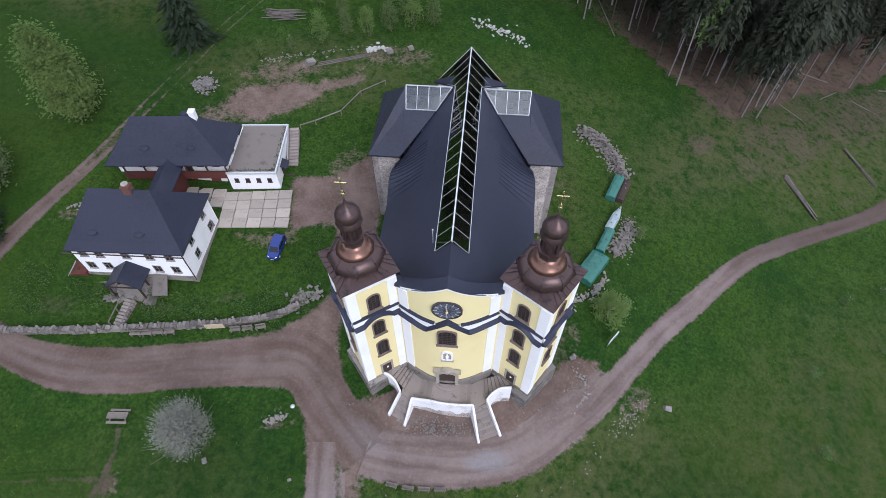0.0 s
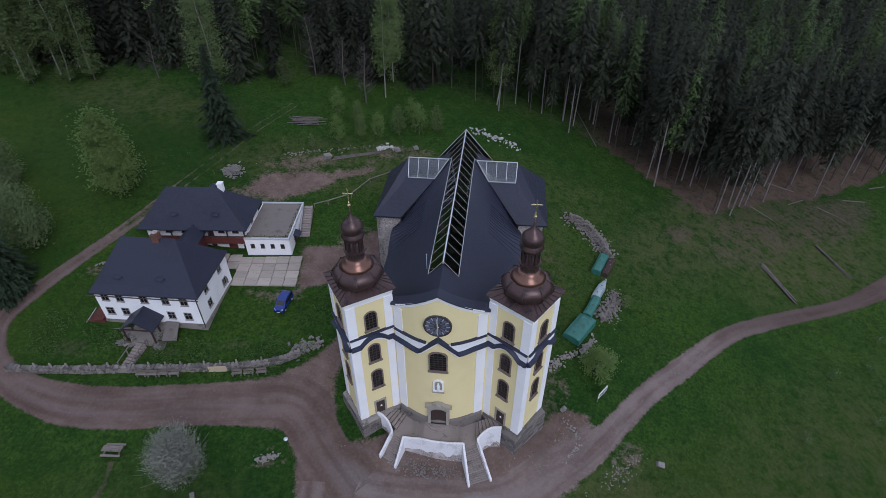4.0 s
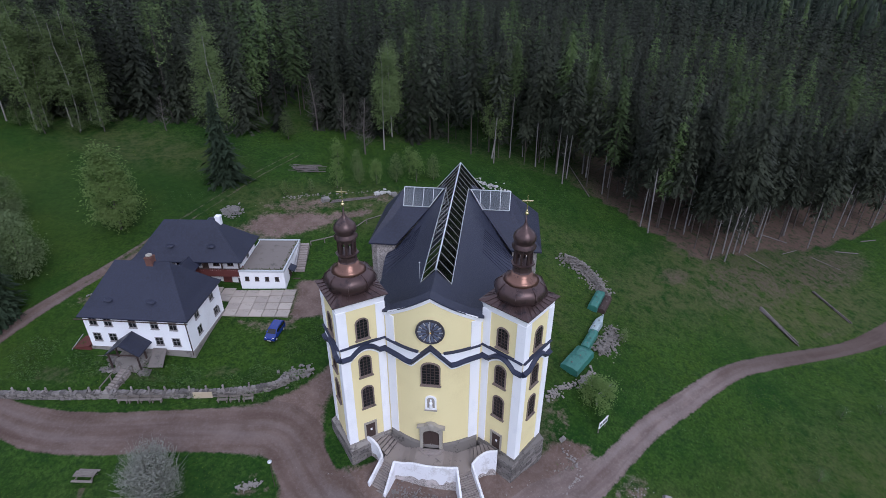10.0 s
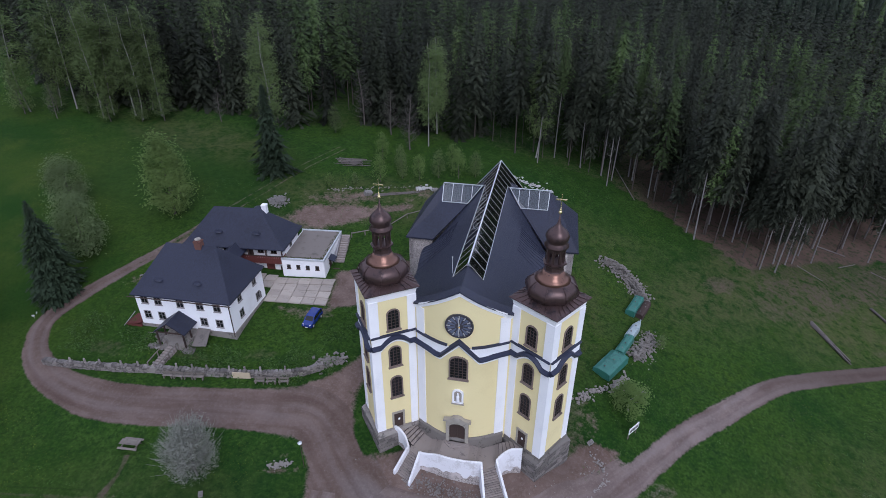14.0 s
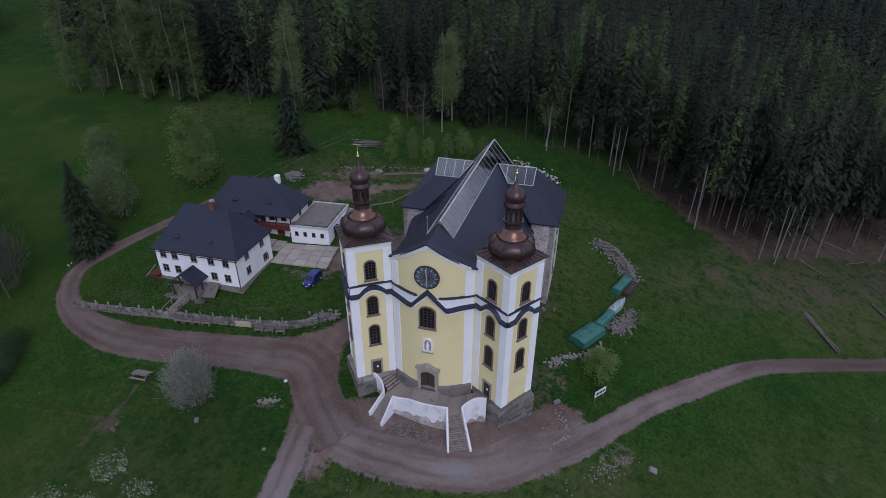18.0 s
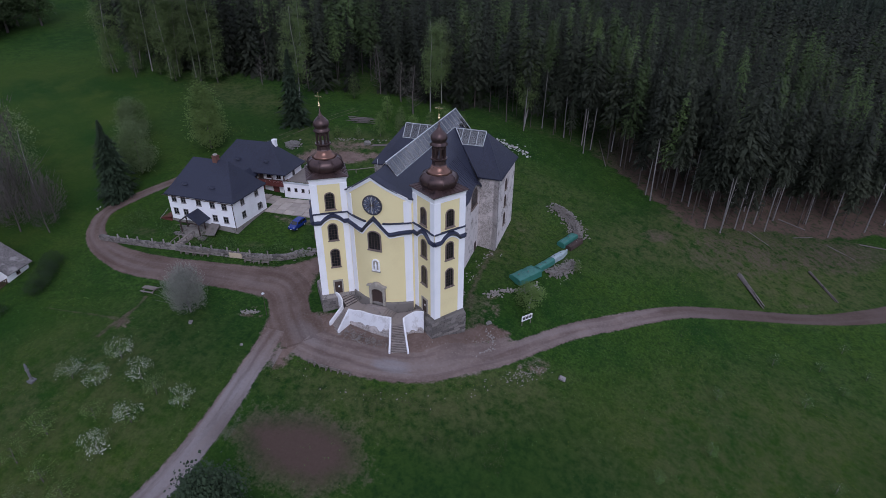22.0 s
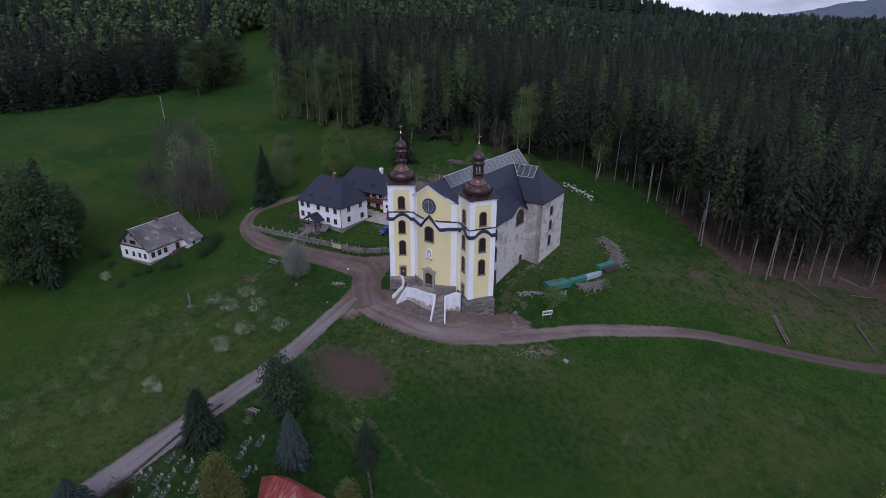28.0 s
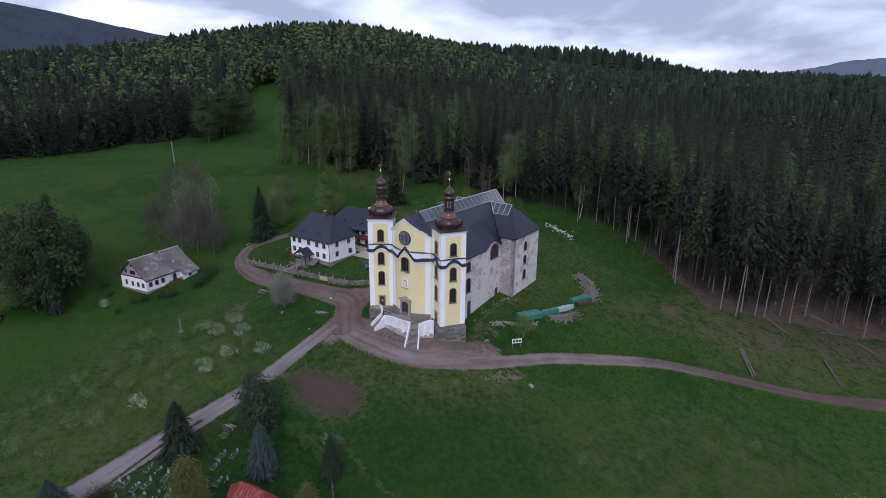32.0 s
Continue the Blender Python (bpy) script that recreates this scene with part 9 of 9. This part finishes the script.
for i, (x, y, h, w) in enumerate(((-78.5, -39.5, 25, 1.05), (-76.5, -44.5, 16, 1.1), (-85, -43.5, 22, 1.1), (-92, -38, 21, 1.2), (-89.5, -58.5, 13.5, 1.2), (-100, -46, 17, 1.3), (-88, -31, 16, 1.1), (-104, -60, 13, 1.3), (-112, -42, 17, 1.3), (-99, -33, 16, 1.2), (-107, -52, 15, 1.3))):
    plant("broadleaf_tree", x, y, h, stem_of("rs", BARK, 31), round_crown if x > -99 else crown_of("light", LEAF, 150, 60, 76, wide=0.3, low=0.1, size=0.15, shape=0.8), "round green broadleaf tree beyond the cottage", "tree", "broadleaf trees beyond the cottage", wide=w)
plant("broadleaf_tree", -81.0, -47.0, 8.6, stem_of("rs", BARK, 31), crown_of("ball", LEAF, 160, 70, 86, wide=0.44, low=0.06, size=0.10, shape=0.3), "low round light green tree beyond the cottage", "tree")
MID_LEAF = leaf_material("soft_green_leaves", (0.052, 0.082, 0.030), (0.098, 0.138, 0.054), thin=0.25)
CLUMP = [(-182, 66, 23), (-186, 77, 25), (-183, 88, 22), (-190, 84, 26), (-189, 70, 25)]
for i, (x, y, h) in enumerate(CLUMP):
    plant("broadleaf_tree", x, y, h, stem_of("rs", BARK, 31), crown_of("clump", MID_LEAF, 150, 60, 88, wide=0.25, low=0.08, size=0.14, shape=0.8), "round green broadleaf tree at the end of the western wood", "tree", "broadleaf trees at the western wood", wide=1.15)
for x, y, h in ((-85.5, -3.5, 17), (-79.0, 3.0, 16)):
    plant("birch", x, y, h, stem_of(("bs", 0), BIRCH_BARK, 20), crown_of("yellow_birch", WILLOW_LEAF, 100, 16, 64, wide=0.16, low=0.3, size=0.13, shape=0.6), "slender birch with thin yellowish young leaves behind the cottage", "birch", "birches behind the cottage", lean=2)
plant("flowering_tree", -87.5, -47.5, 9.5, stem_of("rs", BARK, 31), round_crown, "green tree with white blossom", "tree", extra=crown_of("bl9", BLOSSOM, 60, 7, 99, wide=0.3, low=0.15, size=0.12, shape=0.7))
twig_crown = mesh_for("twig", lambda: big_mesh("crown", *brush_mesh(1300, 77, 0.27, 0.14, 0.42), TWIG))
for i, (x, y, h) in enumerate(((-80.2, -3.0, 16), (-84.5, 1.0, 19), (-88.5, -8.5, 15), (-82, 4.5, 20), (-78.5, -7.5, 13), (-92, 2, 19), (-98, 9.5, 18), (-104, 6, 17), (-76.5, -1.5, 14), (-72, 0.5, 10), (-69.5, -3.0, 9), (-74.5, -5, 10))):
    plant("bare_tree", x, y, h, stem_of(("ts", i % 2), BARK, 36 + i % 2, 0.92, 0.014, 0.04, 22, 0.15, 0.24), twig_crown if i not in (3, 5, 1) else crown_of("yel", WILLOW_LEAF, 100, 18, 78, wide=0.2, low=0.25, size=0.12), "bare grey-brown tree with fine twigs behind the cottage", "tree", "bare trees behind the cottage")
for i, (x, y, h) in enumerate(((-37.5, 51.0, 3.2), (-33, 53.5, 3.0), (-28.4, 56.2, 6.5), (-24.4, 59.0, 5.2), (-20.8, 59.4, 6.0), (-17.0, 61.5, 6.6), (-12.9, 62.6, 7.2), (-9.5, 64.5, 6.0), (-31, 66, 6.5), (-45.5, 74.5, 7), (-15, 66, 6.5), (-26, 63.5, 5.5))):
    plant("young_tree", x, y, h, stem_of("ys", BARK, 41, 0.8, 0.012, 0.02, 10, 0.2, 0.2), crown_of(("yc", i % 2), (LEAF, BIRCH_LEAF)[i % 2], 80, 36, 80 + i % 2, wide=0.27, low=0.08, size=0.16, shape=0.9), "young green tree behind the church", "tree", "young trees behind the church")
for x, y, h in ((-26.5, 72.5, 14), (-40.9, 82, 15), (-33, 79, 12), (-60, 74, 11), (-73, 70, 9), (-110, 60, 9), (-124, 64, 11)):
    plant("dead_tree", x, y, h, stem_of(("ts", 0), BARK, 36), crown_of("twig2", TWIG, 90, 20, 79, wide=0.18, low=0.1, size=0.1, shape=1.4), "leafless grey tree at the wood's edge", "tree", "leafless trees")

# beside the road and in the orchard
plant("blossoming_tree", -28.7, -11.2, 9.0, stem_of("pt", PALE_BARK, 45, 0.9, 0.016, 0.02, 70, 0.12, 0.42), crown_of("pale", PALE_LEAF, 190, 22, 82, wide=0.31, low=0.08, size=0.10, shape=0.4), "large pale grey-green blossoming tree beside the road", "tree", extra=mesh_for("palebl", lambda: big_mesh("blossom", *brush_mesh(5200, 83, 0.335, 0.10, 0.26), PALE_LEAF)))
plant("shrub", 30.3, -38.8, 3.4, None, crown_of("pale_bush", LEAF, 70, 40, 87, wide=0.7, low=0.0, size=0.12, shape=0.2), "broad pale green bush below the meadow track", "shrub")
plant("young_tree", 20.6, 11.6, 5.2, stem_of("ls", BIRCH_BARK, 43, 0.85, 0.012, -0.12, 8, 0.35, 0.2), crown_of(("yc", 0), LEAF, 1), "young green tree beside the sign board", "tree", wide=1.9)
plant("young_tree", 26.2, 26.0, 3.0, stem_of("ys", BARK, 41), crown_of(("yc", 1), BIRCH_LEAF, 1), "small bush beside the stone heap", "bush")
plant("roadside_tree", 79.5, 3.2, 9.6, stem_of("rs", BARK, 31), crown_of("sunny", leaf_material("yellow_green_leaves", (0.13, 0.155, 0.028), (0.20, 0.225, 0.055)), 130, 30, 84, wide=0.42, low=0.1, size=0.12, shape=0.5), "broad yellow-green tree below the road", "tree")
ORCHARD = [(-35, -27.5), (-30.4, -27.2), (-31, -22.6), (-25.6, -24.4), (-22.1, -29.9), (-17.6, -25.4), (-22.9, -34.4), (-37, -39.8), (-35.1, -50.1), (-29.3, -50.5), (-25.3, -46.5),
           (-26.5, -39.4), (-26.5, -42.5), (-31.8, -63.6), (-39.1, -58.6), (-39, -71.7), (-28.2, -68.5), (-24.5, -73.6), (-39.4, -63), (-38.4, -54.6), (-40.7, -49.6), (-44, -39.5),
           (-43.2, -35.7), (-26.3, -60.7), (-40, -67.4), (-27.3, -53), (-31.6, -45.6), (-30.1, -55.4), (-31.4, -38.9), (-22.5, -40), (-37.9, -45.5), (-31, -34.9), (-26.8, -31.2), (-22, -25.5)]
for i, (x, y) in enumerate(ORCHARD):
    k = i % 3
    full = i in (0, 1, 2, 3, 4, 5, 6, 10)
    plant("apple_tree", x, y, re_.uniform(2.9, 3.8), stem_of("as", BARK, 44, 0.7, 0.022, 0.03, 9, 0.35, 0.3),
          crown_of(("oc", k), LEAF if k else BIRCH_LEAF, 44, 15, 90 + k, wide=0.50, low=0.28, size=0.13, shape=0.3),
          "small orchard tree with white spring blossom" if full else "small orchard tree just coming into leaf", "tree", "orchard trees",
          extra=crown_of(("ob", k), BLOSSOM, 26, 13, 93 + k, wide=0.56, low=0.34, size=0.12, shape=0.3) if full else crown_of("obs", BLOSSOM, 6, 5, 97, wide=0.4, low=0.45, size=0.08, shape=0.3) if i % 2 else None)
for i, (x, y) in enumerate(((51, 10), (71.8, 23.2), (74.2, 35.5), (60.8, 24), (64.8, 16.4), (66.2, 1), (61.3, -3.3), (49.8, -1.2), (77, 30), (69, 27.5), (43, -9))):
    plant("young_fruit_tree", x, y, re_.uniform(2.0, 2.8), stem_of("as", BARK, 44), crown_of("fruit", WEED, 46, 16, 96, wide=0.42, low=0.2, size=0.14, shape=0.3), "small young fruit tree on the lower meadow", "tree", "young fruit trees", extra=crown_of("obs", BLOSSOM, 1))
# cemetery evergreens
plant("spruce", -10.6, -47.0, 10.0, stem_of("ss", BARK, 33), spruce_of("dense", SPRUCE_DARK, 62, 30, 101, 0.34, 0.0, 11, 0.62, 0.35, 0.55), "broad dense dark spruce in the cemetery", "spruce")
plant("pine", -3.4, -36.6, 11.0, stem_of("rs", BARK, 31), crown_of("pine", SPRUCE_DARK, 160, 46, 102, wide=0.36, low=0.05, size=0.13, shape=0.7), "broad dark pine at the cemetery steps", "pine")
plant("blue_spruce", 4.8, -42.2, 9.4, stem_of("ss", BARK, 33), spruce_of("blue", SPRUCE_BLUE, 62, 28, 103, 0.29, 0.0, 11, 0.66, 0.35, 0.55), "blue spruce in the cemetery", "spruce")
plant("spruce", 13.8, -36.2, 7.6, stem_of("ss", BARK, 33), spruce_of("solo", SPRUCE_DARK, 1), "small dark spruce at the cemetery wall", "spruce")
plant("broad_conifer", -6.0, -66.0, 7.4, stem_of("rs", BARK, 31), crown_of("pine", SPRUCE_DARK, 1), "broad dark green conifer beside the lane", "conifer")
plant("blue_spruce", -14.0, -64.4, 6.6, stem_of("ss", BARK, 33), spruce_of("blue", SPRUCE_BLUE, 1), "young blue spruce beside the lane", "spruce", wide=1.5)
for x, y, h in ((5.0, -53.9, 13.0), (19.5, -45.6, 9.8)):
    plant("thuja", x, y, h, None, crown_of("thuja", THUJA, 240, 60, 104, wide=0.25, low=0.0, size=0.12, shape=1.75), "olive green thuja beside the chapel", "thuja", "thujas beside the chapel")
plant("purple_bush", -11.8, -59.4, 3.3, None, crown_of("purple", PURPLE, 60, 24, 105, wide=0.6, low=0.0, size=0.12, shape=0.2), "round dark purple bush at the cemetery wall", "bush")
for i, (x, y, h) in enumerate(((25, -43, 3.0), (28, -46, 3.2), (22, -40, 2.2), (6.5, -35, 2.0), (8.6, -32.6, 1.8), (-8.4, -37.6, 1.8), (19, -50, 3), (2, -34.6, 2.0), (-7.4, -41, 1.4))):
    plant("shrub", x, y, h, None, crown_of(("shrub", i % 2), (LEAF_GREY, WEED)[i % 2], 60, 18, 106 + i % 2, wide=0.6, low=0.0, size=0.13, shape=0.3), "leafy green shrub round the cemetery", "shrub", "shrubs round the cemetery")
for i in range(9):
    x, y = 0.5 + 1.35 * i, -34.0 - 0.02 * i * i
    plant("hedge_shrub", x, y, 1.5 + 0.5 * (i % 3), None, crown_of(("shrub", 1), WEED, 1), "dark green hedge shrub along the cemetery wall", "shrub", "hedge along the cemetery wall")
# hedges and shrubs at the cottage and houses
for i, (x, y, h) in enumerate(((-56.5, -16.2, 2.6), (-57.6, -14.2, 2.9), (-58.8, -12.0, 3.0), (-60.2, -9.8, 3.0), (-57.2, -22.3, 2.3), (-58.8, -24.2, 1.9), (-60.3, -27.3, 1.8), (-60.6, -33.6, 1.5), (-70, -31.0, 1.6), (-75.5, -29.7, 2.6), (-61.6, -29.6, 1.5))):
    plant("shrub", x, y, h, None, crown_of("hedge", HEDGE, 80, 30, 108, wide=0.6, low=0.0, size=0.14, shape=0.2), "dark green garden shrub beside the cottage", "shrub", "shrubs beside the cottage")
plant("flowering_shrub", -65.4, -34.2, 1.9, None, crown_of(("shrub", 0), LEAF_GREY, 1), "low white-flowering shrub before the cottage", "shrub", extra=crown_of("whb", BLOSSOM, 50, 20, 110, wide=0.62, low=0.1, size=0.1, shape=0.2))

# rank weeds and tufts that roughen the grass, joined
rng = np.random.RandomState(44)
tuft = crown_mesh(3, 4, 120, wide=0.7, low=0.0, size=0.42, shape=0.2)


def weeds(n, x0, x1, y0, y1, h0, h1, mat, label):
    x, y = rng.uniform(x0, x1, n), rng.uniform(y0, y1, n)
    ok = np.array([noise.noise((a * 0.22, b * 0.22, 3.0)) > -0.08 for a, b in zip(x, y)])
    clear = np.ones(len(x), bool)
    for lane in (ROAD_EAST, ROAD_WEST, ROAD_DOWN):
        c = smooth_line(lane, 2.0)
        dist = np.hypot(x[:, None] - c[None, :, 0], y[:, None] - c[None, :, 1]) - c[None, :, 2]
        clear &= dist.min(1) > 0.7
    clear &= ~((np.abs(x) < 14.2) & (y > -8) & (y < 37)) & ~((x > -50.5) & (x < -26.5) & (y > 6.5) & (y < 36))
    ok &= clear
    scatter("weeds", tuft, x[ok], y[ok], rng.uniform(h0, h1, ok.sum()), mat, label, "weeds", rng, 1.0, 0.05)


weeds(2600, -60, -19, 1.6, 8.5, 0.35, 0.8, WEED, "rank green weeds in the house garden")
weeds(2000, -34.5, -19, 8, 18, 0.2, 0.5, WEED, "rank weeds on the grass beside the house")
weeds(2600, 8, 60, -14, 30, 0.18, 0.5, WEED, "tufts of taller grass on the bank")
weeds(2600, 14, 75, 10, 75, 0.18, 0.5, DRY_TUFT, "dry tufts on the slope towards the wood")
weeds(2600, -60, 5, -60, -14, 0.15, 0.45, WEED, "tufts of taller grass on the meadow")
weeds(2200, -60, 20, 38, 75, 0.25, 0.7, WEED, "rank grass behind the church")
weeds(1100, -14, 24, -18, -13, 0.25, 0.6, DRY_TUFT, "dry grass on the verge below the church")


# ---- dressed stones of the tower plinths ----
rp = random.Random(12)
for tw in [o for o in church.children if o.name.startswith("tower")]:
    plinth = next(o for o in tw.children if o.name.startswith("plinth"))
    sx = 1 if plinth.bound_box[0][0] > 0 else -1
    cx, cy, turn = sx * TOWER_X, TOWER_Y, sx * 6
    ks = (3, 2) if sx > 0 else (2, 3)
    for k in (2, 3):
        a = Vector((cx + 4.2 * math.cos(radians(turn + 90 * k)), cy + 4.2 * math.sin(radians(turn + 90 * k)), 0))
        b = Vector((cx + 4.2 * math.cos(radians(turn + 90 * (k + 1))), cy + 4.2 * math.sin(radians(turn + 90 * (k + 1))), 0))
        d = (b - a).normalized()
        ang = math.degrees(math.atan2(d.y, d.x))
        length = (b - a).length
        z = 5.74
        while z > 2.2:
            h = rp.uniform(0.42, 0.55)
            s = rp.uniform(-0.3, 0.0)
            while s < length:
                w = rp.uniform(0.7, 1.25)
                e = min(s + w, length)
                if e - max(s, 0) > 0.2:
                    p = a + d * ((max(s, 0) + e) / 2)
                    ob = part("stone", stone_meshes[rp.randrange(6)], None, plinth)
                    ob.matrix_basis = pose(p.x, p.y, z - h / 2, 0, 0, ang) @ Matrix.Diagonal(((e - max(s, 0)) * 1.02, 0.16, h * 0.98, 1))
                s += w
            z -= h
